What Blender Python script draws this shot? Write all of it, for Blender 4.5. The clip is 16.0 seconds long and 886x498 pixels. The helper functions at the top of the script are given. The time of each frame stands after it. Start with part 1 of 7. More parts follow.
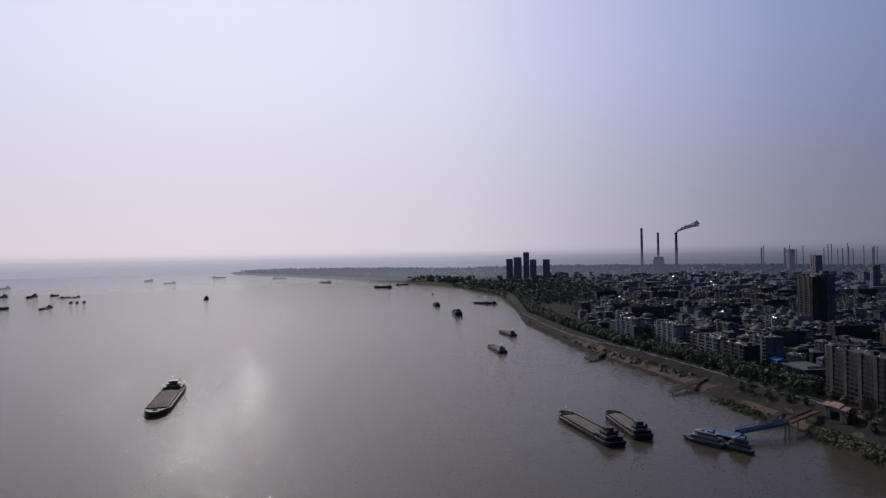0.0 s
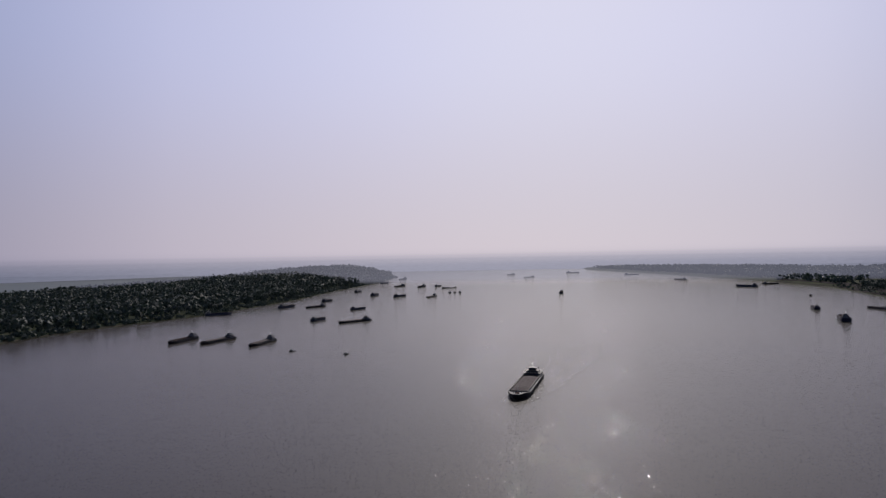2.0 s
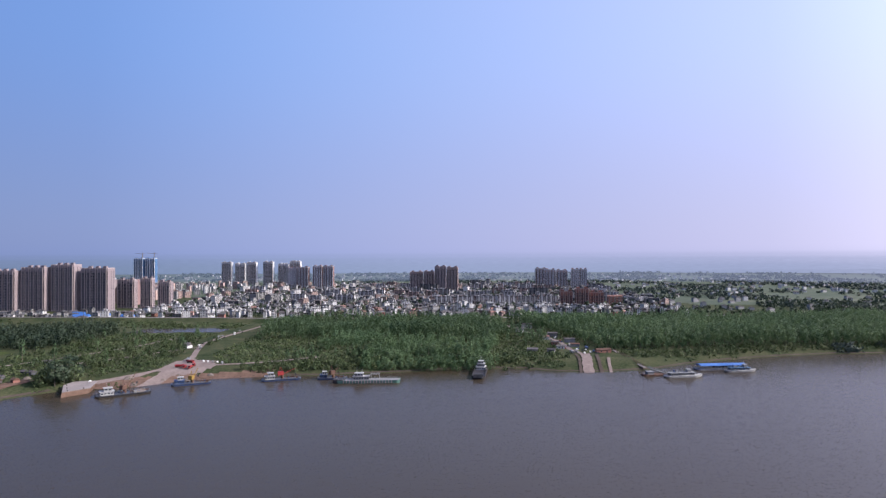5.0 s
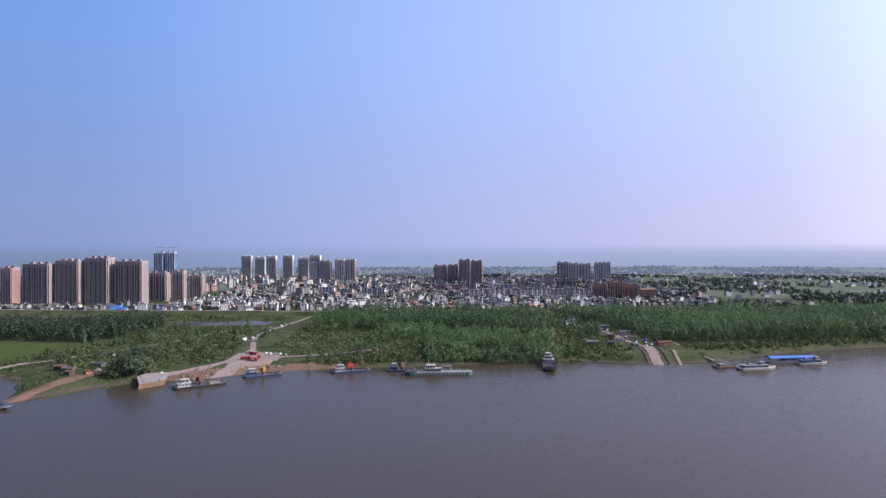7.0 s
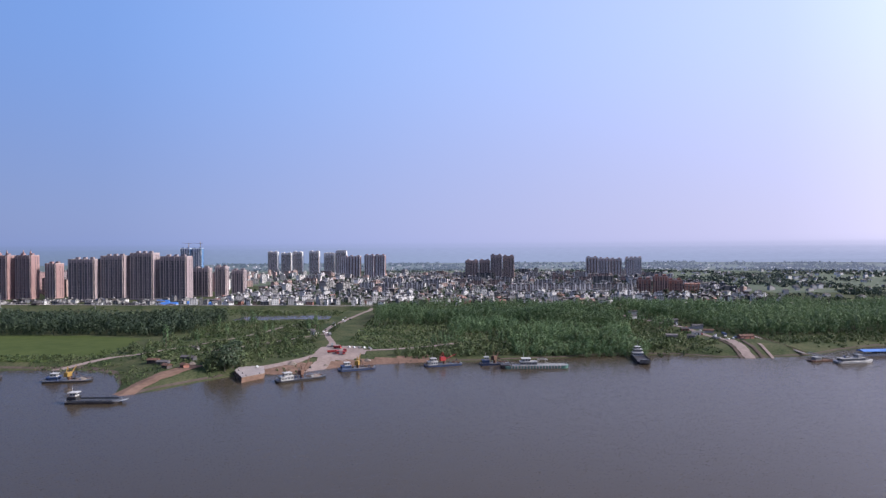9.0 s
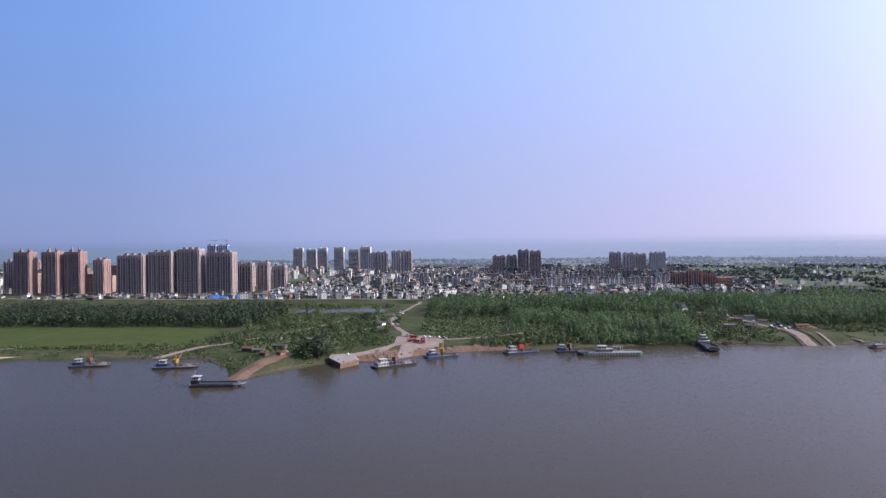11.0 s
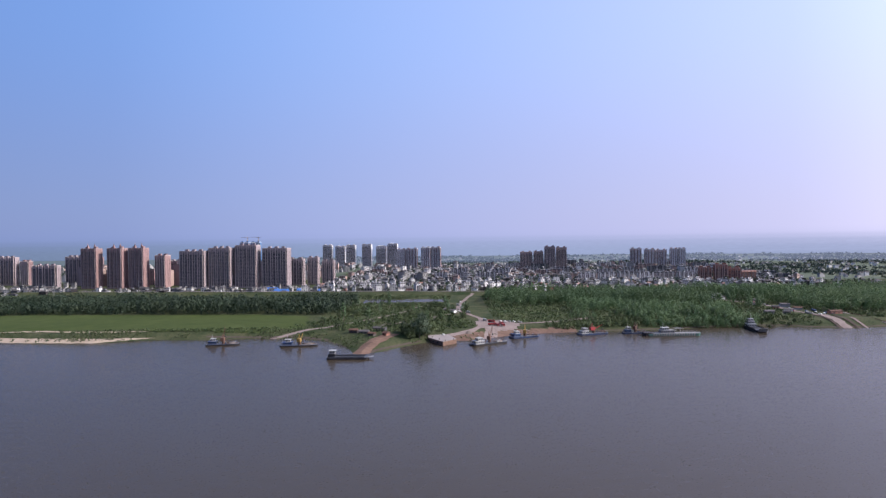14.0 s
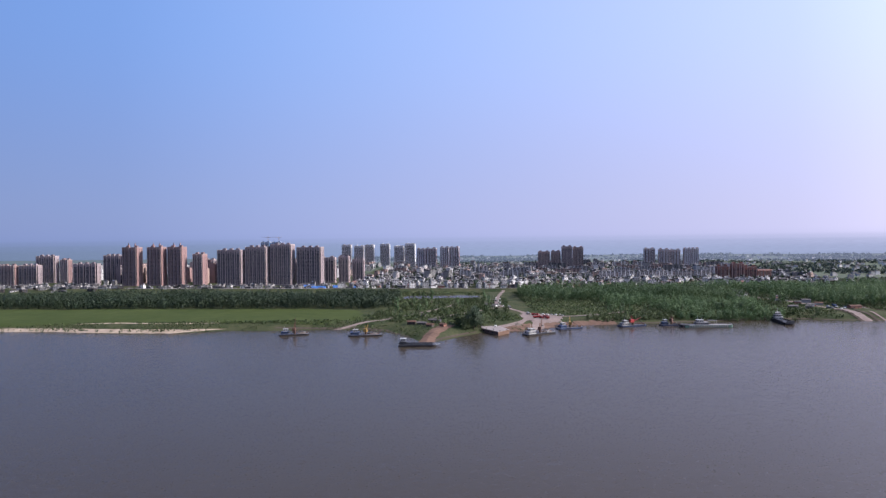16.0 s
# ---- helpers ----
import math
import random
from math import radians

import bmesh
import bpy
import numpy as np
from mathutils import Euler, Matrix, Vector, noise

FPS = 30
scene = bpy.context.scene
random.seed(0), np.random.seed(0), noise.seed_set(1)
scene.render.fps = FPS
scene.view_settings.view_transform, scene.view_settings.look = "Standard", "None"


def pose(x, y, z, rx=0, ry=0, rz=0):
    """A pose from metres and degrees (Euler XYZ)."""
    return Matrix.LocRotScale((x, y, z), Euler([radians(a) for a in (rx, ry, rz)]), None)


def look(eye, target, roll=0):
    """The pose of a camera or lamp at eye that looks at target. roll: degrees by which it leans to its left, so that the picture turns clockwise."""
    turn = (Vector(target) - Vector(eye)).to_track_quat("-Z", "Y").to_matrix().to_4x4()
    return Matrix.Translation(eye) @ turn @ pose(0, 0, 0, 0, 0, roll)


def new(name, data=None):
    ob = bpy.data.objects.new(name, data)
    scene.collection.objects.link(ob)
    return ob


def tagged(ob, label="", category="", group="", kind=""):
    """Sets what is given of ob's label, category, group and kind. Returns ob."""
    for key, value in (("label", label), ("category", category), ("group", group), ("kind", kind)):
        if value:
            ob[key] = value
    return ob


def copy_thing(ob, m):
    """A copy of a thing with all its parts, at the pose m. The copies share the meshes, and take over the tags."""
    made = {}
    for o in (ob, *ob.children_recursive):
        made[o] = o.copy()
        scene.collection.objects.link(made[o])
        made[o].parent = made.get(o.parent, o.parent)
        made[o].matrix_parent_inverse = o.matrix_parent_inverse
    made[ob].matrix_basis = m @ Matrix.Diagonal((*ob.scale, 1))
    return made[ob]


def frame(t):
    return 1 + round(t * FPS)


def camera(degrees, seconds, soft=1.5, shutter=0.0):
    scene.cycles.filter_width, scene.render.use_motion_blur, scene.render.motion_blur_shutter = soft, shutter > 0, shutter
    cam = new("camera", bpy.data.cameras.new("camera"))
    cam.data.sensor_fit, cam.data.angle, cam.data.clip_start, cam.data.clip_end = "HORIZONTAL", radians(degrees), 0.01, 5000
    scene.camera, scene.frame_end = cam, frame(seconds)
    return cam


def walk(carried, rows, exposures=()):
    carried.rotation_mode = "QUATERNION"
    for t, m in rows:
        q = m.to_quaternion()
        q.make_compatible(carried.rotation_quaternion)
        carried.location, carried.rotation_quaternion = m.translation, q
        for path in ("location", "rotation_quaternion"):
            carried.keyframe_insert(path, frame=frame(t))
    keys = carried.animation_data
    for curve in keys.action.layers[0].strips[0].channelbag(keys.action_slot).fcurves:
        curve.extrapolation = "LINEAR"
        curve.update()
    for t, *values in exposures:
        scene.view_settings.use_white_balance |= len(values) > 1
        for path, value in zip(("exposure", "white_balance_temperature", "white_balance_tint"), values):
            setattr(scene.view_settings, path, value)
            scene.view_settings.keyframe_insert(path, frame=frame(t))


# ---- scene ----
cam = camera(69.9, 16.0, soft=1.35)
# seconds, eye x, y, z, yaw, pitch, roll
PATH = [
    (0, 0.00, 0.00, 110.00, -25.95, 0.50, -0.95),
    (0.5, 0.00, 0.00, 110.00, -18.74, 0.56, -1.22),
    (1, 0.00, 0.00, 110.00, -11.10, 0.57, -1.19),
    (1.5, 0.00, 0.00, 110.00, -3.26, 0.62, -1.12),
    (2, 0.00, 0.00, 110.00, 5.07, 0.66, -1.02),
    (2.5, 0.00, 0.00, 110.00, 14.88, 0.66, -0.85),
    (3, 0.00, 0.00, 110.00, 27.88, 0.68, -0.63),
    (3.5, 0.00, 0.00, 110.00, 42.22, 0.80, -0.83),
    (4, 0.00, 0.00, 110.00, 57.97, 0.82, -0.59),
    (4.5, 0.00, 0.00, 110.00, 75.00, 0.78, -0.50),
    (4.6, 0.00, 0.00, 110.00, 78.30, 0.75, -0.46),
    (4.8, 0.00, 0.00, 110.00, 85.05, 0.69, -0.38),
    (4.9, 0.00, 0.00, 110.00, 87.90, 0.66, -0.34),
    (5, 0.00, 0.00, 110.00, 89.19, 0.63, -0.30),
    (5.2, -0.09, -0.85, 109.96, 89.19, 0.62, -0.30),
    (5.4, -0.36, -3.39, 109.83, 89.21, 0.60, -0.30),
    (5.6, -0.82, -7.62, 109.62, 89.23, 0.57, -0.30),
    (5.8, -1.46, -13.55, 109.33, 89.27, 0.52, -0.30),
    (6, -2.26, -21.00, 108.96, 89.31, 0.46, -0.30),
    (6.5, -4.34, -40.30, 108.01, 89.41, 0.31, -0.30),
    (7, -6.42, -59.60, 107.05, 89.52, 0.16, -0.30),
    (7.5, -8.50, -78.90, 106.10, 89.63, 0.01, -0.30),
    (8, -10.10, -98.15, 105.10, 89.75, -0.04, -0.34),
    (8.5, -11.70, -117.40, 104.80, 89.88, -0.11, -0.36),
    (9, -11.80, -136.65, 104.30, 90.00, -0.18, -0.42),
    (9.5, -10.60, -155.90, 103.40, 90.14, -0.20, -0.47),
    (10, -4.20, -173.70, 102.70, 90.29, -0.28, -0.56),
    (12.5, 57.82, -244.63, 100.88, 90.54, -0.64, -0.67),
    (13, 71.66, -258.18, 100.49, 90.62, -0.68, -0.74),
    (13.5, 85.50, -271.74, 100.09, 90.69, -0.69, -0.75),
    (14, 99.34, -285.29, 99.70, 90.73, -0.68, -0.72),
    (14.5, 113.18, -298.84, 99.30, 90.76, -0.66, -0.68),
    (15, 127.03, -312.39, 98.91, 90.84, -0.62, -0.70),
    (15.5, 140.87, -325.94, 98.51, 90.89, -0.61, -0.69),
    (16, 154.71, -339.49, 98.12, 90.96, -0.63, -0.65),
]


def aimed(x, y, z, yaw, pitch, roll):
    a, p = radians(yaw), radians(pitch)
    way = Vector((-math.sin(a) * math.cos(p), math.cos(a) * math.cos(p), math.sin(p)))
    return look((x, y, z), Vector((x, y, z)) + 100 * way, roll)


walk(cam, [(t, aimed(*row)) for t, *row in PATH],
     exposures=[(0.0, -1.08), (0.5, -1.13), (1.5, -1.22), (2.0, -1.27), (2.5, -1.2), (3.0, -1.06), (3.5, -0.74), (4.0, -0.49), (4.5, -0.05), (5.0, 0.42), (6.0, 0.48), (16.0, 0.49)])

# ---------------------------------------------------------------- daylight
SUN_AZ, SUN_EL = radians(5.4), radians(33)
SUN = Vector((math.sin(SUN_AZ) * math.cos(SUN_EL), math.cos(SUN_AZ) * math.cos(SUN_EL), math.sin(SUN_EL)))

world = bpy.data.worlds.new("hazy_sky")
scene.world = world
world.use_nodes = True
wn, wl = world.node_tree.nodes, world.node_tree.links
wn.clear()


sky = wn.new("ShaderNodeTexSky")
sky.sky_type, sky.sun_disc, sky.sun_elevation, sky.sun_rotation = "NISHITA", False, SUN_EL, SUN_AZ
sky.air_density, sky.dust_density, sky.ozone_density = 1.0, 1.0, 1.5
coord = wn.new("ShaderNodeTexCoord")
level = wn.new("ShaderNodeSeparateXYZ")
wl.new(coord.outputs["Generated"], level.inputs[0])
toward = wn.new("ShaderNodeVectorMath")
toward.operation = "DOT_PRODUCT"
toward.inputs[1].default_value = SUN
wl.new(coord.outputs["Generated"], toward.inputs[0])


def smooth_range(source, lo, hi):
    n = wn.new("ShaderNodeMapRange")
    n.interpolation_type = "SMOOTHSTEP"
    n.inputs["From Min"].default_value, n.inputs["From Max"].default_value = lo, hi
    wl.new(source, n.inputs["Value"])
    return n.outputs["Result"]


def blend(fac, a, b):
    n = wn.new("ShaderNodeMix")
    n.data_type = "RGBA"
    for socket, value in ((n.inputs[0], fac), (n.inputs[6], a), (n.inputs[7], b)):
        if isinstance(value, (tuple, float)):
            socket.default_value = value
        else:
            wl.new(value, socket)
    return n.outputs[2]


# colour of the haze by compass bearing, low over the horizon, higher up and before the far land: white round the sun, blue away from it
HAZE = [
    (-180, (0.04, 0.07, 0.20), (0.036, 0.08, 0.25), (0.05, 0.07, 0.11)),
    (-118, (0.18, 0.25, 0.5), (0.15, 0.29, 0.66), (0.145, 0.2, 0.32)),
    (-90, (0.31, 0.35, 0.61), (0.29, 0.405, 0.74), (0.24, 0.29, 0.45)),
    (-62, (0.43, 0.43, 0.66), (0.44, 0.52, 0.9), (0.23, 0.27, 0.42)),
    (-46, (0.7, 0.67, 0.94), (0.74, 0.84, 1.34), (0.3, 0.33, 0.49)),
    (-28, (1.3, 1.18, 1.44), (1.33, 1.37, 1.95), (0.58, 0.59, 0.77)),
    (0, (1.62, 1.48, 1.66), (1.76, 1.76, 2.2), (0.8, 0.8, 1.0)),
    (26, (1.47, 1.37, 1.6), (1.64, 1.62, 2.05), (0.6, 0.62, 0.82)),
    (40, (0.98, 0.93, 1.18), (1.1, 1.16, 1.66), (0.34, 0.36, 0.52)),
    (55, (0.50, 0.50, 0.71), (0.58, 0.70, 1.18), (0.15, 0.17, 0.27)),
    (76, (0.18, 0.20, 0.33), (0.21, 0.29, 0.55), (0.11, 0.13, 0.2)),
    (112, (0.045, 0.08, 0.22), (0.045, 0.10, 0.31), (0.05, 0.07, 0.12)),
    (180, (0.04, 0.07, 0.20), (0.036, 0.08, 0.25), (0.05, 0.07, 0.11)),
]
HAZE_PEAK = 2.1


def bearing_haze(nodes, links, source, which):
    """The haze colour (1 low, 2 high, 3 before far land) for a direction or place, by its bearing from north."""
    split, turn, part_of, ramp, gain = (nodes.new(k) for k in ("ShaderNodeSeparateXYZ", "ShaderNodeMath", "ShaderNodeMapRange", "ShaderNodeValToRGB", "ShaderNodeVectorMath"))
    links.new(source, split.inputs[0])
    turn.operation, gain.operation = "ARCTAN2", "SCALE"
    links.new(split.outputs["X"], turn.inputs[0])
    links.new(split.outputs["Y"], turn.inputs[1])
    part_of.inputs["From Min"].default_value, part_of.inputs["From Max"].default_value = -math.pi, math.pi
    links.new(turn.outputs[0], part_of.inputs["Value"])
    links.new(part_of.outputs["Result"], ramp.inputs[0])
    ramp.color_ramp.interpolation = "B_SPLINE"
    dots = ramp.color_ramp.elements
    while len(dots) < len(HAZE):
        dots.new(0.5)
    for dot, row in zip(dots, HAZE):
        dot.position = (row[0] + 180) / 360
    for dot, row in zip(dots, HAZE):
        dot.color = (*(v / HAZE_PEAK for v in row[which]), 1)
    gain.inputs["Scale"].default_value = HAZE_PEAK
    links.new(ramp.outputs[0], gain.inputs[0])
    return gain.outputs[0]


near_sun = smooth_range(toward.outputs["Value"], -0.12, 1.6)
haze = blend(smooth_range(level.outputs["Z"], 0.02, 0.33), bearing_haze(wn, wl, coord.outputs["Generated"], 1), bearing_haze(wn, wl, coord.outputs["Generated"], 2))
overhead = blend(near_sun, (0.045, 0.09, 0.27, 1), (1.0, 1.0, 1.2, 1))
haze = blend(smooth_range(level.outputs["Z"], 0.38, 0.85), haze, overhead)
dim = wn.new("ShaderNodeVectorMath")
dim.operation = "SCALE"
dim.inputs["Scale"].default_value = 0.09
wl.new(sky.outputs[0], dim.inputs[0])
air = blend(0.08, haze, dim.outputs[0])
background = wn.new("ShaderNodeBackground")
background.inputs["Strength"].default_value = 1.0
wl.new(air, background.inputs["Color"])
wout = wn.new("ShaderNodeOutputWorld")
wl.new(background.outputs[0], wout.inputs[0])

sun_data = bpy.data.lights.new("sun", "SUN")
sun_data.energy, sun_data.angle, sun_data.color = 4.7, radians(0.53), (1.0, 0.91, 0.85)
sun = new("sun", sun_data)
sun.matrix_world = look(SUN * 1000, (0, 0, 0))

# ---------------------------------------------------------------- materials


def material(name, a, b, grain=0.5, patch=0.05, rough=0.8, metal=0.0, bump=0.15, vary=0.0, spec=0.3, island=0.0, through_light=0.0):
    """Two colours mixed by a fine and a broad noise in metres; vary: per object, island: per loose piece."""
    m = bpy.data.materials.new(name)
    m.use_nodes = True
    n, l = m.node_tree.nodes, m.node_tree.links
    bsdf = n["Principled BSDF"]
    tc = n.new("ShaderNodeTexCoord")
    geo = n.new("ShaderNodeNewGeometry")
    fine, broad = n.new("ShaderNodeTexNoise"), n.new("ShaderNodeTexNoise")
    fine.inputs["Scale"].default_value, broad.inputs["Scale"].default_value = grain, patch
    fine.inputs["Detail"].default_value, broad.inputs["Detail"].default_value = 4, 3
    l.new(tc.outputs["Object"], fine.inputs["Vector"])
    l.new(geo.outputs["Position"], broad.inputs["Vector"])
    add = n.new("ShaderNodeMath")
    add.operation = "ADD"
    l.new(fine.outputs["Fac"], add.inputs[0])
    l.new(broad.outputs["Fac"], add.inputs[1])
    ramp = n.new("ShaderNodeMapRange")
    ramp.inputs["From Min"].default_value, ramp.inputs["From Max"].default_value = 0.72, 1.28
    l.new(add.outputs[0], ramp.inputs["Value"])
    mix = n.new("ShaderNodeMix")
    mix.data_type = "RGBA"
    mix.inputs[6].default_value, mix.inputs[7].default_value = (*a, 1), (*b, 1)
    l.new(ramp.outputs["Result"], mix.inputs[0])
    colour = mix.outputs[2]
    for amount, kind, out in ((vary, "ShaderNodeObjectInfo", "Random"), (island, "ShaderNodeNewGeometry", "Random Per Island")):
        if amount:
            r, hsv, mr = n.new(kind), n.new("ShaderNodeHueSaturation"), n.new("ShaderNodeMapRange")
            mr.inputs["To Min"].default_value, mr.inputs["To Max"].default_value = 1 - amount, 1 + amount
            l.new(r.outputs[out], mr.inputs["Value"])
            l.new(mr.outputs["Result"], hsv.inputs["Value"])
            l.new(colour, hsv.inputs["Color"])
            colour = hsv.outputs["Color"]
    l.new(colour, bsdf.inputs["Base Color"])
    bsdf.inputs["Roughness"].default_value = rough
    bsdf.inputs["Metallic"].default_value = metal
    bsdf.inputs["Specular IOR Level"].default_value = spec
    if bump:
        b_ = n.new("ShaderNodeBump")
        b_.inputs["Strength"].default_value, b_.inputs["Distance"].default_value = bump, 0.4 / max(grain, 0.2)
        l.new(fine.outputs["Fac"], b_.inputs["Height"])
        l.new(b_.outputs[0], bsdf.inputs["Normal"])
    if through_light:
        tr, ms = n.new("ShaderNodeBsdfTranslucent"), n.new("ShaderNodeMixShader")
        l.new(colour, tr.inputs["Color"])
        ms.inputs[0].default_value = through_light
        l.new(bsdf.outputs[0], ms.inputs[1])
        l.new(tr.outputs[0], ms.inputs[2])
        l.new(ms.outputs[0], n["Material Output"].inputs["Surface"])
    return m


def water_material(name, chop, foam_sparkle, facet=0.92):
    m = bpy.data.materials.new(name)
    m.use_nodes = True
    n, l = m.node_tree.nodes, m.node_tree.links
    bsdf = n["Principled BSDF"]
    geo = n.new("ShaderNodeNewGeometry")
    silt = n.new("ShaderNodeTexNoise")
    silt.inputs["Scale"].default_value, silt.inputs["Detail"].default_value = 0.006, 4
    l.new(geo.outputs["Position"], silt.inputs["Vector"])
    mix = n.new("ShaderNodeMix")
    mix.data_type = "RGBA"
    mix.inputs[6].default_value, mix.inputs[7].default_value = (0.038, 0.0285, 0.0172, 1), (0.047, 0.036, 0.0225, 1)
    l.new(silt.outputs["Fac"], mix.inputs[0])
    colour = mix.outputs[2]
    bsdf.inputs["Roughness"].default_value = 0.60
    bsdf.inputs["IOR"].default_value = 1.33
    bsdf.inputs["Specular IOR Level"].default_value = 0.16
    bsdf.inputs["Coat Weight"].default_value, bsdf.inputs["Coat Roughness"].default_value, bsdf.inputs["Coat IOR"].default_value = 0.60, 0.05, 1.33
    # wind ripples, long waves and slow patches where the wind is stronger
    stretch = n.new("ShaderNodeMapping")
    stretch.inputs["Rotation"].default_value = (0, 0, radians(24))
    stretch.inputs["Scale"].default_value = (1.0, 0.45, 1.0)
    l.new(geo.outputs["Position"], stretch.inputs["Vector"])
    ripple, swell, gust = (n.new("ShaderNodeTexNoise") for _ in range(3))
    for tex, scale, detail in ((ripple, 0.55, 3), (swell, 0.10, 2), (gust, 0.012, 3)):
        tex.inputs["Scale"].default_value, tex.inputs["Detail"].default_value = scale, detail
        l.new(stretch.outputs[0], tex.inputs["Vector"])
    power = n.new("ShaderNodeMapRange")
    power.inputs["From Min"].default_value, power.inputs["From Max"].default_value = 0.35, 0.7
    power.inputs["To Min"].default_value, power.inputs["To Max"].default_value = 0.55 * chop, 1.0 * chop
    l.new(gust.outputs["Fac"], power.inputs["Value"])
    b1, b2 = n.new("ShaderNodeBump"), n.new("ShaderNodeBump")
    b1.inputs["Distance"].default_value, b2.inputs["Distance"].default_value = 0.08, 0.40
    b2.inputs["Strength"].default_value = 0.30 * chop
    l.new(power.outputs["Result"], b1.inputs["Strength"])
    l.new(swell.outputs["Fac"], b2.inputs["Height"])
    l.new(ripple.outputs["Fac"], b1.inputs["Height"])
    l.new(b2.outputs[0], b1.inputs["Normal"])
    # small facets of the chop, each tilted its own way, which flash where they meet the sun
    facets, centre, tilt, whole = n.new("ShaderNodeTexVoronoi"), n.new("ShaderNodeVectorMath"), n.new("ShaderNodeVectorMath"), n.new("ShaderNodeVectorMath")
    facets.inputs["Scale"].default_value = facet
    l.new(stretch.outputs[0], facets.inputs["Vector"])
    centre.operation, tilt.operation, whole.operation = "SUBTRACT", "MULTIPLY", "ADD"
    centre.inputs[1].default_value = (0.5, 0.5, 0.5)
    tilt.inputs[1].default_value = (0.150 * chop, 0.19 * chop, 0.0)
    l.new(facets.outputs["Color"], centre.inputs[0])
    l.new(centre.outputs[0], tilt.inputs[0])
    # few facets are steep: each tilt is scaled by a chance factor of its own
    split, gain, steep = n.new("ShaderNodeSeparateXYZ"), n.new("ShaderNodeMath"), n.new("ShaderNodeVectorMath")
    gain.operation, steep.operation = "MULTIPLY", "SCALE"
    rare = n.new("ShaderNodeMath")
    rare.operation = "POWER"
    rare.inputs[1].default_value = 3.0
    gain.inputs[1].default_value = 2.9
    l.new(facets.outputs["Color"], split.inputs[0])
    l.new(split.outputs[2], rare.inputs[0])
    l.new(rare.outputs[0], gain.inputs[0])
    l.new(tilt.outputs[0], steep.inputs[0])
    l.new(gain.outputs[0], steep.inputs["Scale"])
    # broader wavelets under them, so that the tilts thin out gradually
    wavelet, centre2, tilt2, both = n.new("ShaderNodeTexVoronoi"), n.new("ShaderNodeVectorMath"), n.new("ShaderNodeVectorMath"), n.new("ShaderNodeVectorMath")
    wavelet.inputs["Scale"].default_value = facet * 0.53
    l.new(stretch.outputs[0], wavelet.inputs["Vector"])
    centre2.operation, tilt2.operation, both.operation = "SUBTRACT", "MULTIPLY", "ADD"
    centre2.inputs[1].default_value = (0.5, 0.5, 0.5)
    tilt2.inputs[1].default_value = (0.060 * chop, 0.072 * chop, 0.0)
    l.new(wavelet.outputs["Color"], centre2.inputs[0])
    l.new(centre2.outputs[0], tilt2.inputs[0])
    l.new(steep.outputs[0], both.inputs[0])
    l.new(tilt2.outputs[0], both.inputs[1])
    l.new(both.outputs[0], whole.inputs[0])
    l.new(b1.outputs[0], whole.inputs[1])
    unit = n.new("ShaderNodeVectorMath")
    unit.operation = "NORMALIZE"
    l.new(whole.outputs[0], unit.inputs[0])
    l.new(unit.outputs[0], bsdf.inputs["Coat Normal"])
    b3 = n.new("ShaderNodeBump")
    b3.inputs["Distance"].default_value, b3.inputs["Strength"].default_value = 0.10, 0.5 * chop
    l.new(ripple.outputs["Fac"], b3.inputs["Height"])
    l.new(b2.outputs[0], b3.inputs["Normal"])
    l.new(b3.outputs[0], bsdf.inputs["Normal"])
    # small white foam dots in the colour, doubling as painted sparkle
    if foam_sparkle:
        spots, cut, fm = n.new("ShaderNodeTexNoise"), n.new("ShaderNodeMapRange"), n.new("ShaderNodeMix")
        spots.inputs["Scale"].default_value, spots.inputs["Detail"].default_value = 0.8, 4
        l.new(geo.outputs["Position"], spots.inputs["Vector"])
        cut.inputs["From Min"].default_value, cut.inputs["From Max"].default_value = 0.62 - 0.1 * foam_sparkle, 0.72
        l.new(spots.outputs["Fac"], cut.inputs["Value"])
        fm.data_type = "RGBA"
        fm.inputs[7].default_value = (0.75, 0.73, 0.72, 1)
        l.new(cut.outputs["Result"], fm.inputs[0])
        l.new(colour, fm.inputs[6])
        colour = fm.outputs[2]
    l.new(colour, bsdf.inputs["Base Color"])
    return m


def glass_material(name, tint, rough=0.08):
    m = material(name, tint, tuple(v * 1.6 for v in tint), 0.3, 0.1, rough, 0.0, 0.0, 0.35, 0.6)
    return m


WATER = water_material("river_water", 1.0, 0, 3.2)
WAKE = water_material("churned_water", 2.2, 0.34, 2.0)
GROUND = material("grass_and_earth", (0.017, 0.034, 0.012), (0.080, 0.082, 0.044), 0.45, 0.04, 0.95, spec=0.08, bump=0.4)
FIELD = material("young_crop", (0.038, 0.056, 0.016), (0.058, 0.077, 0.025), 0.08, 0.012, 0.95, spec=0.08, bump=0.3)
SAND = material("river_sand", (0.30, 0.24, 0.18), (0.42, 0.34, 0.27), 0.3, 0.05, 0.95)
MUD = material("bare_earth", (0.105, 0.068, 0.052), (0.185, 0.122, 0.096), 0.25, 0.04, 0.95, spec=0.08)
CONCRETE = material("pale_concrete", (0.20, 0.175, 0.172), (0.29, 0.258, 0.252), 0.4, 0.06, 0.85)
ASPHALT = material("worn_asphalt", (0.026, 0.026, 0.029), (0.05, 0.049, 0.05), 0.5, 0.05, 0.95, spec=0.06)
DIRT_ROAD = material("dusty_track", (0.175, 0.140, 0.130), (0.26, 0.212, 0.198), 0.3, 0.05, 0.95, spec=0.08)
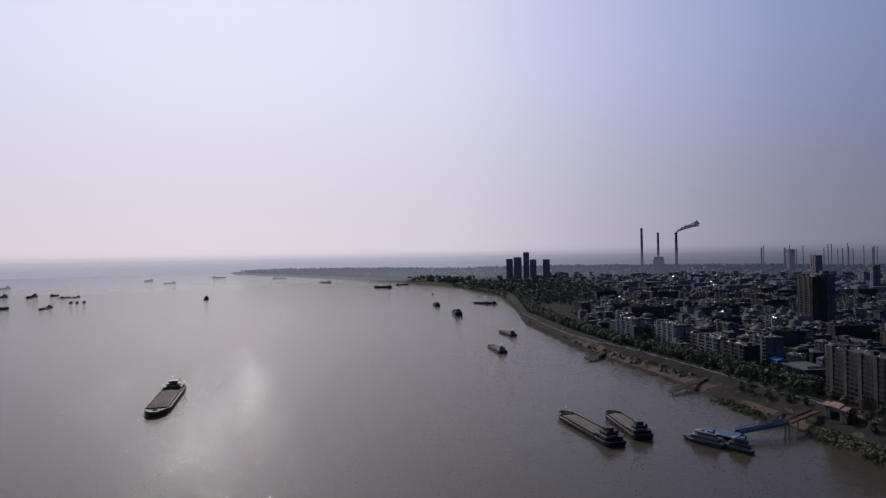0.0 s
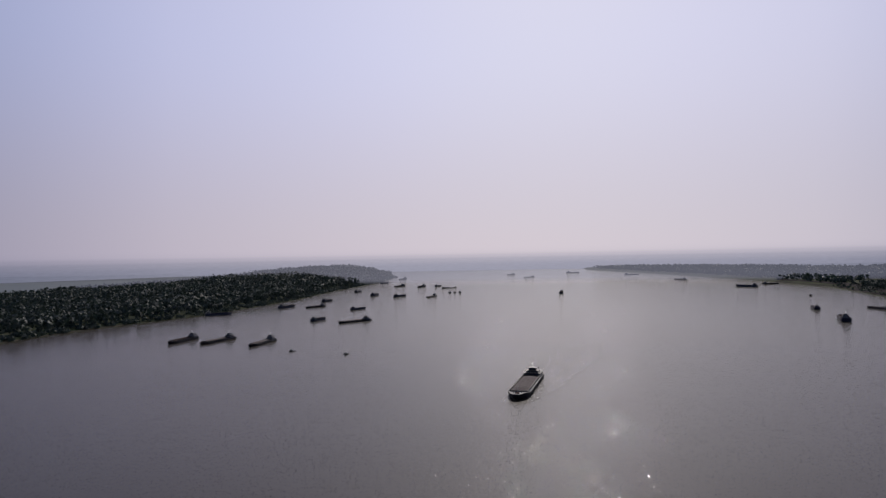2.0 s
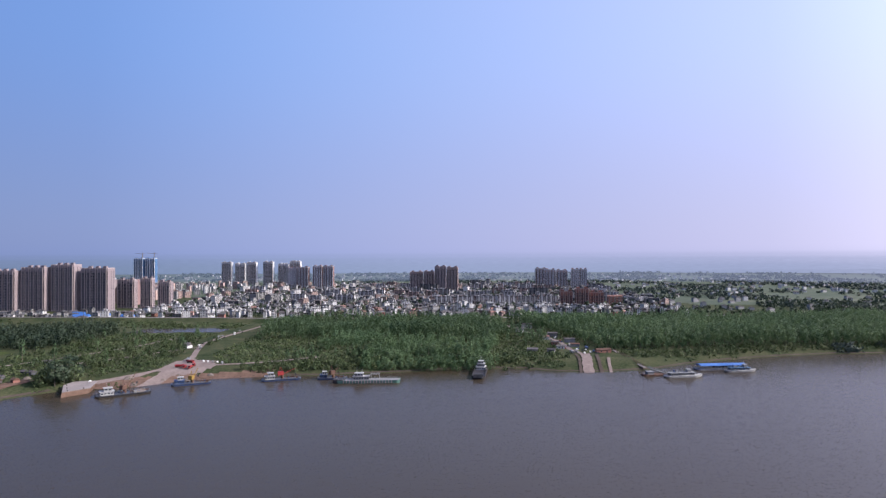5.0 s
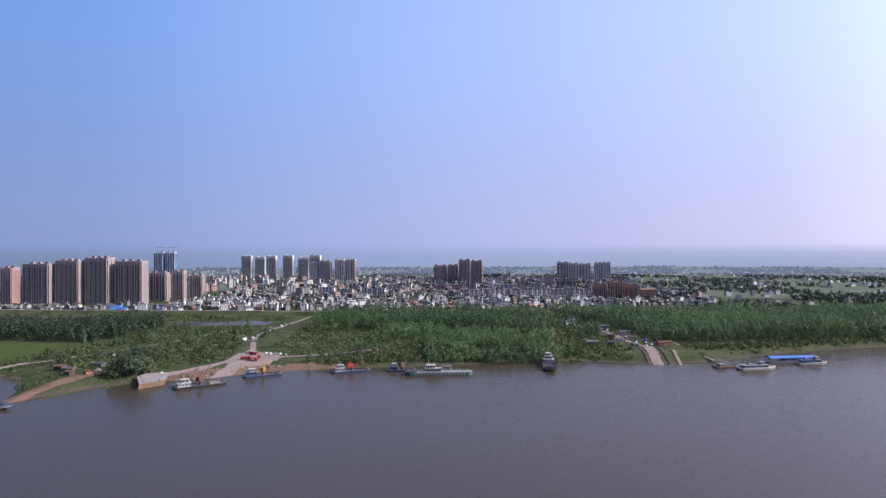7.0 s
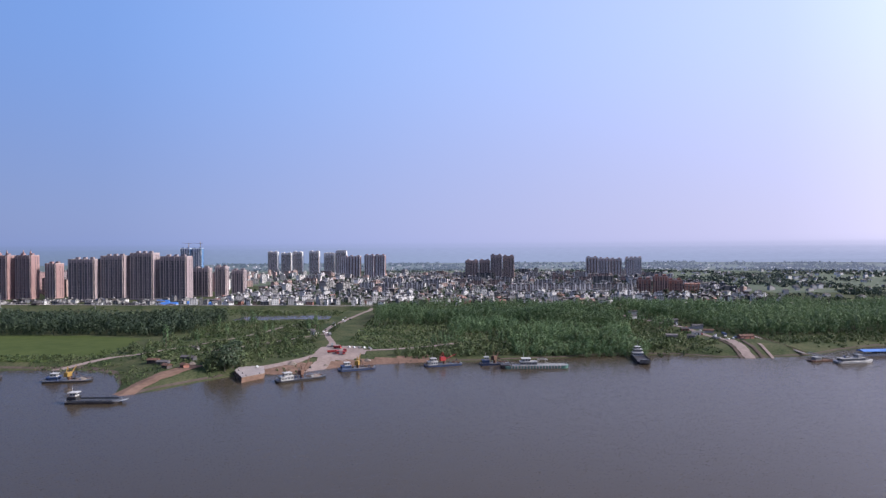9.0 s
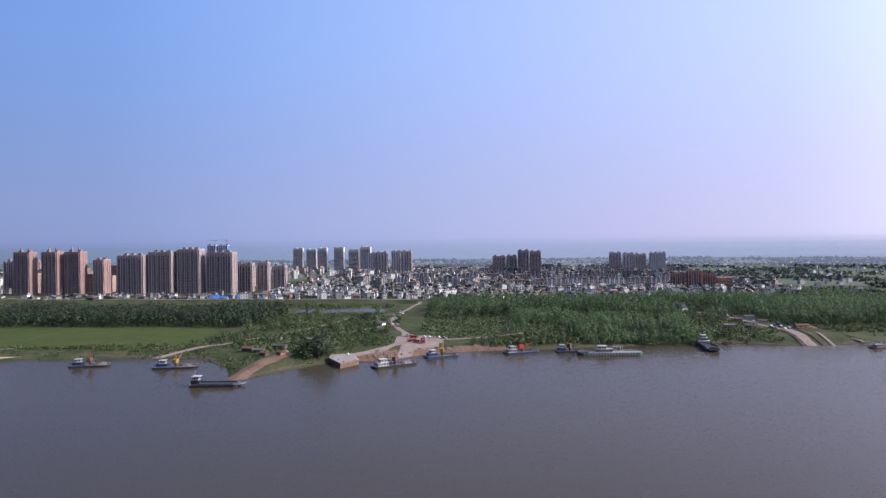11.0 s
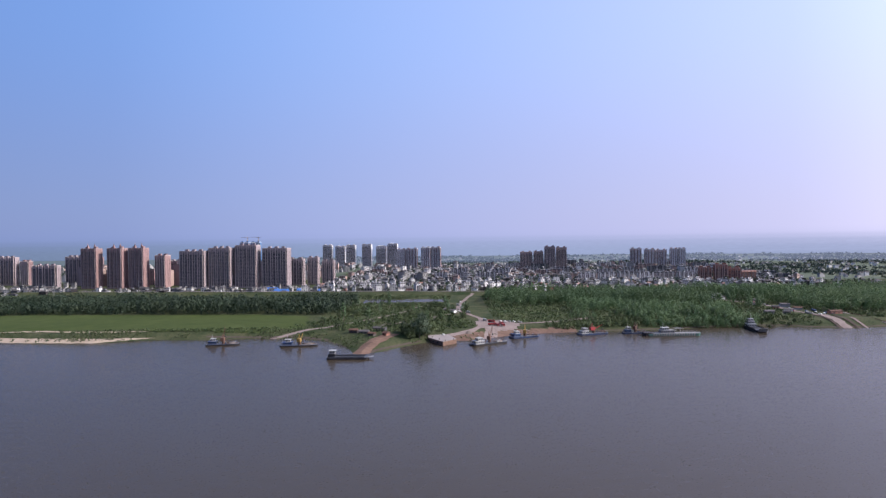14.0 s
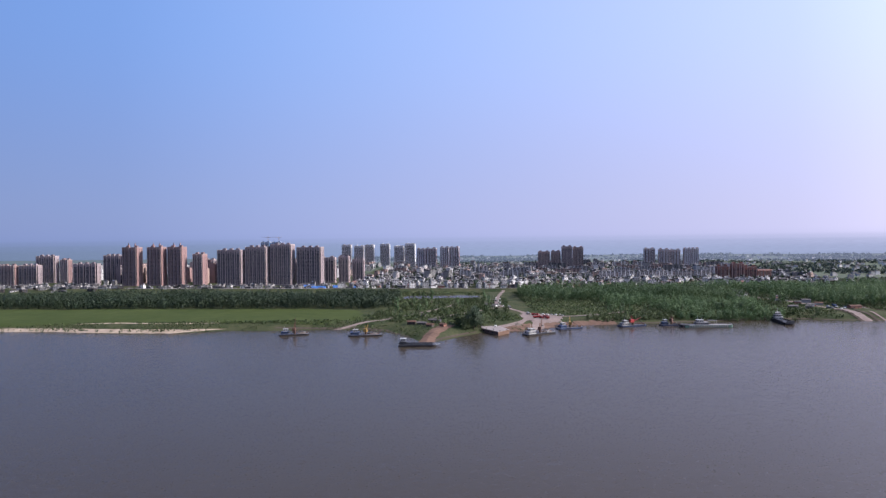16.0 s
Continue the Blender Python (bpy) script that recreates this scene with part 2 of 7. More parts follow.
LEAF = material("poplar_leaves", (0.056, 0.108, 0.048), (0.128, 0.190, 0.088), 0.14, 0.02, 0.6, bump=0, island=0.12, through_light=0.34, vary=0.15)
LEAF_DARK = material("dark_leaves", (0.026, 0.048, 0.028), (0.062, 0.088, 0.050), 0.14, 0.02, 0.6, bump=0, island=0.2, through_light=0.22, vary=0.15)
SHRUB = material("shrub_leaves", (0.036, 0.064, 0.023), (0.096, 0.121, 0.053), 0.16, 0.03, 0.7, bump=0, island=0.3, through_light=0.2, vary=0.2)
# far woods: the blue of haze is mixed into this leaf colour
LEAF_FAR = material("haze_tinted_leaves", (0.034, 0.056, 0.046), (0.068, 0.094, 0.078), 0.08, 0.02, 0.6, bump=0, island=0.14, through_light=0.25, vary=0.15)
BARK = material("grey_bark", (0.10, 0.085, 0.065), (0.19, 0.165, 0.13), 1.5, 0.3, 0.9, vary=0.2)
STEEL_DARK = material("dark_hull_paint", (0.018, 0.018, 0.022), (0.05, 0.045, 0.045), 0.4, 0.1, 0.55, bump=0.05)
STEEL_BLUE = material("blue_hull_paint", (0.025, 0.05, 0.13), (0.05, 0.09, 0.20), 0.4, 0.1, 0.5, bump=0.05, vary=0.2)
STEEL_GREEN = material("green_hull_paint", (0.055, 0.125, 0.105), (0.095, 0.185, 0.16), 0.5, 0.1, 0.5, bump=0.05)
RUST = material("rusty_steel", (0.065, 0.036, 0.028), (0.145, 0.082, 0.060), 0.6, 0.15, 0.85, bump=0.1)
RED_PAINT = material("red_paint", (0.23, 0.024, 0.026), (0.33, 0.045, 0.042), 0.6, 0.2, 0.5, bump=0.03, vary=0.15)
YELLOW_PAINT = material("yellow_paint", (0.21, 0.135, 0.035), (0.31, 0.20, 0.055), 0.6, 0.2, 0.5, bump=0.03)
WHITE_PAINT = material("white_paint", (0.56, 0.56, 0.55), (0.74, 0.74, 0.72), 0.6, 0.2, 0.45, bump=0.03, vary=0.06)
GREY_PAINT = material("grey_deck_paint", (0.16, 0.17, 0.18), (0.28, 0.28, 0.28), 0.4, 0.15, 0.7, bump=0.05, vary=0.15)
BLUE_ROOF = material("blue_roof_sheet", (0.04, 0.13, 0.40), (0.07, 0.19, 0.50), 0.3, 0.08, 0.4, bump=0.05, vary=0.12)
CARGO = material("sand_cargo", (0.105, 0.088, 0.078), (0.185, 0.155, 0.138), 0.5, 0.08, 0.95, bump=0.4)
RUBBER = material("black_rubber", (0.015, 0.015, 0.015), (0.035, 0.035, 0.035), 1.0, 0.3, 0.9)
GLASS = glass_material("dark_glass", (0.02, 0.027, 0.035))
TOWER_TAN = material("tan_render", (0.215, 0.178, 0.190), (0.275, 0.228, 0.240), 0.15, 0.03, 0.85, bump=0.05, vary=0.10)
TOWER_BROWN = material("brown_render", (0.215, 0.138, 0.138), (0.275, 0.180, 0.175), 0.15, 0.03, 0.85, bump=0.05, vary=0.10)
# distant towers: grey lightened in colour to suggest haze before them
TOWER_HAZED = material("haze_pale_render", (0.52, 0.53, 0.57), (0.62, 0.63, 0.66), 0.15, 0.03, 0.85, bump=0.05, vary=0.12)
TOWER_BLUE = material("blue_safety_net", (0.06, 0.13, 0.26), (0.10, 0.19, 0.34), 0.2, 0.04, 0.8, bump=0.1)
TRIM = material("cream_trim", (0.31, 0.262, 0.258), (0.39, 0.33, 0.32), 0.3, 0.06, 0.8, bump=0.03, vary=0.08)
WALL_WHITE = material("white_tile_wall", (0.38, 0.38, 0.39), (0.56, 0.555, 0.55), 0.3, 0.06, 0.75, bump=0.04, vary=0.32)
WALL_PINK = material("pinkish_wall", (0.28, 0.20, 0.18), (0.38, 0.28, 0.25), 0.3, 0.06, 0.8, bump=0.04, vary=0.18)
WALL_RED = material("red_brick_wall", (0.22, 0.10, 0.08), (0.30, 0.15, 0.12), 0.4, 0.08, 0.85, bump=0.06, vary=0.15)
WALL_GREY = material("weathered_grey_wall", (0.14, 0.14, 0.145), (0.25, 0.245, 0.24), 0.3, 0.05, 0.85, bump=0.06, vary=0.3)
ROOF_GREY = material("grey_roof", (0.048, 0.046, 0.052), (0.115, 0.105, 0.105), 0.4, 0.06, 0.85, bump=0.1, vary=0.35)
ROOF_TILE = material("red_tile_roof", (0.17, 0.095, 0.082), (0.24, 0.14, 0.12), 0.6, 0.08, 0.8, bump=0.15, vary=0.2)
# the next four are darkened in colour for the dim, backlit east city
DIM_WALL = material("dimmed_grey_wall", (0.044, 0.047, 0.058), (0.094, 0.097, 0.108), 0.3, 0.05, 0.85, bump=0.06, vary=0.45)
DIM_BROWN = material("dimmed_brown_wall", (0.044, 0.037, 0.037), (0.076, 0.063, 0.061), 0.3, 0.05, 0.85, bump=0.06, vary=0.35)
DIM_PALE = material("dimmed_pale_wall", (0.120, 0.127, 0.140), (0.195, 0.20, 0.215), 0.3, 0.05, 0.85, bump=0.06, vary=0.35)
DIM_ROOF = material("dimmed_roof", (0.032, 0.034, 0.040), (0.066, 0.067, 0.073), 0.4, 0.06, 0.85, bump=0.1, vary=0.45)
HULL_GREY = material("slate_grey_hull_paint", (0.045, 0.052, 0.068), (0.085, 0.092, 0.110), 0.4, 0.1, 0.55, bump=0.05, vary=0.3)
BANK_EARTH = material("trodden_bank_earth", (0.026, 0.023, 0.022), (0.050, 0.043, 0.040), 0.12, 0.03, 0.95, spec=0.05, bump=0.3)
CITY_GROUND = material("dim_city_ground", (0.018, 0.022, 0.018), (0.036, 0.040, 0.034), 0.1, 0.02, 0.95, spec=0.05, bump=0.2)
TERRACE = material("dry_river_terrace", (0.080, 0.060, 0.050), (0.135, 0.100, 0.082), 0.3, 0.05, 0.95, spec=0.06, bump=0.2)
BANK_STONE = material("dark_bank_stone", (0.060, 0.048, 0.042), (0.105, 0.084, 0.073), 0.4, 0.06, 0.95, spec=0.06, bump=0.2)
PALE_FIELDS = material("pale_far_fields", (0.036, 0.060, 0.036), (0.088, 0.104, 0.066), 0.016, 0.006, 0.95, bump=0)
SHINY = material("bright_sheet_metal", (0.62, 0.64, 0.66), (0.78, 0.79, 0.80), 0.5, 0.1, 0.24, 0.9, 0.02)
SMOKE = material("grey_smoke", (0.45, 0.45, 0.50), (0.60, 0.60, 0.64), 0.05, 0.02, 1.0, bump=0)
DULL_WHITE = material("dull_weathered_white", (0.26, 0.26, 0.26), (0.42, 0.42, 0.41), 0.5, 0.15, 0.55, bump=0.05, vary=0.2)
# far city walls and roofs carry the haze's blue in their base colour
FAR_WALL = material("haze_blue_render", (0.105, 0.115, 0.150), (0.165, 0.175, 0.215), 0.2, 0.01, 0.85, bump=0, island=0.3)
FAR_ROOF = material("haze_blue_roof", (0.070, 0.078, 0.105), (0.115, 0.125, 0.155), 0.2, 0.01, 0.9, bump=0, spec=0.1, island=0.3)
DUSTY_BLUE = material("dusty_blue_paint", (0.040, 0.100, 0.185), (0.065, 0.145, 0.250), 0.4, 0.1, 0.55, bump=0.05)

# ---------------------------------------------------------------- mesh building


class Shape:
    """Vertices and faces of one mesh, gathered piece by piece."""

    def __init__(self):
        self.v, self.f = [], []

    def add(self, verts, faces):
        k = len(self.v)
        self.v += [tuple(p) for p in verts]
        self.f += [tuple(i + k for i in face) for face in faces]
        return self

    def box(self, x, y, z, sx, sy, sz, taper=1.0, turn=0.0, bevel=0.0):
        """A box on the base centre (x, y, z); taper scales its top."""
        c, s = math.cos(turn), math.sin(turn)
        pts = []
        for h, k in ((0, 1), (sz, taper)):
            for ax, ay in ((-1, -1), (1, -1), (1, 1), (-1, 1)):
                px, py = ax * sx / 2 * k, ay * sy / 2 * k
                pts.append((x + c * px - s * py, y + s * px + c * py, z + h))
        return self.add(pts, [(3, 2, 1, 0), (4, 5, 6, 7), (0, 1, 5, 4), (1, 2, 6, 5), (2, 3, 7, 6), (3, 0, 4, 7)])

    def prism(self, outline, z0, z1, top=None):
        """An outline, counter-clockwise, raised from z0 to z1; top: another outline of the same count."""
        n = len(outline)
        top = top or outline
        z0 = z0 if isinstance(z0, (list, tuple)) else [z0] * n
        z1 = z1 if isinstance(z1, (list, tuple)) else [z1] * n
        pts = [(*p, h) for p, h in zip(outline, z0)] + [(*p, h) for p, h in zip(top, z1)]
        faces = [tuple(range(n - 1, -1, -1)), tuple(range(n, 2 * n))]
        faces += [(i, (i + 1) % n, n + (i + 1) % n, n + i) for i in range(n)]
        return self.add(pts, faces)

    def rod(self, a, b, r, r2=None, sides=6):
        """A round bar from a to b."""
        a, b = Vector(a), Vector(b)
        way = (b - a).normalized()
        u = way.orthogonal().normalized()
        w = way.cross(u)
        r2 = r if r2 is None else r2
        pts = []
        for p, rad in ((a, r), (b, r2)):
            for i in range(sides):
                t = 2 * math.pi * i / sides
                pts.append(p + rad * (math.cos(t) * u + math.sin(t) * w))
        faces = [(i, (i + 1) % sides, sides + (i + 1) % sides, sides + i) for i in range(sides)]
        return self.add(pts, faces + [tuple(range(sides - 1, -1, -1)), tuple(range(sides, 2 * sides))])

    def gable(self, x, y, z, sx, sy, rise, over=0.5):
        """A pitched roof with its ridge along x."""
        a, b = sx / 2 + over, sy / 2 + over
        pts = [(x - a, y - b, z), (x + a, y - b, z), (x + a, y + b, z), (x - a, y + b, z), (x - a, y, z + rise), (x + a, y, z + rise)]
        low = [(px, py, pz - 0.25) for px, py, pz in pts[:4]]
        return self.add(pts + low, [(0, 1, 5, 4), (2, 3, 4, 5), (0, 4, 3), (1, 2, 5), (9, 8, 7, 6), (6, 7, 1, 0), (7, 8, 2, 1), (8, 9, 3, 2), (9, 6, 0, 3)])

    def mound(self, x, y, z, sx, sy, sz, seed=0, rings=4, sides=10):
        """A heap with an uneven surface."""
        rng = random.Random(seed)
        pts, faces = [], []
        for i in range(rings):
            k = 1 - i / rings
            for j in range(sides):
                t = 2 * math.pi * j / sides
                w = rng.uniform(0.85, 1.12)
                pts.append((x + sx / 2 * k * w * math.cos(t), y + sy / 2 * k * w * math.sin(t), z + sz * (1 - k ** 1.5) * rng.uniform(0.9, 1.1) * (i > 0)))
        pts.append((x, y, z + sz))
        for i in range(rings - 1):
            for j in range(sides):
                a, b = i * sides + j, i * sides + (j + 1) % sides
                faces.append((a, b, b + sides, a + sides))
        base = (rings - 1) * sides
        faces += [(base + j, base + (j + 1) % sides, rings * sides) for j in range(sides)]
        return self.add(pts, faces)

    def mesh(self, name, mat):
        me = bpy.data.meshes.new(name)
        me.from_pydata(self.v, [], self.f)
        me.materials.append(mat)
        me.update()
        return me


# joined parts whose pieces are too small and too many to tell apart
MANY = {"windows", "balconies", "glazing", "window_column", "balcony_stack", "side_windows", "solar_heaters", "railing", "trusses", "crown", "piers"}


def part(name, shape, mat, parent, label=""):
    ob = new(name, shape if isinstance(shape, bpy.types.Mesh) else shape.mesh(name, mat))
    ob.parent = parent
    if name in MANY:
        ob["kind"] = "stuff"
    return tagged(ob, label)


def thing(name, m, label, category, group=""):
    ob = new(name)
    ob.empty_display_size = 2
    ob.matrix_basis = m
    return tagged(ob, label, category, group)


def structure(name, shape, mat, label, category="ground", kind="structure"):
    ob = new(name, shape if isinstance(shape, bpy.types.Mesh) else shape.mesh(name, mat))
    return tagged(ob, label, category, "", kind)


def big_mesh(name, verts, quads, mat, smooth=False):
    """A mesh from numpy arrays of vertices and four-cornered faces."""
    me = bpy.data.meshes.new(name)
    me.vertices.add(len(verts))
    me.vertices.foreach_set("co", np.asarray(verts, np.float32).ravel())
    me.loops.add(quads.size)
    me.loops.foreach_set("vertex_index", np.asarray(quads, np.int32).ravel())
    me.polygons.add(len(quads))
    me.polygons.foreach_set("loop_start", np.arange(0, quads.size, quads.shape[1], dtype=np.int32))
    me.polygons.foreach_set("use_smooth", np.full(len(quads), smooth))
    me.update(calc_edges=True)
    me.materials.append(mat)
    return me


# ---------------------------------------------------------------- the lie of the land
WEST_SHORE = [(-1450, -4600), (-1000, -3000), (-700, -1700), (-600, -1100), (-569, -865), (-565, -797), (-545, -725), (-540, -654), (-560, -599), (-556, -544),
              (-562, -500), (-561, -445), (-540, -411), (-500, -385), (-468, -374), (-463, -366), (-478, -348), (-503, -331), (-524, -314),
              (-532, -300), (-535, -268), (-554, -244), (-567, -225), (-577, -204), (-587, -151), (-588, -105), (-602, -25), (-620, 34),
              (-614, 86), (-596, 121), (-596, 165), (-606, 210), (-632, 250), (-655, 300), (-678, 370), (-692, 445), (-690, 530), (-696, 729),
              (-680, 927), (-648, 1058), (-595, 1197), (-558, 1450), (-540, 1690), (-550, 2100), (-522, 2600), (-540, 3100), (-590, 3566), (-900, 3900), (-2500, 4300)]
EAST_SHORE = [(2600, 6500), (640, 5600), (600, 4400), (690, 3900), (825, 3283), (923, 2690), (950, 2300), (960, 1950), (921, 1740), (830, 1380),
              (790, 1300), (669, 1059), (640, 1000), (540, 823), (458, 600), (443, 555), (420, 460), (402, 387), (385, 325), (367, 274), (352, 230),
              (334, 189), (318, 120), (300, 20), (290, -150), (285, -400), (270, -900), (200, -1800), (200, -3000), (200, -4600)]


def to_polyline(x, y, line):
    """The distance from points to an open polyline."""
    best = np.full(np.shape(x), 1e9)
    for (ax, ay), (bx, by) in zip(line, line[1:]):
        dx, dy = bx - ax, by - ay
        t = np.clip(((x - ax) * dx + (y - ay) * dy) / (dx * dx + dy * dy), 0, 1)
        best = np.minimum(best, np.hypot(x - ax - t * dx, y - ay - t * dy))
    return best


def inside(x, y, ring):
    """Whether points lie in a closed ring."""
    odd = np.zeros(np.shape(x), bool)
    for (ax, ay), (bx, by) in zip(ring, ring[1:] + ring[:1]):
        if ay != by:
            odd ^= ((ay > y) != (by > y)) & (x < (bx - ax) * (y - ay) / (by - ay) + ax)
    return odd


RIVER = WEST_SHORE + [(-2500, 6500)] + EAST_SHORE
LEVEE = [(-1600, -4600), (-1230, -3000), (-1165, -1700), (-1150, -1292), (-1100, -910), (-1058, -560), (-1048, -402), (-1020, -253), (-1010, -50), (-1020, 300), (-1030, 900), (-1100, 3000)]


def ground_z(x, y):
    x, y = np.asarray(x, float), np.asarray(y, float)
    wet = inside(x, y, RIVER)
    d = np.minimum(to_polyline(x, y, WEST_SHORE), to_polyline(x, y, EAST_SHORE)) * np.where(wet, -1, 1)
    west = np.interp(d, [-40, -12, 0, 10, 28, 60], [-5, -2.5, 0, 2.2, 5.6, 6.0])
    east = np.interp(d, [-40, -12, 0, 5, 15, 24, 60], [-5, -2.5, 0, 2.6, 4.2, 9.8, 10.0])
    z = np.where(x > 100, east, west)
    bumps = 0.35 * np.sin(x * 0.031 + 1.3 * np.sin(y * 0.017)) * np.sin(y * 0.027 + x * 0.011)
    z = z + bumps * np.clip((d - 12) / 40, 0, 1) * np.where(x > 100, 0.2, 1.0)
    dyke = np.clip(1 - (to_polyline(x, y, LEVEE) - 5) / 17, 0, 1) * 5.0
    # a wooded ridge runs out to the northern point
    ridge = 46 * np.clip((y - 1450) / 1300, 0, 1) * np.clip((3640 - y) / 220, 0, 1) * np.exp(-(((x + 880) / 300) ** 2)) * np.clip(d / 110, 0, 1)
    return z + np.where(x < 100, dyke + ridge, 0)


def stepped(*runs):
    out = [np.arange(a, b, step) for a, b, step in runs]
    return np.unique(np.concatenate(out))


def build_ground():
    xs = stepped((-4200, -1500, 120), (-1500, -1150, 30), (-1150, -430, 10), (-430, 270, 70), (270, 700, 9), (700, 1100, 20), (1100, 4001, 120))
    ys = stepped((-4600, -3000, 160), (-3000, -1200, 90), (-1200, 1300, 11), (1300, 2600, 22), (2600, 4850, 60))
    gx, gy = np.meshgrid(xs, ys)
    verts = np.stack([gx, gy, ground_z(gx, gy)], -1).reshape(-1, 3)
    nx, ny = len(xs), len(ys)
    i = (np.arange(ny - 1)[:, None] * nx + np.arange(nx - 1)[None, :]).ravel()
    quads = np.stack([i, i + 1, i + nx + 1, i + nx], -1)
    ob = new("ground", big_mesh("ground", verts, quads, GROUND, True))
    tagged(ob, "flat grassy flood plain and city ground", "ground", "", "structure")


build_ground()

river = Shape()
river.add([(-4000, -4600, 0), (4000, -4600, 0), (4000, 4880, 0), (-4000, 4880, 0)], [(0, 1, 2, 3)])
structure("water", river, WATER, "broad brown river with small wind ripples", "river")


def strip(name, line, width, mat, label, lift=0.18, step=6.0, across=3, category="road", level=None, taper=0):
    """A band along a line, lying on the ground (or at a fixed level)."""
    pts = [Vector(p) for p in line]
    path = []
    for a, b in zip(pts, pts[1:]):
        n = max(1, int((b - a).length / step))
        path += [a.lerp(b, i / n) for i in range(n)]
    path.append(pts[-1])
    sh = Shape()
    for i, p in enumerate(path):
        way = (path[min(i + 1, len(path) - 1)] - path[max(i - 1, 0)]).normalized()
        side = Vector((way.y, -way.x))
        w = width * (1 + 0.08 * math.sin(i * 1.7)) * (min(1, (min(i, len(path) - 1 - i) + 0.3) / taper) if taper else 1)
        for j in range(across + 1):
            q = p + side * w * (j / across - 0.5)
            z = level if level is not None else float(ground_z(q.x, q.y)) + lift
            sh.v.append((q.x, q.y, z))
    for i in range(len(path) - 1):
        for j in range(across):
            a = i * (across + 1) + j
            sh.f.append((a, a + 1, a + across + 2, a + across + 1))
    return structure(name, sh, mat, label, category)


def patch(name, outline, mat, label, cell=7.0, lift=0.2, category="ground"):
    """A closed patch of ground cover, cut into cells so that it follows the ground."""
    xs, ys = [p[0] for p in outline], [p[1] for p in outline]
    gx, gy = np.meshgrid(np.arange(min(xs), max(xs) + cell, cell), np.arange(min(ys), max(ys) + cell, cell))
    z = ground_z(gx, gy) + lift
    ok = inside(gx[:-1, :-1] + cell / 2, gy[:-1, :-1] + cell / 2, outline)
    nx = gx.shape[1]
    r, c = np.nonzero(ok)
    i = r * nx + c
    quads = np.stack([i, i + 1, i + nx + 1, i + nx], -1)
    used, quads = np.unique(quads, return_inverse=True)
    verts = np.stack([gx, gy, z], -1).reshape(-1, 3)[used]
    ob = new(name, big_mesh(name, verts, quads.reshape(-1, 4), mat, True))
    return tagged(ob, label, category, "", "structure")


patch("crop_field", [(-600, -1200), (-586, -876), (-588, -720), (-590, -640), (-585, -560), (-578, -500), (-600, -452), (-660, -456), (-712, -470), (-735, -560), (-762, -1000), (-775, -1200)],
      FIELD, "bright green field of young crop", category="field")
strip("sand_beach", [(-572, -1000), (-574, -900), (-570, -800), (-553, -728), (-547, -655), (-566, -600)], 13, SAND, "pale sandy river beach", 0.25, across=4, category="beach", taper=9)
strip("sand_hummocks", [(-588, -790), (-592, -735), (-583, -690), (-580, -650), (-584, -615)], 8, SAND, "low pale sand hummocks behind the beach", 0.4, across=3, category="beach", taper=6)
strip("shore_track", [(-541, -505), (-549, -489), (-562, -470), (-584, -447), (-600, -425), (-640, -402)], 6, DIRT_ROAD, "pale dusty track along the shore", 0.25)
strip("spit_ramp", [(-458, -368), (-475, -366), (-500, -362), (-530, -352), (-548, -345)], 15, MUD, "bare reddish earth ramp running into the river", 0.3, across=4, category="ramp")
strip("main_track", [(-612, -246), (-645, -247), (-664, -251), (-706, -263), (-763, -277), (-806, -276), (-894, -267), (-960, -258), (-1006, -249)], 6, DIRT_ROAD, "pale dirt road from the quay to the levee", 0.3)
strip("field_track", [(-735, -272), (-683, -308), (-649, -334), (-610, -365)], 3.5, DIRT_ROAD, "narrow pale track through scrub", 0.3)
strip("scrub_track", [(-830, -318), (-798, -335), (-752, -345), (-700, -368), (-655, -392), (-640, -402)], 3, DIRT_ROAD, "narrow pale track through scrub", 0.34)
strip("inland_track", [(-612, -240), (-622, -190), (-640, -150), (-660, -120)], 6, DIRT_ROAD, "dirt track along the tree edge", 0.3)
strip("levee_road", [(x, y) for x, y in LEVEE[2:-1]], 7, CONCRETE, "concrete road on top of the levee", 0.3, across=2)
strip("ferry_road", [(-655, 157), (-700, 150), (-760, 150), (-830, 135), (-920, 110), (-1010, 95)], 6, DIRT_ROAD, "pale road leading down to the ferry ramp", 0.3)
patch("quay_yard", [(-664, -253), (-645, -240), (-640, -220), (-612, -210), (-588, -214), (-580, -228), (-575, -246), (-590, -258), (-621, -258)],
      DIRT_ROAD, "dusty pinkish loading yard by the quay", 4.0, 0.35)
patch("mud_bank", [(-560, -255), (-545, -240), (-570, -205), (-582, -150), (-604, -150), (-590, -205), (-580, -235)], MUD, "bare brown mud bank", 5.0, 0.2, "bank")
strip("shore_mud", [(x - 3.5, y) for x, y in WEST_SHORE if -230 < y < 1100], 3, BANK_STONE, "narrow brown mud edge along the water", 0.14, across=4, category="bank")
strip("cove_mud", [(-566, -545), (-567, -500), (-566, -447), (-546, -414), (-503, -389), (-480, -381)], 4.5, BANK_STONE, "narrow brown mud edge of the cove", 0.14, across=4, category="bank")
strip("spit_mud", [(-468, -362), (-482, -352), (-507, -334), (-528, -317)], 4, BANK_STONE, "narrow brown mud edge of the spit", 0.14, across=4, category="bank")
patch("fish_pond", [(-878, -424), (-880, -360), (-884, -298), (-926, -296), (-934, -360), (-940, -424)], WATER, "long shallow pond below the levee", 8.0, 0.25, "pond")

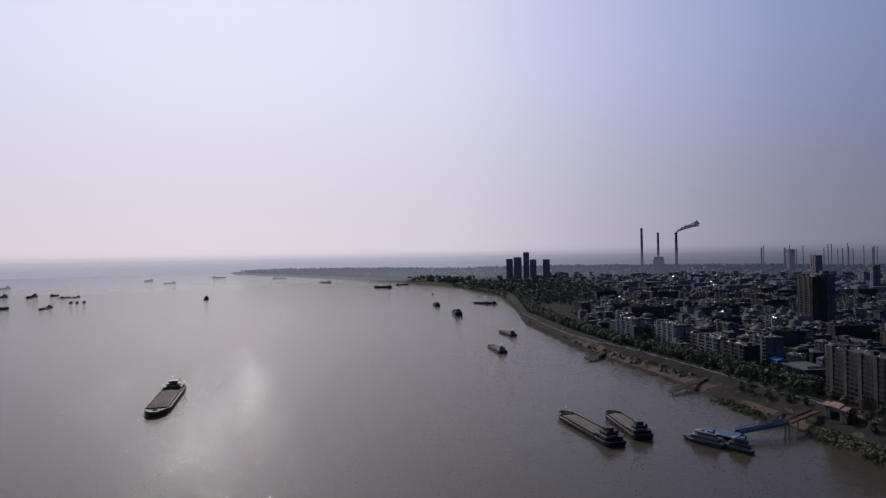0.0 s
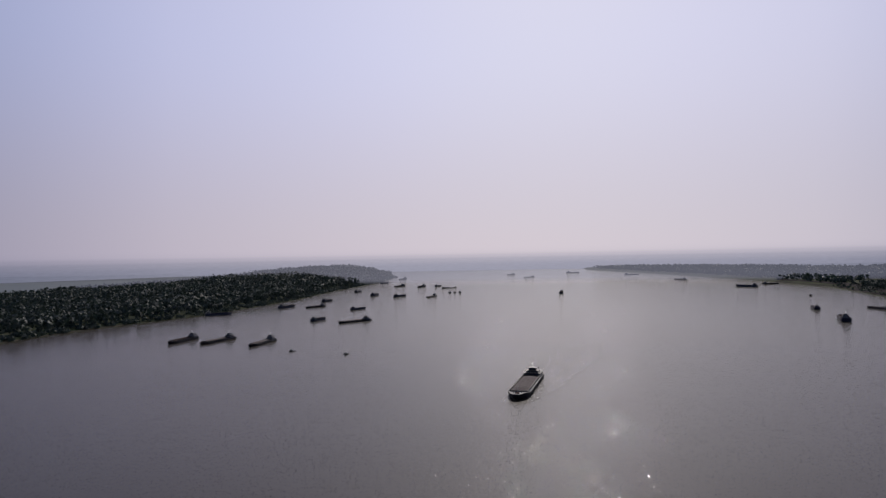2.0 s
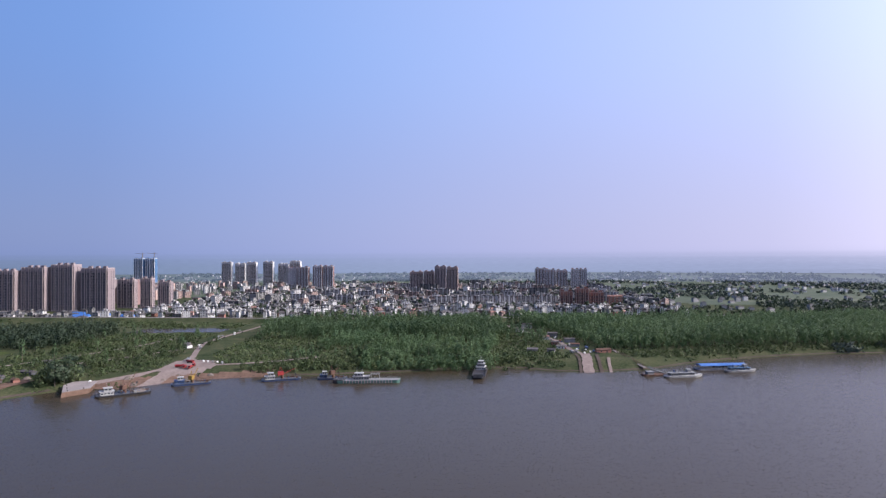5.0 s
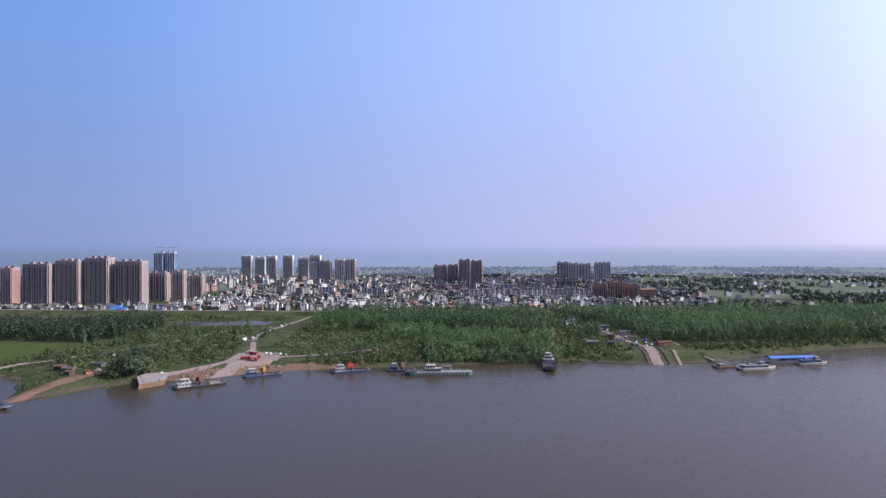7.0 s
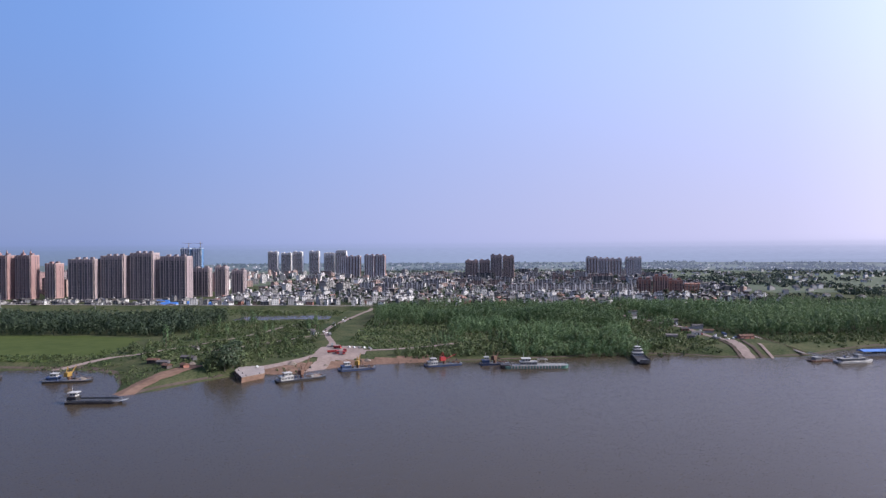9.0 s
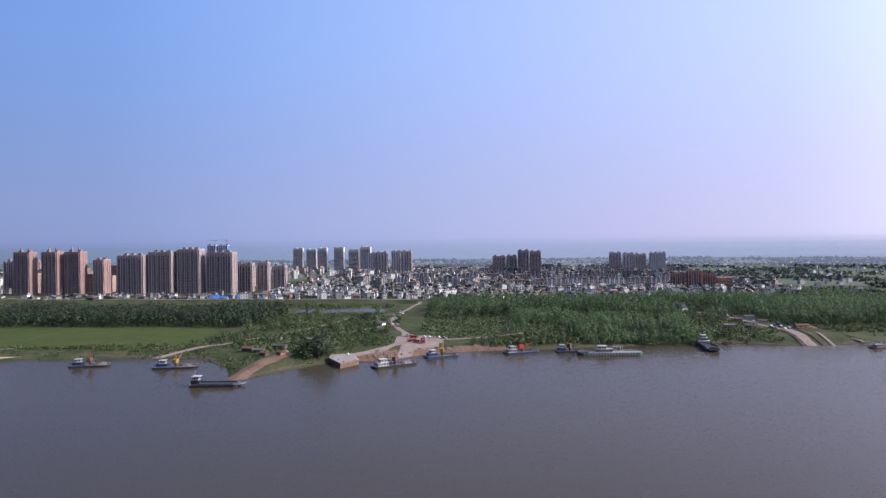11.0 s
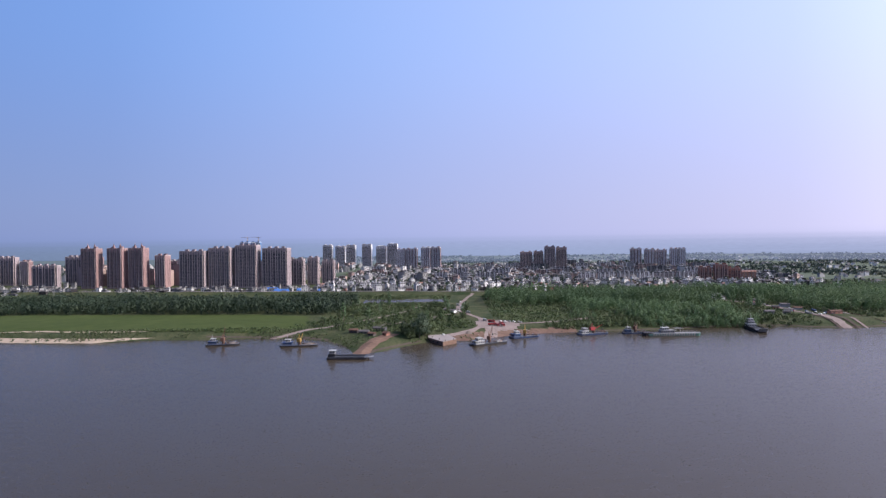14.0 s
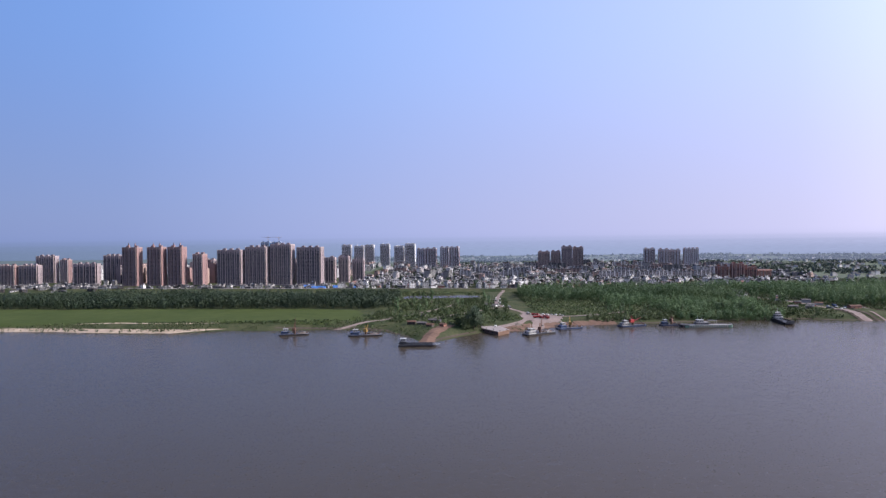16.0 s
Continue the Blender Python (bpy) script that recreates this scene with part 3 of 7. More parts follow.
patch("far_fields", [(-1750, -4500), (-1500, -3000), (-1500, -1000), (-1700, -600), (-2260, -560), (-2280, 520), (-1360, 480), (-1180, 800), (-1250, 1350), (-1560, 2600), (-1600, 3500), (-2600, 3200), (-3880, 900), (-3880, -4500)],
      PALE_FIELDS, "pale hazy fields beyond the town", 60.0, 0.3, "fields")

# far land and distant air, imitated by glowing see-through walls


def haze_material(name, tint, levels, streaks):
    """Emission standing in for haze, coloured by bearing; levels: (height, cover) from the ground up."""
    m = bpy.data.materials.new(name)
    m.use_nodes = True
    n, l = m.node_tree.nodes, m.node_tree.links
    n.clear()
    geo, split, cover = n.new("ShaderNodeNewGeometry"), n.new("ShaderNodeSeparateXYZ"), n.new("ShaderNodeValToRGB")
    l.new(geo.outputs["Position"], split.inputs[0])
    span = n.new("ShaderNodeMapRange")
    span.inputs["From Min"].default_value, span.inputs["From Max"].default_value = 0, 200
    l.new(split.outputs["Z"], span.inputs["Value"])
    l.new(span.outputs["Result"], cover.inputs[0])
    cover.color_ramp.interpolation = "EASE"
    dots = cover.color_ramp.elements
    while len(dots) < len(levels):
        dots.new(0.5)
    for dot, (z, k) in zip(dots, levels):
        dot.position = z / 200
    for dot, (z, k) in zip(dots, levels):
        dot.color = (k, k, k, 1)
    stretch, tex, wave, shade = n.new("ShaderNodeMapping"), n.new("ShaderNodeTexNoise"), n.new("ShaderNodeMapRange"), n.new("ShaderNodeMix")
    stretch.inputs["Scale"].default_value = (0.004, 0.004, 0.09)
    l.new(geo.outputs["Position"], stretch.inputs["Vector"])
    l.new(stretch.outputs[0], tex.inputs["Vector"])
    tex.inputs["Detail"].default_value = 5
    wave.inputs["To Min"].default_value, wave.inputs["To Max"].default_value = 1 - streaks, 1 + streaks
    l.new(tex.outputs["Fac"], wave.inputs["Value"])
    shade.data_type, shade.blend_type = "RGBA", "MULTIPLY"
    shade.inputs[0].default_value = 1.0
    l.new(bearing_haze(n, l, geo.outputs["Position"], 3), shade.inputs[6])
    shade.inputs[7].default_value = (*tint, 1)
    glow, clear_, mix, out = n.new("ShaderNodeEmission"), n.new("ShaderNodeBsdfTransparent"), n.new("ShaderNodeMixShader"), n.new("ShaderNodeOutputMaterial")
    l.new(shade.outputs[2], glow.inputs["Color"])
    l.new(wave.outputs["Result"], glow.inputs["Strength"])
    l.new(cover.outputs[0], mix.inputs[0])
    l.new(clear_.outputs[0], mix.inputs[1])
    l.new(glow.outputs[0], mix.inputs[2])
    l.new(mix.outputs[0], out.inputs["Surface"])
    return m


FAR_HAZE = haze_material("glowing_distance", (1.0, 1.0, 1.0), [(0, 0.95), (40, 0.88), (85, 0.58), (110, 0.26), (138, 0.0)], 0.34)
THIN_HAZE = haze_material("glowing_haze_veil", (1.06, 1.06, 1.06), [(0, 0.0), (22, 0.38), (70, 0.34), (150, 0.0)], 0.0)


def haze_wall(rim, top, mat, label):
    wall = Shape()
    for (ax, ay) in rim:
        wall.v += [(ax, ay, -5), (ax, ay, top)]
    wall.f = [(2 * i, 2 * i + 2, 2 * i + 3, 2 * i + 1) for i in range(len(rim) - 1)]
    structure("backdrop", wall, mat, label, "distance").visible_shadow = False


haze_wall([(-3900, -4590), (-3900, 800), (-3400, 2200), (-2200, 3900), (-1200, 4700), (300, 4800), (1500, 4500), (2600, 3700), (3300, 2400), (3400, 800), (3400, -2500)], 155, FAR_HAZE, "glowing backdrop of hazy blue distant land")
haze_wall([(-2560, -4400), (-2560, 300), (-2400, 1000), (-1900, 1800), (-1200, 2300), (-400, 2520), (500, 2500), (1300, 2180), (1900, 1690), (2350, 1000), (2560, 0), (2560, -2400)], 155, THIN_HAZE, "glowing sheet imitating thin haze over the plain")

# ---------------------------------------------------------------- trees and scrub


def leaf_quads(rng, centres, size, middle=None):
    """Small pointed leaf sprays round the given centres, turned outwards from the crown's middle height."""
    n = len(centres)
    out = rng.normal(size=(n, 3))
    if middle is not None:
        away = centres * (0.8, 0.8, 0.5) - (0, 0, middle * 0.5)
        away /= np.linalg.norm(away, axis=1)[:, None] + 1e-6
        out = out * 0.42 + away + (0, 0, 0.15)
    out /= np.linalg.norm(out, axis=1)[:, None]
    u = np.cross(out, rng.normal(size=(n, 3)))
    u /= np.linalg.norm(u, axis=1)[:, None]
    w = np.cross(out, u)
    s = size * rng.uniform(0.6, 1.3, (n, 1))
    long = rng.uniform(0.7, 1.2, (n, 1))
    a, b = u * s * long, w * s
    corners = np.stack([centres - 0.8 * a - 0.9 * b, centres + 1.3 * a, centres - 0.5 * a + 0.9 * b], 1)
    return corners.reshape(-1, 3), np.arange(3 * n).reshape(-1, 3)


def crown_points(rng, count, height, bare, radius, pointed):
    """Leaf centres gathered in uneven clumps inside a crown: a column if pointed, else a dome."""
    clumps = max(7, count // 8)
    h = rng.uniform(0, 1, clumps)
    wide = np.sin(np.pi * np.clip(0.12 + 0.86 * h, 0, 1)) ** 0.6 if pointed else np.sqrt(np.clip(1 - (2 * h - 0.9) ** 2 / 1.3, 0.1, 1))
    t = rng.uniform(0, 2 * np.pi, clumps)
    r = radius * wide * np.sqrt(rng.uniform(0.15, 1.0, clumps)) * rng.uniform(0.8, 1.15, clumps)
    mid = np.stack([r * np.cos(t), r * np.sin(t), bare + (height - bare) * h], 1)
    pick = rng.integers(0, clumps, count)
    return mid[pick] + rng.normal(size=(count, 3)) * np.array([0.13, 0.13, 0.22 if pointed else 0.15]) * radius


def trunk_shape(rng, height, bare, radius, limbs):
    sh = Shape()
    r = 0.018 * height
    lean = rng.uniform(-0.02, 0.02, 2) * height
    knee, tip = (lean[0] * 0.3, lean[1] * 0.3, bare), (lean[0], lean[1], height * 0.86)
    sh.rod((0, 0, -0.5), knee, r * 1.25, r * 0.8)
    sh.rod(knee, tip, r * 0.8, r * 0.15, 5)
    for i in range(limbs):
        k = rng.uniform(0.0, 0.75)
        a = Vector(knee).lerp(Vector(tip), k)
        t = rng.uniform(0, 2 * np.pi)
        reach = radius * rng.uniform(0.5, 0.9)
        b = a + Vector((math.cos(t) * reach, math.sin(t) * reach, reach * rng.uniform(0.5, 1.1)))
        sh.rod(a, b, r * 0.35, r * 0.08, 4)
    return sh


def tree_meshes(seed, height, bare, radius, pointed, leaves, size, mat):
    rng = np.random.default_rng(seed)
    v, q = leaf_quads(rng, crown_points(rng, leaves, height, bare, radius, pointed), size, bare + (height - bare) * 0.4)
    return trunk_shape(rng, height, bare, radius, 6).mesh("trunk", BARK), big_mesh("crown", v, q, mat)


TREE_KINDS = {
    "poplar": [tree_meshes(s, h, b, r, True, 330, 0.55, LEAF) for s, h, b, r in ((1, 19, 4.5, 2.9), (2, 17, 4.0, 2.6), (3, 21, 5.0, 3.1), (4, 15, 3.0, 2.5))],
    "willow": [tree_meshes(s, h, b, r, False, 330, 0.55, SHRUB) for s, h, b, r in ((5, 8, 1.2, 4.2), (6, 9.5, 1.5, 4.8), (7, 7, 0.8, 3.6))],
    "broadleaf": [tree_meshes(s, h, b, r, False, 400, 0.55, LEAF_DARK) for s, h, b, r in ((8, 10, 2.2, 4.2), (9, 8, 1.8, 3.4), (10, 12, 2.6, 4.8))],
}
TREE_LABELS = {
    "poplar": "tall slender green poplar on the grassy bank",
    "willow": "low rounded pale green willow on the bank",
    "broadleaf": "dark green round-crowned broadleaf tree",
}


def tree(kind, x, y, rng, group, scale=1.0, z=None):
    trunk, crown = TREE_KINDS[kind][rng.randrange(len(TREE_KINDS[kind]))]
    k = scale * rng.uniform(0.85, 1.15)
    z = float(ground_z(x, y)) if z is None else z
    ob = thing(kind + "_tree", pose(x, y, z - 0.1, 0, 0, rng.uniform(0, 360)) @ Matrix.Diagonal((k, k, k * rng.uniform(0.92, 1.08), 1)), TREE_LABELS[kind], "tree", group)
    part("trunk", trunk, BARK, ob)
    part("crown", crown, LEAF, ob)


def scatter(rng, ring, spacing, jitter=0.45):
    """Points on a shaken grid inside a ring."""
    xs, ys = [p[0] for p in ring], [p[1] for p in ring]
    gx, gy = np.meshgrid(np.arange(min(xs), max(xs), spacing), np.arange(min(ys), max(ys), spacing))
    x = (gx + rng.uniform(-jitter, jitter, gx.shape) * spacing).ravel()
    y = (gy + rng.uniform(-jitter, jitter, gy.shape) * spacing).ravel()
    ok = inside(x, y, ring)
    return x[ok], y[ok]


def away_from(x, y, lines, gap):
    ok = np.ones(len(x), bool)
    for line in lines:
        ok &= to_polyline(x, y, line) > gap
    return ok


def woodland(name, x, y, seed, height, bare, radius, pointed, leaves, size, mat, label, trunks=False, category="woodland", wild=0.15):
    """Many trees joined into one object, for woods whose trees nobody could count."""
    rng = np.random.default_rng(seed)
    z = ground_z(x, y)
    allv, allq, k = [], [], 0
    # stands of differing age make the canopy rise and fall
    age = 1 + 0.16 * np.sin(x * 0.021 + 2.0 * np.sin(y * 0.013)) + 0.10 * np.sin(y * 0.047 + x * 0.03)
    for i in range(len(x)):
        s = rng.uniform(0.97 - wild, 0.97 + wild) * age[i]
        pts = crown_points(rng, leaves, height * s, bare * s, radius * rng.uniform(0.85, 1.2), pointed)
        v, q = leaf_quads(rng, pts, size, (bare + (height - bare) * 0.4) * s)
        allv.append(v + (x[i], y[i], z[i]))
        allq.append(q + k)
        k += len(v)
        if trunks:
            r, h = 0.22, bare * s + 2
            ring = np.array([[-r, -r, 0], [r, -r, 0], [0, r, 0], [-0.4 * r, -0.4 * r, h], [0.4 * r, -0.4 * r, h], [0, 0.4 * r, h]])
            allv.append(ring + (x[i], y[i], z[i]))
            allq.append(np.array([[0, 1, 4], [0, 4, 3], [1, 2, 5], [1, 5, 4], [2, 0, 3], [2, 3, 5]]) + k)
            k += 6
    ob = new(name, big_mesh(name, np.concatenate(allv), np.concatenate(allq), mat))
    return tagged(ob, label, category, "", "stuff")


TRACKS = [[(-612, -246), (-645, -247), (-664, -251), (-706, -263), (-763, -277), (-806, -276), (-894, -267), (-960, -258), (-1006, -249)],
          [(-735, -272), (-683, -308), (-649, -334), (-610, -365)], [(-830, -318), (-798, -335), (-752, -345), (-700, -368), (-655, -392), (-640, -402)],
          [(-655, 157), (-700, 150), (-760, 150), (-830, 135), (-920, 110), (-1010, 95)], [(-612, -240), (-622, -190), (-640, -150), (-660, -120)],
          [(-541, -505), (-562, -470), (-600, -425), (-640, -402)], [(-545, -292), (-556, -276), (-568, -265), (-588, -256), (-605, -250)], [(-458, -368), (-475, -366), (-500, -362), (-530, -352), (-548, -345)]]
POND_LINE = [(-896, -424), (-898, -300)]
nrng = np.random.default_rng(7)

# poplar plantation between the quay road and the ferry road
GROVE = [(-800, -222), (-770, -192), (-735, -150), (-702, -120), (-690, -70), (-668, -20), (-655, 20), (-655, 52), (-720, 70), (-800, 95), (-900, 90), (-985, 60), (-990, -225), (-900, -232)]
GRASS_LANE = [(-802, -130), (-786, -45), (-756, 50)]
gx, gy = scatter(nrng, GROVE, 6.8)
ok = away_from(gx, gy, TRACKS, 9) & away_from(gx, gy, [GRASS_LANE], 9)
rear = gx < np.interp(gy, [-130, -45, 50], [-802, -786, -756])
gap = 0.6 * np.sin(gx * 0.04 + 1.0) * np.sin(gy * 0.055)
stand = ok & rear & (nrng.random(len(gx)) < 0.8 + gap)
woodland("poplar_grove", gx[stand], gy[stand], 11, 19.5, 4.6, 3.2, True, 180, 0.58, LEAF, "dense plantation of tall green poplars", True, wild=0.07)
stand = ok & ~rear & ((gy > -135) | (gx < -800)) & (nrng.random(len(gx)) < 0.62 + gap)
woodland("young_grove", gx[stand], gy[stand], 33, 14.0, 2.2, 3.4, True, 170, 0.58, LEAF, "younger green trees before the poplar plantation", True, wild=0.2)
NORTH_WOOD = [(-690, 190), (-700, 320), (-714, 440), (-710, 540), (-714, 700), (-712, 800), (-980, 800), (-990, 110), (-900, 130), (-780, 172)]
gx, gy = scatter(nrng, NORTH_WOOD, 8.4)
gx, gy = gx[away_from(gx, gy, TRACKS, 9)], gy[away_from(gx, gy, TRACKS, 9)]
woodland("poplar_wood", gx, gy, 12, 18.5, 3.8, 3.8, True, 150, 0.70, LEAF, "dense green riverside poplar wood", True, wild=0.09)
WEST_BELT = [(-768, -1200), (-765, -1000), (-745, -700), (-730, -500), (-720, -440), (-800, -425), (-880, -430), (-880, -520), (-900, -1200)]
gx, gy = scatter(nrng, WEST_BELT, 8.4)
woodland("tree_belt", gx, gy, 13, 17.0, 2.0, 4.2, True, 140, 0.82, LEAF_DARK, "long dark belt of trees behind the field", True)
# the wooded north shore down to the point
FAR_WOOD = [(-714, 790), (-698, 930), (-666, 1062), (-613, 1202), (-576, 1450), (-557, 1690), (-567, 2100), (-540, 2600), (-558, 3100), (-605, 3550), (-900, 3850), (-1500, 3700), (-1500, 1400), (-1000, 800)]
gx, gy = scatter(nrng, FAR_WOOD, 18)
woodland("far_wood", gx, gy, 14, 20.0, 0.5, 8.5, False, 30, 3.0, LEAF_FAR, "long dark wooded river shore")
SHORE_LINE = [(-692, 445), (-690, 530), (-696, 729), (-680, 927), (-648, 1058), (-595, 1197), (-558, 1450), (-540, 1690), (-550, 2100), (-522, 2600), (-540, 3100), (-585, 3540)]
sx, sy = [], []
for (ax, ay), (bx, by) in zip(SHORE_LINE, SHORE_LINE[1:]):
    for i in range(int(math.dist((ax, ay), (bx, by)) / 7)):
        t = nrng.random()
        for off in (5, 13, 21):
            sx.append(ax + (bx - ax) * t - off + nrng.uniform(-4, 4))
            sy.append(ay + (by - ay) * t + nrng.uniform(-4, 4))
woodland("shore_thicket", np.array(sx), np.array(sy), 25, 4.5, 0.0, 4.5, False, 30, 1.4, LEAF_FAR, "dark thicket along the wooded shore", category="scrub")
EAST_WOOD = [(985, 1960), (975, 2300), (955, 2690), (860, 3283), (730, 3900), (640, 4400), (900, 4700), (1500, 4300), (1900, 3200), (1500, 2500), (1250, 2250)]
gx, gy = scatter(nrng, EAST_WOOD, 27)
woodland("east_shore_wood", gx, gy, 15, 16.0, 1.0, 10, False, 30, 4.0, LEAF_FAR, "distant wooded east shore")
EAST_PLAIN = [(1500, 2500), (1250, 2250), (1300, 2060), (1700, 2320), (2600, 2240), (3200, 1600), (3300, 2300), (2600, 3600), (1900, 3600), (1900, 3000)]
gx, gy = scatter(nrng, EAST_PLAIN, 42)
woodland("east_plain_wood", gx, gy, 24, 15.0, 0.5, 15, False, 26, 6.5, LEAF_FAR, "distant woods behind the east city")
EAST_PARK = [(705, 1060), (830, 1290), (990, 1900), (1240, 1880), (1180, 1500), (1020, 1150), (860, 960), (760, 920)]
gx, gy = scatter(nrng, EAST_PARK, 15)
keep = nrng.random(len(gx)) < 0.75
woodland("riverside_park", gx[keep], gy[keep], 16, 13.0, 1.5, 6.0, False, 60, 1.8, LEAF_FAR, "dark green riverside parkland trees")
# woods, hedges and orchards of the plain behind the western town
def clumped(ring, spacing, level, seed):
    gx_, gy_ = scatter(nrng, ring, spacing)
    mask = np.sin(gx_ * 0.0071 + seed + 1.4 * np.sin(gy_ * 0.0043)) * np.sin(gy_ * 0.0127 + 1.1 * np.sin(gx_ * 0.009)) + nrng.uniform(-0.35, 0.35, len(gx_))
    return gx_[mask > level], gy_[mask > level]


gx, gy = clumped([(-1120, 800), (-1330, 500), (-2240, 540), (-2400, -560), (-2950, -560), (-2950, 1700), (-2200, 2300), (-1300, 1500)], 26, 0.08, 0.4)
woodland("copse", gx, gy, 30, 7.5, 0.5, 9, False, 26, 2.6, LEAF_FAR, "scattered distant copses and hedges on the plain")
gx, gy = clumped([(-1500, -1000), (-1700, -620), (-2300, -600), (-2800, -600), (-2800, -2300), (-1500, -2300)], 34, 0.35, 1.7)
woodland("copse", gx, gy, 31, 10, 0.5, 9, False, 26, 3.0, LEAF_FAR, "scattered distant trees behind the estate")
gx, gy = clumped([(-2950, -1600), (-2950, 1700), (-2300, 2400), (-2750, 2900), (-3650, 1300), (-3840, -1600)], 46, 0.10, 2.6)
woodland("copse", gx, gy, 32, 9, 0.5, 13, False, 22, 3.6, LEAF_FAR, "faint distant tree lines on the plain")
gx, gy = clumped([(-1060, 430), (-1060, 1400), (-1480, 1500), (-1500, 500), (-1330, 430)], 17, 0.05, 0.9)
woodland("hedge_trees", gx, gy, 34, 8.5, 0.4, 5.5, False, 40, 1.5, LEAF_DARK, "dark hedgerow trees behind the riverside wood")
# scrub on the flood plain
SCRUB = [(-560, -420), (-560, -345), (-560, -300), (-600, -262), (-700, -285), (-800, -295), (-960, -285), (-1000, -420), (-880, -425), (-720, -432), (-620, -452)]
gx, gy = scatter(nrng, SCRUB, 6.2)
ok = away_from(gx, gy, TRACKS, 6.5) & away_from(gx, gy, [POND_LINE], 44) & (nrng.random(len(gx)) < 0.34 + 0.42 * np.sin(gx * 0.05) * np.sin(gy * 0.06))
woodland("scrub", gx[ok], gy[ok], 17, 3.2, 0.0, 2.9, False, 60, 0.62, SHRUB, "patchy green scrub and reeds", category="scrub", wild=0.75)
EDGE = [(-592, -170), (-600, -110), (-612, -25), (-632, 40), (-628, 82), (-640, 85), (-660, 30), (-640, -30), (-628, -110), (-612, -175)]
gx, gy = scatter(nrng, EDGE, 5.4)
woodland("bank_scrub", gx, gy, 18, 5.4, 0.1, 3.5, False, 90, 0.62, SHRUB, "low green bushes along the water's edge", category="scrub")
gx, gy = scatter(np.random.default_rng(36), [(-604, -70), (-600, 0), (-606, 44), (-616, 66), (-650, 62), (-658, 20), (-668, -20), (-676, -70)], 6.4)
keep = (np.sin(gx * 0.12) + np.sin(gy * 0.16 + 1.0) > -0.75) & away_from(gx, gy, TRACKS, 6)
woodland("bank_trees", gx[keep], gy[keep], 36, 10.5, 1.4, 3.6, True, 150, 0.58, LEAF, "leafy green trees close to the water's edge", True, wild=0.3)
gx, gy = scatter(nrng, [(-603, 60), (-612, 95), (-606, 128), (-640, 132), (-662, 110), (-655, 72)], 5)
keep = nrng.random(len(gx)) < np.where(gy < 80, 0.4, 0.16)
woodland("landing_scrub", gx[keep], gy[keep], 19, 3.0, 0.1, 2.8, False, 60, 0.65, SHRUB, "low bushes beside the ferry landing", category="scrub")
gx, gy = scatter(nrng, [(-640, 205), (-668, 300), (-692, 380), (-705, 450), (-705, 700), (-728, 700), (-730, 440), (-700, 300), (-668, 200)], 7)
woodland("shore_reeds", gx, gy, 20, 3.0, 0.1, 3.0, False, 50, 0.7, SHRUB, "low reeds and bushes on the bank", category="scrub")
gx, gy = scatter(nrng, [(-590, -640), (-583, -560), (-575, -500), (-585, -470), (-600, -480), (-596, -560), (-598, -640)], 5)
woodland("field_edge_scrub", gx, gy, 21, 2.2, 0.1, 2.4, False, 44, 0.55, SHRUB, "rough grass and bushes at the field edge", category="scrub")
gx, gy = scatter(nrng, [(-1000, -420), (-960, -290), (-900, -282), (-840, -296), (-890, -430), (-900, -900), (-1060, -900)], 17)
keep = (nrng.random(len(gx)) < 0.4) & away_from(gx, gy, [POND_LINE], 46)
woodland("levee_scrub", gx[keep], gy[keep], 22, 5.0, 0.3, 3.4, False, 60, 0.8, SHRUB, "scattered bushes below the levee", category="scrub")

# rough grass, weeds and low brush that cover the open ground
ROUGH = [(-545, -420), (-500, -385), (-480, -372), (-500, -340), (-530, -312), (-556, -312), (-556, -286), (-530, -270), (-545, -255), (-612, -255), (-700, -285), (-800, -295), (-1000, -285), (-1030, -420), (-1050, -560), (-900, -560), (-880, -425), (-720, -432), (-600, -470), (-575, -520), (-566, -500)]
gx, gy = scatter(nrng, ROUGH, 4.0)
ok = away_from(gx, gy, TRACKS, 4.0) & away_from(gx, gy, [POND_LINE], 30) & away_from(gx, gy, TRACKS[-1:], 11) & (np.sin(gx * 0.043 + 1.0) * np.sin(gy * 0.051) + nrng.uniform(-0.9, 0.9, len(gx)) > 0.05)
woodland("rough_grass", gx[ok], gy[ok], 26, 1.2, 0.0, 2.4, False, 13, 0.6, SHRUB, "tangled rough grass and weeds", category="grass", wild=0.6)
gx, gy = scatter(nrng, [(-620, -200), (-640, -120), (-655, -20), (-645, 60), (-612, 90), (-640, 140), (-720, 140), (-1000, 90), (-1000, -235), (-720, -235), (-660, -235)], 5.5)
ok = away_from(gx, gy, TRACKS, 4.5)
bx, by = scatter(nrng, [(-612, 96), (-604, 130), (-640, 140), (-700, 130), (-760, 140), (-760, 165), (-690, 185), (-640, 210), (-632, 240), (-655, 296), (-690, 390), (-715, 420), (-740, 300), (-990, 140), (-990, 70), (-720, 80)], 4.6)
far_off = (nrng.random(len(bx)) < 0.26) & away_from(bx, by, TRACKS, 5.5) & (to_polyline(bx, by, [(-670, 158), (-585, 146)]) > 24)
gx, gy, ok = np.concatenate([gx, bx]), np.concatenate([gy, by]), np.concatenate([ok, far_off])
woodland("undergrowth", gx[ok], gy[ok], 27, 1.8, 0.0, 2.8, False, 9, 0.9, SHRUB, "weeds and undergrowth below the poplars", category="grass", wild=0.5)
gx, gy = scatter(nrng, [(-560, -1000), (-566, -800), (-548, -726), (-545, -655), (-566, -560), (-592, -560), (-592, -700), (-590, -1000)], 3.6)
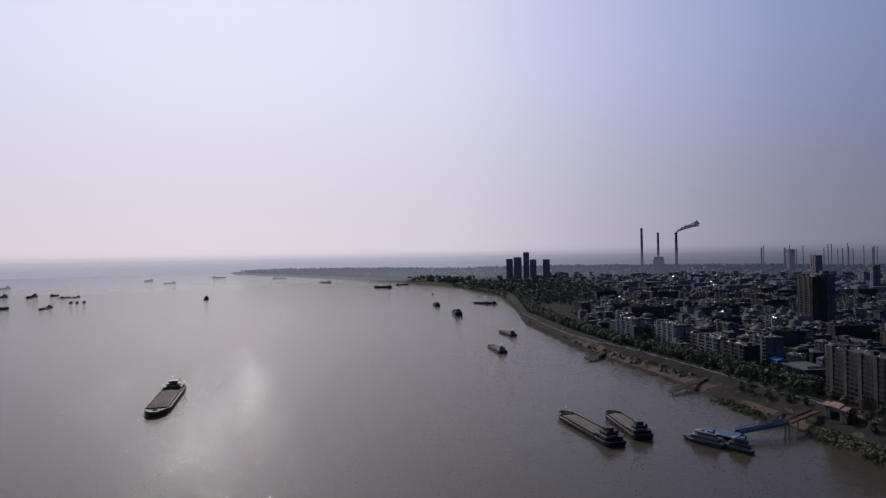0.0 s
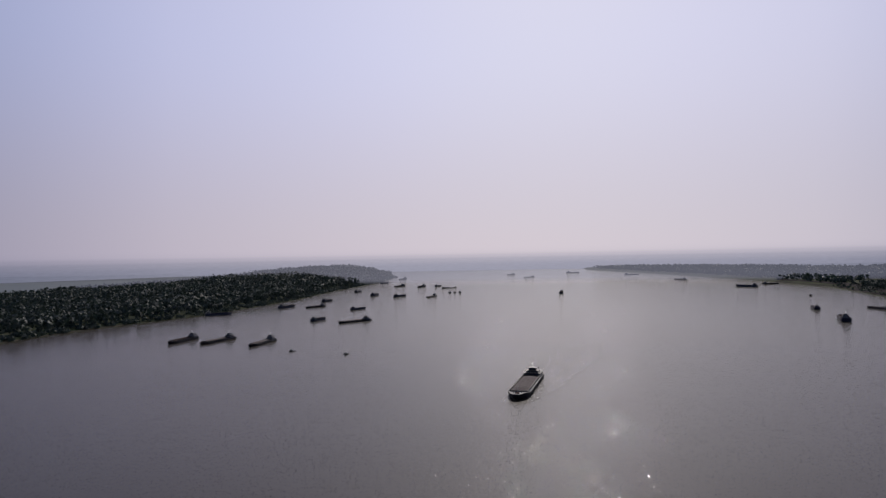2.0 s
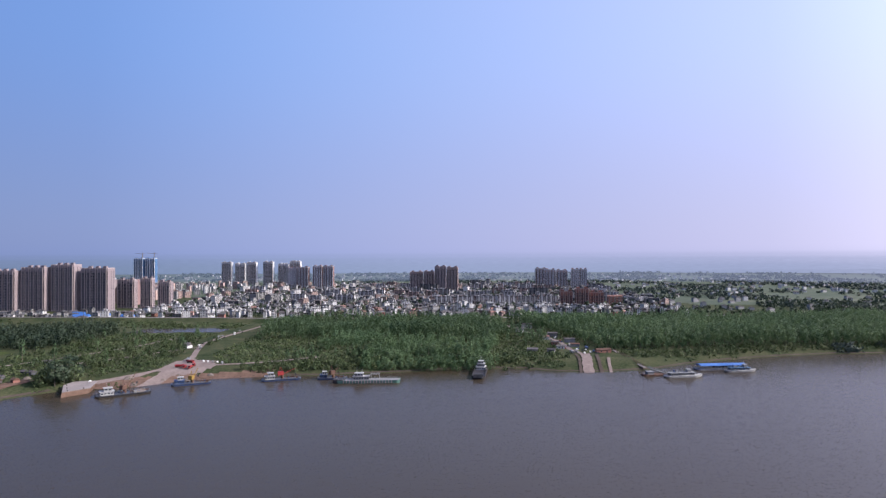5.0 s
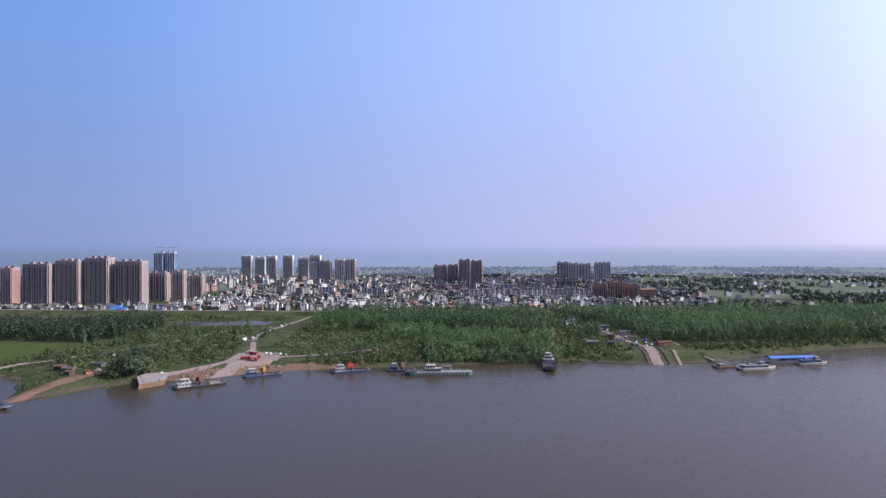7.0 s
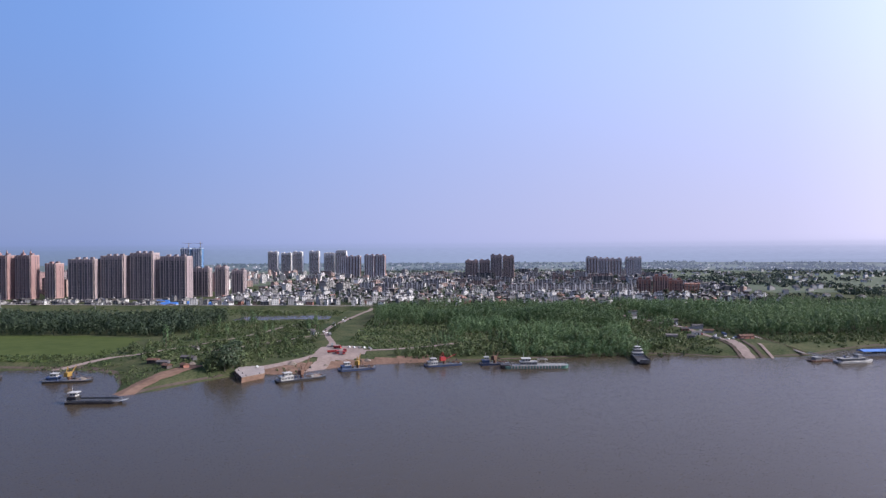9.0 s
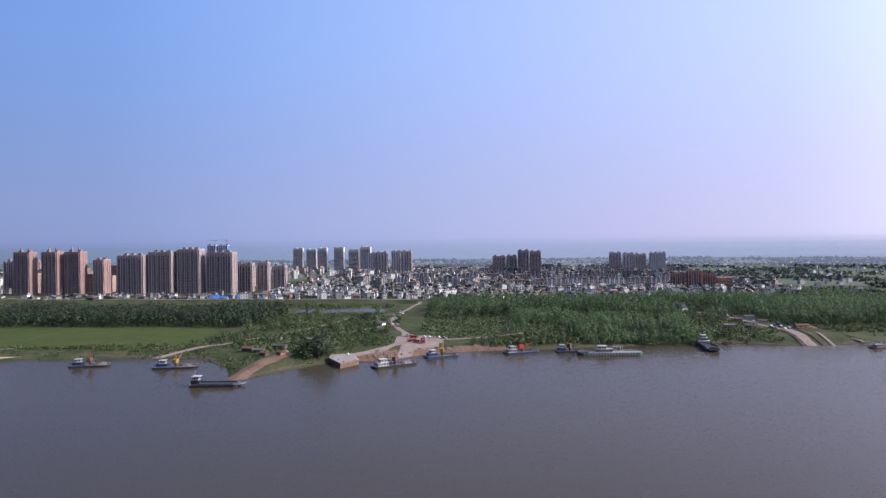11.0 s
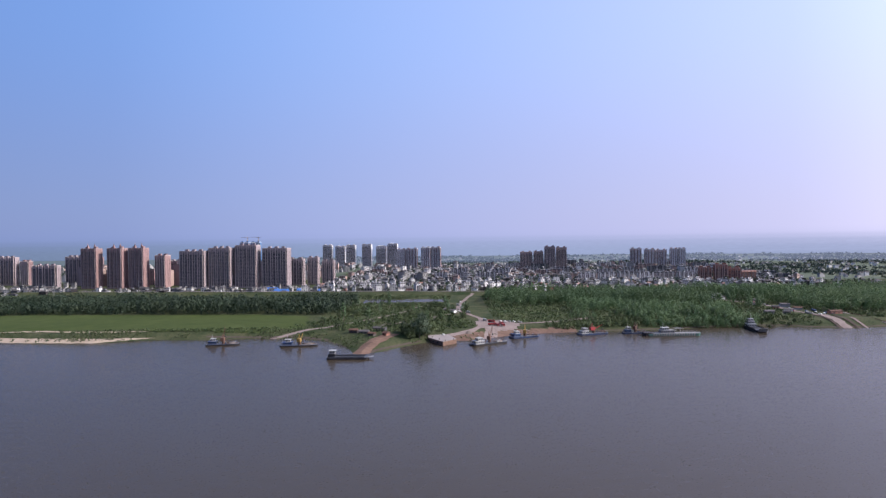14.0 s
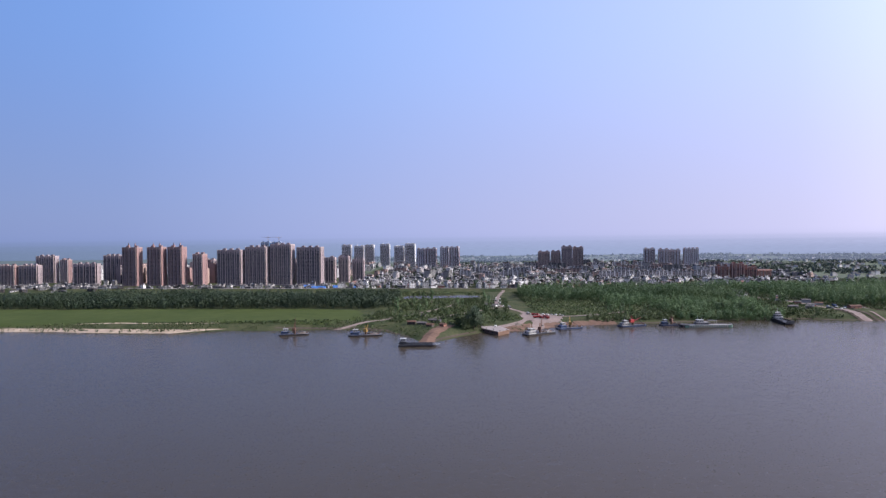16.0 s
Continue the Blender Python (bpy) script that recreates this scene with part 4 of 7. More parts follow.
ok = np.sin(gy * 0.045) + nrng.uniform(-1.2, 1.2, len(gx)) > 0.0
woodland("beach_tussocks", gx[ok], gy[ok], 28, 1.7, 0.0, 2.0, False, 14, 0.6, SHRUB, "green tussocks growing on the sandy beach", category="grass")

# single trees that stand out
trng = random.Random(5)
for x, y in ((-536, -318), (-541, -327), (-548, -321), (-544, -334), (-552, -330), (-531, -327), (-556, -316), (-549, -309), (-562, -326), (-566, -314), (-560, -336), (-541, -313)):
    tree(trng.choice(("willow", "broadleaf")), x, y, trng, "clump of trees beside the quay", trng.uniform(1.1, 1.6))
for i in range(84):
    x, y = trng.uniform(-815, -590), trng.uniform(-430, -265)
    if min(float(to_polyline(np.array([x]), np.array([y]), line)[0]) for line in TRACKS) > 7 and not (x > -660 and y > -275):
        tree(trng.choice(("willow", "willow", "poplar")), x, y, trng, "trees in the scrub", 0.95)
for i in range(70):
    t = trng.uniform(0, 1)
    x = -636 - 14 * t + trng.uniform(-16, 12)
    y = -150 + t * 190
    if y < 34:
        tree(trng.choice(("poplar", "poplar", "willow")), x, y, trng, "poplars along the grove edge", 0.72)
for i in range(52):
    x, y = trng.uniform(-1000, -725), trng.uniform(85, 160)
    if float(to_polyline(np.array([x]), np.array([y]), TRACKS[3])[0]) > 6:
        tree("poplar", x, y, trng, "trees beside the ferry road", 0.85)
for i in range(44):
    t = i / 43
    tree("poplar", -702 - 38 * math.sin(min(1, t * 2) * 1.5) + trng.uniform(-7, 7), 190 + 360 * t, trng, "poplars along the wood edge", 0.95)
for i in range(14):
    tree("willow", -600 - trng.uniform(0, 14) - 20 * (i / 13), -180 + 230 * i / 13, trng, "willows on the water's edge", 0.75)

# ---------------------------------------------------------------- western town


def tower_parts(ob, w, d, h, wall, trim, bays, horns=False, seed=0, fine=False):
    """A residential slab tower facing -y: bays, recessed balcony stacks, roof houses. Base at z = 0."""
    rng = random.Random(seed)
    floors = int(h / 3.0)
    step = w / bays
    # one outline with the bays stepping out in front and behind
    front, back = [(-w / 2, -d / 2 + 1.8)], [(w / 2, d / 2 - 0.6)]
    for i in range(bays):
        x = -w / 2 + step * (i + 0.5)
        front += [(x - step * 0.28, -d / 2 + 1.8), (x - step * 0.28, -d / 2 - 0.4), (x + step * 0.28, -d / 2 - 0.4), (x + step * 0.28, -d / 2 + 1.8)]
        x = -x
        back += [(x + step * 0.28, d / 2 - 0.6), (x + step * 0.28, d / 2), (x - step * 0.28, d / 2), (x - step * 0.28, d / 2 - 0.6)]
    part("wall", Shape().prism(front + [(w / 2, -d / 2 + 1.8)] + back + [(-w / 2, d / 2 - 0.6)], 0, h), wall, ob)
    # slim light-coloured piers at each bay corner
    piers, windows, glazing, stacks = Shape(), Shape(), Shape(), Shape()
    for i in range(bays):
        x = -w / 2 + step * (i + 0.5)
        for s in (-0.30, 0.30) if not fine else ():
            piers.box(x + s * step, -d / 2 - 0.1, 0, 1.3, 1.6, h + rng.choice((0.5, 1.4, 2.4)))
        for f in range(1, floors - 2):
            windows.box(x, -d / 2 - 0.42, f * 3.0 + 0.9, step * 0.42, 0.12, 1.8)
        if fine:
            part("window_column", windows, GLASS, ob)
            part("pier", Shape().box(x - 0.3 * step, -d / 2 - 0.1, 0, 1.2, 0.9, h + 1.4), trim, ob)
            part("pier", Shape().box(x + 0.3 * step, -d / 2 - 0.1, 0, 1.2, 0.9, h + 0.6), trim, ob)
            windows = Shape()
    if not fine:
        part("piers", piers, trim, ob)
        part("windows", windows, GLASS, ob)
    for i in range(bays + 1):
        x = -w / 2 + step * i
        wide = step * 0.40 if 0 < i < bays else step * 0.2
        x += (0.1 if i == 0 else -0.1 if i == bays else 0) * step
        slabs = Shape()
        for f in range(1, floors):
            slabs.box(x, -d / 2 + 1.3, f * 3.0 - 0.15, wide, 1.9, 0.3)
            slabs.box(x, -d / 2 + 0.45, f * 3.0 + 0.15, wide, 0.12, 0.75)
        if fine:
            part("balcony_stack", slabs, wall, ob)
            part("recess_glazing", Shape().box(x, -d / 2 + 1.75, 2.5, wide * 0.92, 0.3, h - 6), GLASS, ob)
        else:
            stacks.add(slabs.v, slabs.f)
            glazing.box(x, -d / 2 + 1.75, 2.5, wide * 0.92, 0.3, h - 6)
    if not fine:
        part("balconies", stacks, wall, ob)
        part("glazing", glazing, GLASS, ob)
    for s in (-1, 1):
        side = Shape()
        for f in range(1, floors - 1):
            side.box(s * (w / 2 + 0.03), 0.2, f * 3.0 + 0.9, 0.12, 1.4, 1.5)
            side.box(s * (w / 2 + 0.03), d * 0.28, f * 3.0 + 0.9, 0.12, 1.4, 1.5)
        part("side_windows", side, GLASS, ob)
    crown = Shape()
    for sx, sy, px, py in ((w, 0.4, 0, -d / 2 + 1.9), (w, 0.4, 0, d / 2 - 0.8), (0.4, d - 3, -w / 2 + 0.2, 0.6), (0.4, d - 3, w / 2 - 0.2, 0.6)):
        crown.box(px, py, h, sx, sy, 1.3)
    part("parapet", crown, trim, ob)
    for k in range(2 if w < 40 else 3):
        x = (-0.28 + 0.56 * k / (1 if w < 40 else 2)) * w
        part("lift_house", Shape().box(x, 0.8, h, 6.5, 5.5, 4.2).box(x, 0.8, h + 4.2, 7.1, 6.1, 0.4), wall, ob)
    if horns:
        for s in (-0.22, 0.24):
            horn = Shape().box(s * w, -1.0, h, 2.6, 2.6, 7.0).box(s * w, -1.0, h + 7, 1.6, 1.6, 4.0, 0.5)
            part("roof_turret", horn, wall, ob)
    part("entrance_canopy", Shape().box(0, -d / 2 - 1.6, 3.4, 7, 3.4, 0.4).box(-3, -d / 2 - 3, 0, 0.4, 0.4, 3.4).box(3, -d / 2 - 3, 0, 0.4, 0.4, 3.4), CONCRETE, ob)


TAN_LABEL = "tall tan residential tower with vertical window bays"


def tower(y0, y1, front, top, wall, trim, label, group, bays=5, horns=False, depth=15.0, seed=0, turn=82.0, base=6.0, fine=False):
    """A tower whose river front spans y0 to y1 at x = front."""
    ob = thing("apartment_tower", pose(front - depth / 2, (y0 + y1) / 2, base, 0, 0, turn), label, "tower block", group)
    tower_parts(ob, abs(y1 - y0), depth, top - base, wall, trim, bays, horns, seed, fine)
    return ob


ROW = "towers of the riverside estate"
for n, (y0, y1, x, top, horns) in enumerate(((-1090, -1054, -1266, 93, True), (-1035, -1000, -1270, 93, True), (-990, -955, -1274, 93, True), (-936, -912, -1284, 76, False))):
    tower(y0, y1, x, top, TOWER_BROWN, TRIM if not horns else TOWER_TAN, "tall brown residential tower with roof turrets" if horns else "brown residential tower beside taller blocks", ROW, 4, horns, 24, n, fine=True)
for n, (y0, y1, x, top, horns) in enumerate(((-862, -806, -1234, 85, False), (-801, -752, -1238, 91, False), (-745, -697, -1241, 96, True), (-687, -631, -1240, 89, False))):
    tower(y0, y1, x, top, TOWER_TAN, TRIM, TAN_LABEL, ROW, 5, False, 25, 10 + n, fine=True)
for n, (y0, y1, x, top) in enumerate(((-1414, -1378, -1330, 53), (-1374, -1322, -1330, 53), (-1392, -1338, -1420, 73), (-1328, -1306, -1420, 63), (-1250, -1186, -1340, 55), (-1220, -1174, -1420, 73),
                                      (-1166, -1120, -1400, 72), (-965, -938, -1420, 60), (-1470, -1425, -1360, 52), (-1560, -1500, -1400, 60))):
    tower(y0, y1, x, top, TOWER_TAN if n % 3 else TOWER_BROWN, TRIM, "mid-height tan residential block", "blocks west of the estate", 4, False, 16, 20 + n)
for n, (y0, y1, x, top) in enumerate(((-652, -614, -1310, 64), (-609, -584, -1322, 66), (-579, -551, -1335, 58))):
    tower(y0, y1, x, top, TOWER_TAN, TRIM, "tan slab block with pale balcony ends", "blocks behind the estate", 3, False, 14, 40 + n)
for n, (y0, y1) in enumerate(((-1102, -1066), (-1060, -1022))):
    ob = tower(y0, y1, -2340, 105, TOWER_BLUE, TOWER_HAZED, "unfinished tower wrapped in blue safety netting", "unfinished towers", 4, False, 18, 50 + n)
    jib = Shape().rod((4, 12, 0), (4, 12, 122), 0.9, sides=4).rod((4, 12, 118), (-24, 12, 120), 0.6, sides=4).rod((4, 12, 118), (16, 12, 118), 0.6, sides=4)
    part("tower_crane", jib, YELLOW_PAINT, ob, "slim construction crane")
for n, (y0, y1, x, top) in enumerate(((-781, -743, -2340, 90), (-732, -693, -2340, 85), (-690, -654, -2345, 89), (-629, -591, -2340, 91), (-574, -534, -2340, 83), (-531, -491, -2340, 92))):
    tower(y0, y1, x, top, TOWER_HAZED, TRIM, "grey residential tower, paled for haze, seen far off", "distant pale towers", 4, False, 16, 60 + n)
for n, (y0, y1, x, top) in enumerate(((-466, -439, -2030, 74), (-437, -398, -2020, 76), (-386, -355, -2020, 79), (-353, -320, -2020, 79))):
    tower(y0, y1, x, top, TOWER_BROWN, TOWER_HAZED, "brown-grey residential tower in the town", "brown-grey towers", 4, False, 15, 70 + n)
for n, (y0, y1, x, top) in enumerate(((-71, -33, -1865, 63), (-30, 0, -1860, 64), (2, 35, -1850, 79), (37, 70, -1850, 76))):
    tower(y0, y1, x, top, WALL_PINK if n != 2 else TOWER_TAN, TRIM, "pinkish residential tower above the old town", "pinkish towers", 4, False, 15, 80 + n)
for n, (y0, y1, x, top) in enumerate(((336, 374, -2100, 66), (344, 378, -1965, 65), (380, 415, -1965, 63), (427, 451, -1965, 66), (453, 476, -1965, 66))):
    tower(y0, y1, x, top, WALL_PINK, TOWER_HAZED, "pinkish grey residential tower at the town edge", "northern towers", 4, False, 15, 90 + n)

for n, (y0, y1, x, top) in enumerate(((257, 284, -1290, 35), (287, 315, -1282, 41), (319, 348, -1292, 33))):
    tower(y0, y1, x, top, WALL_RED, WALL_PINK, "red brick block of flats at the town edge", "red brick flats", 3, False, 13, 100 + n)


DOOR = Shape().box(0, 0, 0, 1.3, 0.14, 2.3).box(0, -0.25, 2.3, 1.9, 0.7, 0.15).mesh("door", RUST)


def house(name, w, d, floors, wall, roof, flat, label, category, seed):
    """A small house facing -y with its parts, at the origin."""
    rng = random.Random(seed)
    h = 3.1 * floors
    ob = thing(name, Matrix(), label, category)
    body = Shape().box(0, 0, -0.6, w, d, h + 0.6)
    if not flat:
        body.add([(-w / 2, -d / 2, h), (-w / 2, d / 2, h), (-w / 2, 0, h + d * 0.26), (w / 2, -d / 2, h), (w / 2, d / 2, h), (w / 2, 0, h + d * 0.26)], [(0, 2, 1), (3, 4, 5)])
    part("wall", body, wall, ob)
    if flat:
        rf = Shape().box(0, 0, h, w + 0.3, d + 0.3, 0.25)
        for sx, sy, px, py in ((w, 0.25, 0, -d / 2), (w, 0.25, 0, d / 2), (0.25, d, -w / 2, 0), (0.25, d, w / 2, 0)):
            rf.box(px, py, h + 0.25, sx, sy, 0.9)
        part("roof", rf, roof, ob)
        part("stair_house", Shape().box(w * 0.25, d * 0.15, h + 0.25, 3.2, 3.6, 2.6).box(w * 0.25, d * 0.15, h + 2.85, 3.8, 4.2, 0.2), wall, ob)
        if rng.random() < 0.7:
            part("solar_heater", Shape().add([(-w * 0.3, -0.8, h + 0.5), (-w * 0.3 + 2.4, -0.8, h + 0.5), (-w * 0.3 + 2.4, 0.8, h + 1.9), (-w * 0.3, 0.8, h + 1.9)], [(0, 1, 2, 3)])
                 .rod((-w * 0.3, 0.9, h + 2.0), (-w * 0.3 + 2.4, 0.9, h + 2.0), 0.3).box(-w * 0.3 + 1.2, 0.5, h, 2.0, 0.2, 1.6), SHINY, ob, "bright metal solar water heater")
    else:
        part("roof", Shape().gable(0, 0, h, w, d, d * 0.28), roof, ob)
    n = max(2, int(w / 4))
    panes = Shape()
    for f in range(floors):
        for i in range(n):
            x = -w / 2 + w * (i + 0.5) / n
            if f or i != n // 2:
                panes.box(x, -d / 2 - 0.03, f * 3.1 + 1.0, 1.6, 0.14, 1.5).box(x, -d / 2 - 0.08, f * 3.1 + 0.88, 1.9, 0.24, 0.12)
        panes.box(w / 2 + 0.03, 0, f * 3.1 + 1.0, 0.14, 1.4, 1.4)
    part("windows", panes, GLASS, ob)
    if name == "shed":
        part("door", DOOR, RUST, ob).location = (-w / 2 + w * (n // 2 + 0.5) / n, -d / 2 - 0.03, 0)
    return ob


def slab_block(name, w, d, floors, wall, roof, label, category, seed, pitched=False, joined=True):
    """A mid-rise block of flats facing -y: wall, stair bays, window rows, roof."""
    rng = random.Random(seed)
    h = 3.0 * floors
    ob = thing(name, Matrix(), label, category)
    body = Shape().box(0, 0, -0.6, w, d, h + 0.6)
    bays = max(2, int(w / 11))
    for i in range(bays):
        body.box(-w / 2 + w * (i + 0.5) / bays, -d / 2 - 0.5, 0, 3.0, 1.2, h + 1.8)
    part("wall", body, wall, ob)
    panes, ledges = Shape(), Shape()
    for f in range(floors):
        for i in range(bays):
            for s in (-1, 1):
                x = -w / 2 + w * (i + 0.5) / bays + s * w / bays * 0.32
                panes.box(x, -d / 2 - 0.02, f * 3.0 + 0.95, w / bays * 0.26, 0.14, 1.55)
                if f:
                    ledges.box(x, -d / 2 - 0.55, f * 3.0 - 0.1, w / bays * 0.3, 1.1, 0.14).box(x, -d / 2 - 1.05, f * 3.0 + 0.04, w / bays * 0.3, 0.1, 0.85)
        panes.box(w / 2 + 0.02, 0, f * 3.0 + 0.95, 0.14, 1.4, 1.4)
    part("windows", panes, GLASS, ob)
    part("balconies", ledges, TRIM if seed % 2 else wall, ob)
    if pitched:
        part("roof", Shape().gable(0, 0, h, w, d, d * 0.25, 0.7), roof, ob)
    else:
        rf = Shape().box(0, 0, h, w + 0.5, d + 0.5, 0.3)
        for sx, sy, px, py in ((w, 0.3, 0, -d / 2), (w, 0.3, 0, d / 2), (0.3, d, -w / 2, 0), (0.3, d, w / 2, 0)):
            rf.box(px, py, h + 0.3, sx, sy, 1.0)
        part("roof", rf, roof, ob)
        for i in range(0, bays, 2):
            part("stair_head", Shape().box(-w / 2 + w * (i + 0.5) / bays, 1.0, h + 0.3, 3.4, 4.0, 2.4).box(-w / 2 + w * (i + 0.5) / bays, 1.0, h + 2.7, 3.9, 4.5, 0.18), wall, ob)
        tank = Shape()
        for k in range(2 * bays):
            x = -w / 2 + w * rng.uniform(0.05, 0.92)
            y, e = rng.uniform(-0.42, 0.3) * d, rng.uniform(0.2, 0.45)
            tank.add([(x, y, h + 0.9), (x + e, y, h + 0.9), (x + e, y + 1.4, h + 2.0), (x, y + 1.4, h + 2.0)], [(0, 1, 2, 3)]).rod((x, y + 1.5, h + 2.1), (x + e, y + 1.5, h + 2.1), 0.13).box(x + e / 2, y + 1.0, h + 0.3, e * 0.8, 0.2, 0.9)
        part("solar_heaters", tank, SHINY, ob, "bright metal solar water heaters")
    return ob


HOUSES = [
    house("house", 11, 9, 2, WALL_WHITE, ROOF_GREY, False, "white two-storey house with a grey pitched roof", "house", 1),
    house("house", 9, 10, 3, WALL_WHITE, ROOF_GREY, True, "white three-storey town house with a flat roof", "house", 2),
    house("house", 12, 9, 2, WALL_PINK, ROOF_TILE, False, "pinkish house with a red tile roof", "house", 3),
    house("house", 10, 11, 3, WALL_GREY, ROOF_GREY, True, "weathered grey three-storey house, flat-roofed", "house", 4),
    house("house", 15, 10, 4, WALL_WHITE, ROOF_GREY, True, "white four-storey town house with a flat roof", "house", 5),
    house("house", 13, 9, 2, WALL_RED, ROOF_GREY, False, "red brick house with a grey pitched roof", "house", 6),
]
SHED = house("shed", 34, 14, 1, WALL_WHITE, BLUE_ROOF, False, "long low shed with a bright blue sheet roof", "shed", 7)
FLATS = [
    slab_block("apartment_block", 46, 12, 6, WALL_WHITE, ROOF_GREY, "white six-storey block of flats", "block of flats", 1),
    slab_block("apartment_block", 36, 12, 5, WALL_PINK, ROOF_GREY, "pinkish five-storey block of flats", "block of flats", 2),
    slab_block("apartment_block", 52, 12, 6, WALL_RED, ROOF_TILE, "red brick six-storey block of flats", "block of flats", 3, True),
    slab_block("apartment_block", 40, 13, 7, WALL_GREY, ROOF_GREY, "grey seven-storey block of flats", "block of flats", 4),
]


def place_copies(protos, spots, group):
    """Puts copies of the prototypes at (x, y, turn, scale, index); a prototype's first spot moves it there itself."""
    for x, y, turn, k, i in spots:
        z = float(ground_z(x, y))
        m = pose(x, y, z, 0, 0, turn) @ Matrix.Diagonal((k, k, 1, 1))
        ob = protos[i]
        if "placed" not in ob:
            ob["placed"] = True
            ob.matrix_basis = m
            ob["group"] = group
        else:
            c = copy_thing(ob, m)
            c["group"] = group


hrng = random.Random(21)
taken = [(-1297, 271, 20), (-1290, 302, 20), (-1298, 334, 20)]


def clear(x, y, r):
    if any((x - a) ** 2 + (y - b) ** 2 < (r + c) ** 2 for a, b, c in taken):
        return False
    taken.append((x, y, r))
    return True


spots = []
# terraces close behind the levee, then looser streets further back
for row, (x0, step, n) in enumerate(((-1095, 15, 62), (-1125, 16, 58), (-1158, 17, 54), (-1195, 19, 44), (-1240, 21, 40), (-1290, 24, 34))):
    for i in range(n):
        y = -560 + step * i + hrng.uniform(-4, 4)
        x = x0 + hrng.uniform(-9, 9)
        if y < 420 and hrng.random() < 0.86 and clear(x, y, 6.5):
            spots.append((x, y, 95 + hrng.uniform(-22, 45), hrng.uniform(0.75, 1.05), hrng.choice((0, 0, 1, 1, 3, 3, 4, 4, 5, 2))))
for i in range(24):
    x, y = hrng.uniform(-1330, -1110), hrng.uniform(-1300, -600)
    if not (x < -1205 and -1110 < y < -600) and clear(x, y, 9):
        spots.append((x, y, 90 + hrng.uniform(-10, 10), hrng.uniform(0.9, 1.2), hrng.choice((0, 1, 3))))
for i in range(46):
    x, y = hrng.uniform(-2000, -1500), hrng.uniform(520, 1150)
    if clear(x, y, 9):
        spots.append((x, y, hrng.choice((90, 80, 110)), hrng.uniform(0.9, 1.2), hrng.choice((0, 0, 1, 2))))
place_copies(HOUSES, spots[:255], "houses of the western town")
spots = []
for x, y, k in ((-1105, -610, 0.8), (-1118, -575, 0.6), (-1100, -530, 0.9), (-1150, -640, 0.8)):
    spots.append((x, y, 90, k, 0))
place_copies([SHED], spots, "blue-roofed sheds")
spots = []
for i in range(420):
    x, y = hrng.uniform(-2250, -1330), hrng.uniform(-560, 520)
    if len(spots) < 92 and clear(x, y, 24):
        spots.append((x, y, hrng.choice((168, 172, 84, 172) if y < -150 else (84, 84, 80, 170)), hrng.uniform(0.75, 1.15), hrng.choice((0, 0, 0, 1, 1, 3))))
spots.append((-1318, 376, 90, 0.6, 2))
for n in range(6):
    spots.append((-1330, 20 + 44 * n, 90, 0.95, 0))
    spots.append((-1372, 5 + 44 * n, 90, 0.95, 1))
place_copies(FLATS, spots, "flats of the western town")

# town trees between the roofs
gx, gy = scatter(nrng, [(-1085, -560), (-1085, 420), (-2200, 520), (-2200, -560)], 22)
keep = nrng.random(len(gx)) < 0.8
woodland("town_trees", gx[keep], gy[keep], 23, 9.0, 1.0, 4.5, False, 30, 1.7, LEAF_DARK, "dark green trees between the town roofs")


def far_village(name, ring, spacing, seed, share, label):
    """Small pale houses too far off to count, with pitched roofs."""
    rng = np.random.default_rng(seed)
    x, y = scatter(rng, ring, spacing)
    keep = rng.random(len(x)) < share
    walls, roofs = Shape(), Shape()
    for px, py in zip(x[keep], y[keep]):
        w, d, h = rng.uniform(7, 13), rng.uniform(7, 9), rng.choice((4.0, 6.0, 6.0, 9.0))
        z = float(ground_z(px, py))
        turn = rng.uniform(-0.3, 0.3) + math.pi / 2
        walls.box(px, py, z, w, d, h, 1.0, turn)
        roofs.box(px, py, z + h, w + 0.8, d + 0.8, 2.2, 0.35, turn)
    structure(name, walls, WALL_WHITE, label, "village", "stuff")
    structure(name + "_roofs", roofs, ROOF_GREY, "grey roofs of " + label, "roofs", "stuff")


far_village("far_village", [(-2300, -1500), (-2300, 560), (-2750, 700), (-2900, 1300), (-3500, 900), (-3500, -1500)], 62, 3, 0.3, "pale distant village houses on the plain")
far_village("hedge_village", [(-1130, 470), (-1130, 1250), (-1460, 1250), (-1460, 500)], 40, 6, 0.33, "pale cottages among hedgerow trees")
far_village("plain_village", [(-1480, 500), (-1350, 800), (-1600, 1250), (-2050, 1600), (-2800, 1500), (-2900, 560)], 46, 4, 0.3, "pale village houses among trees")


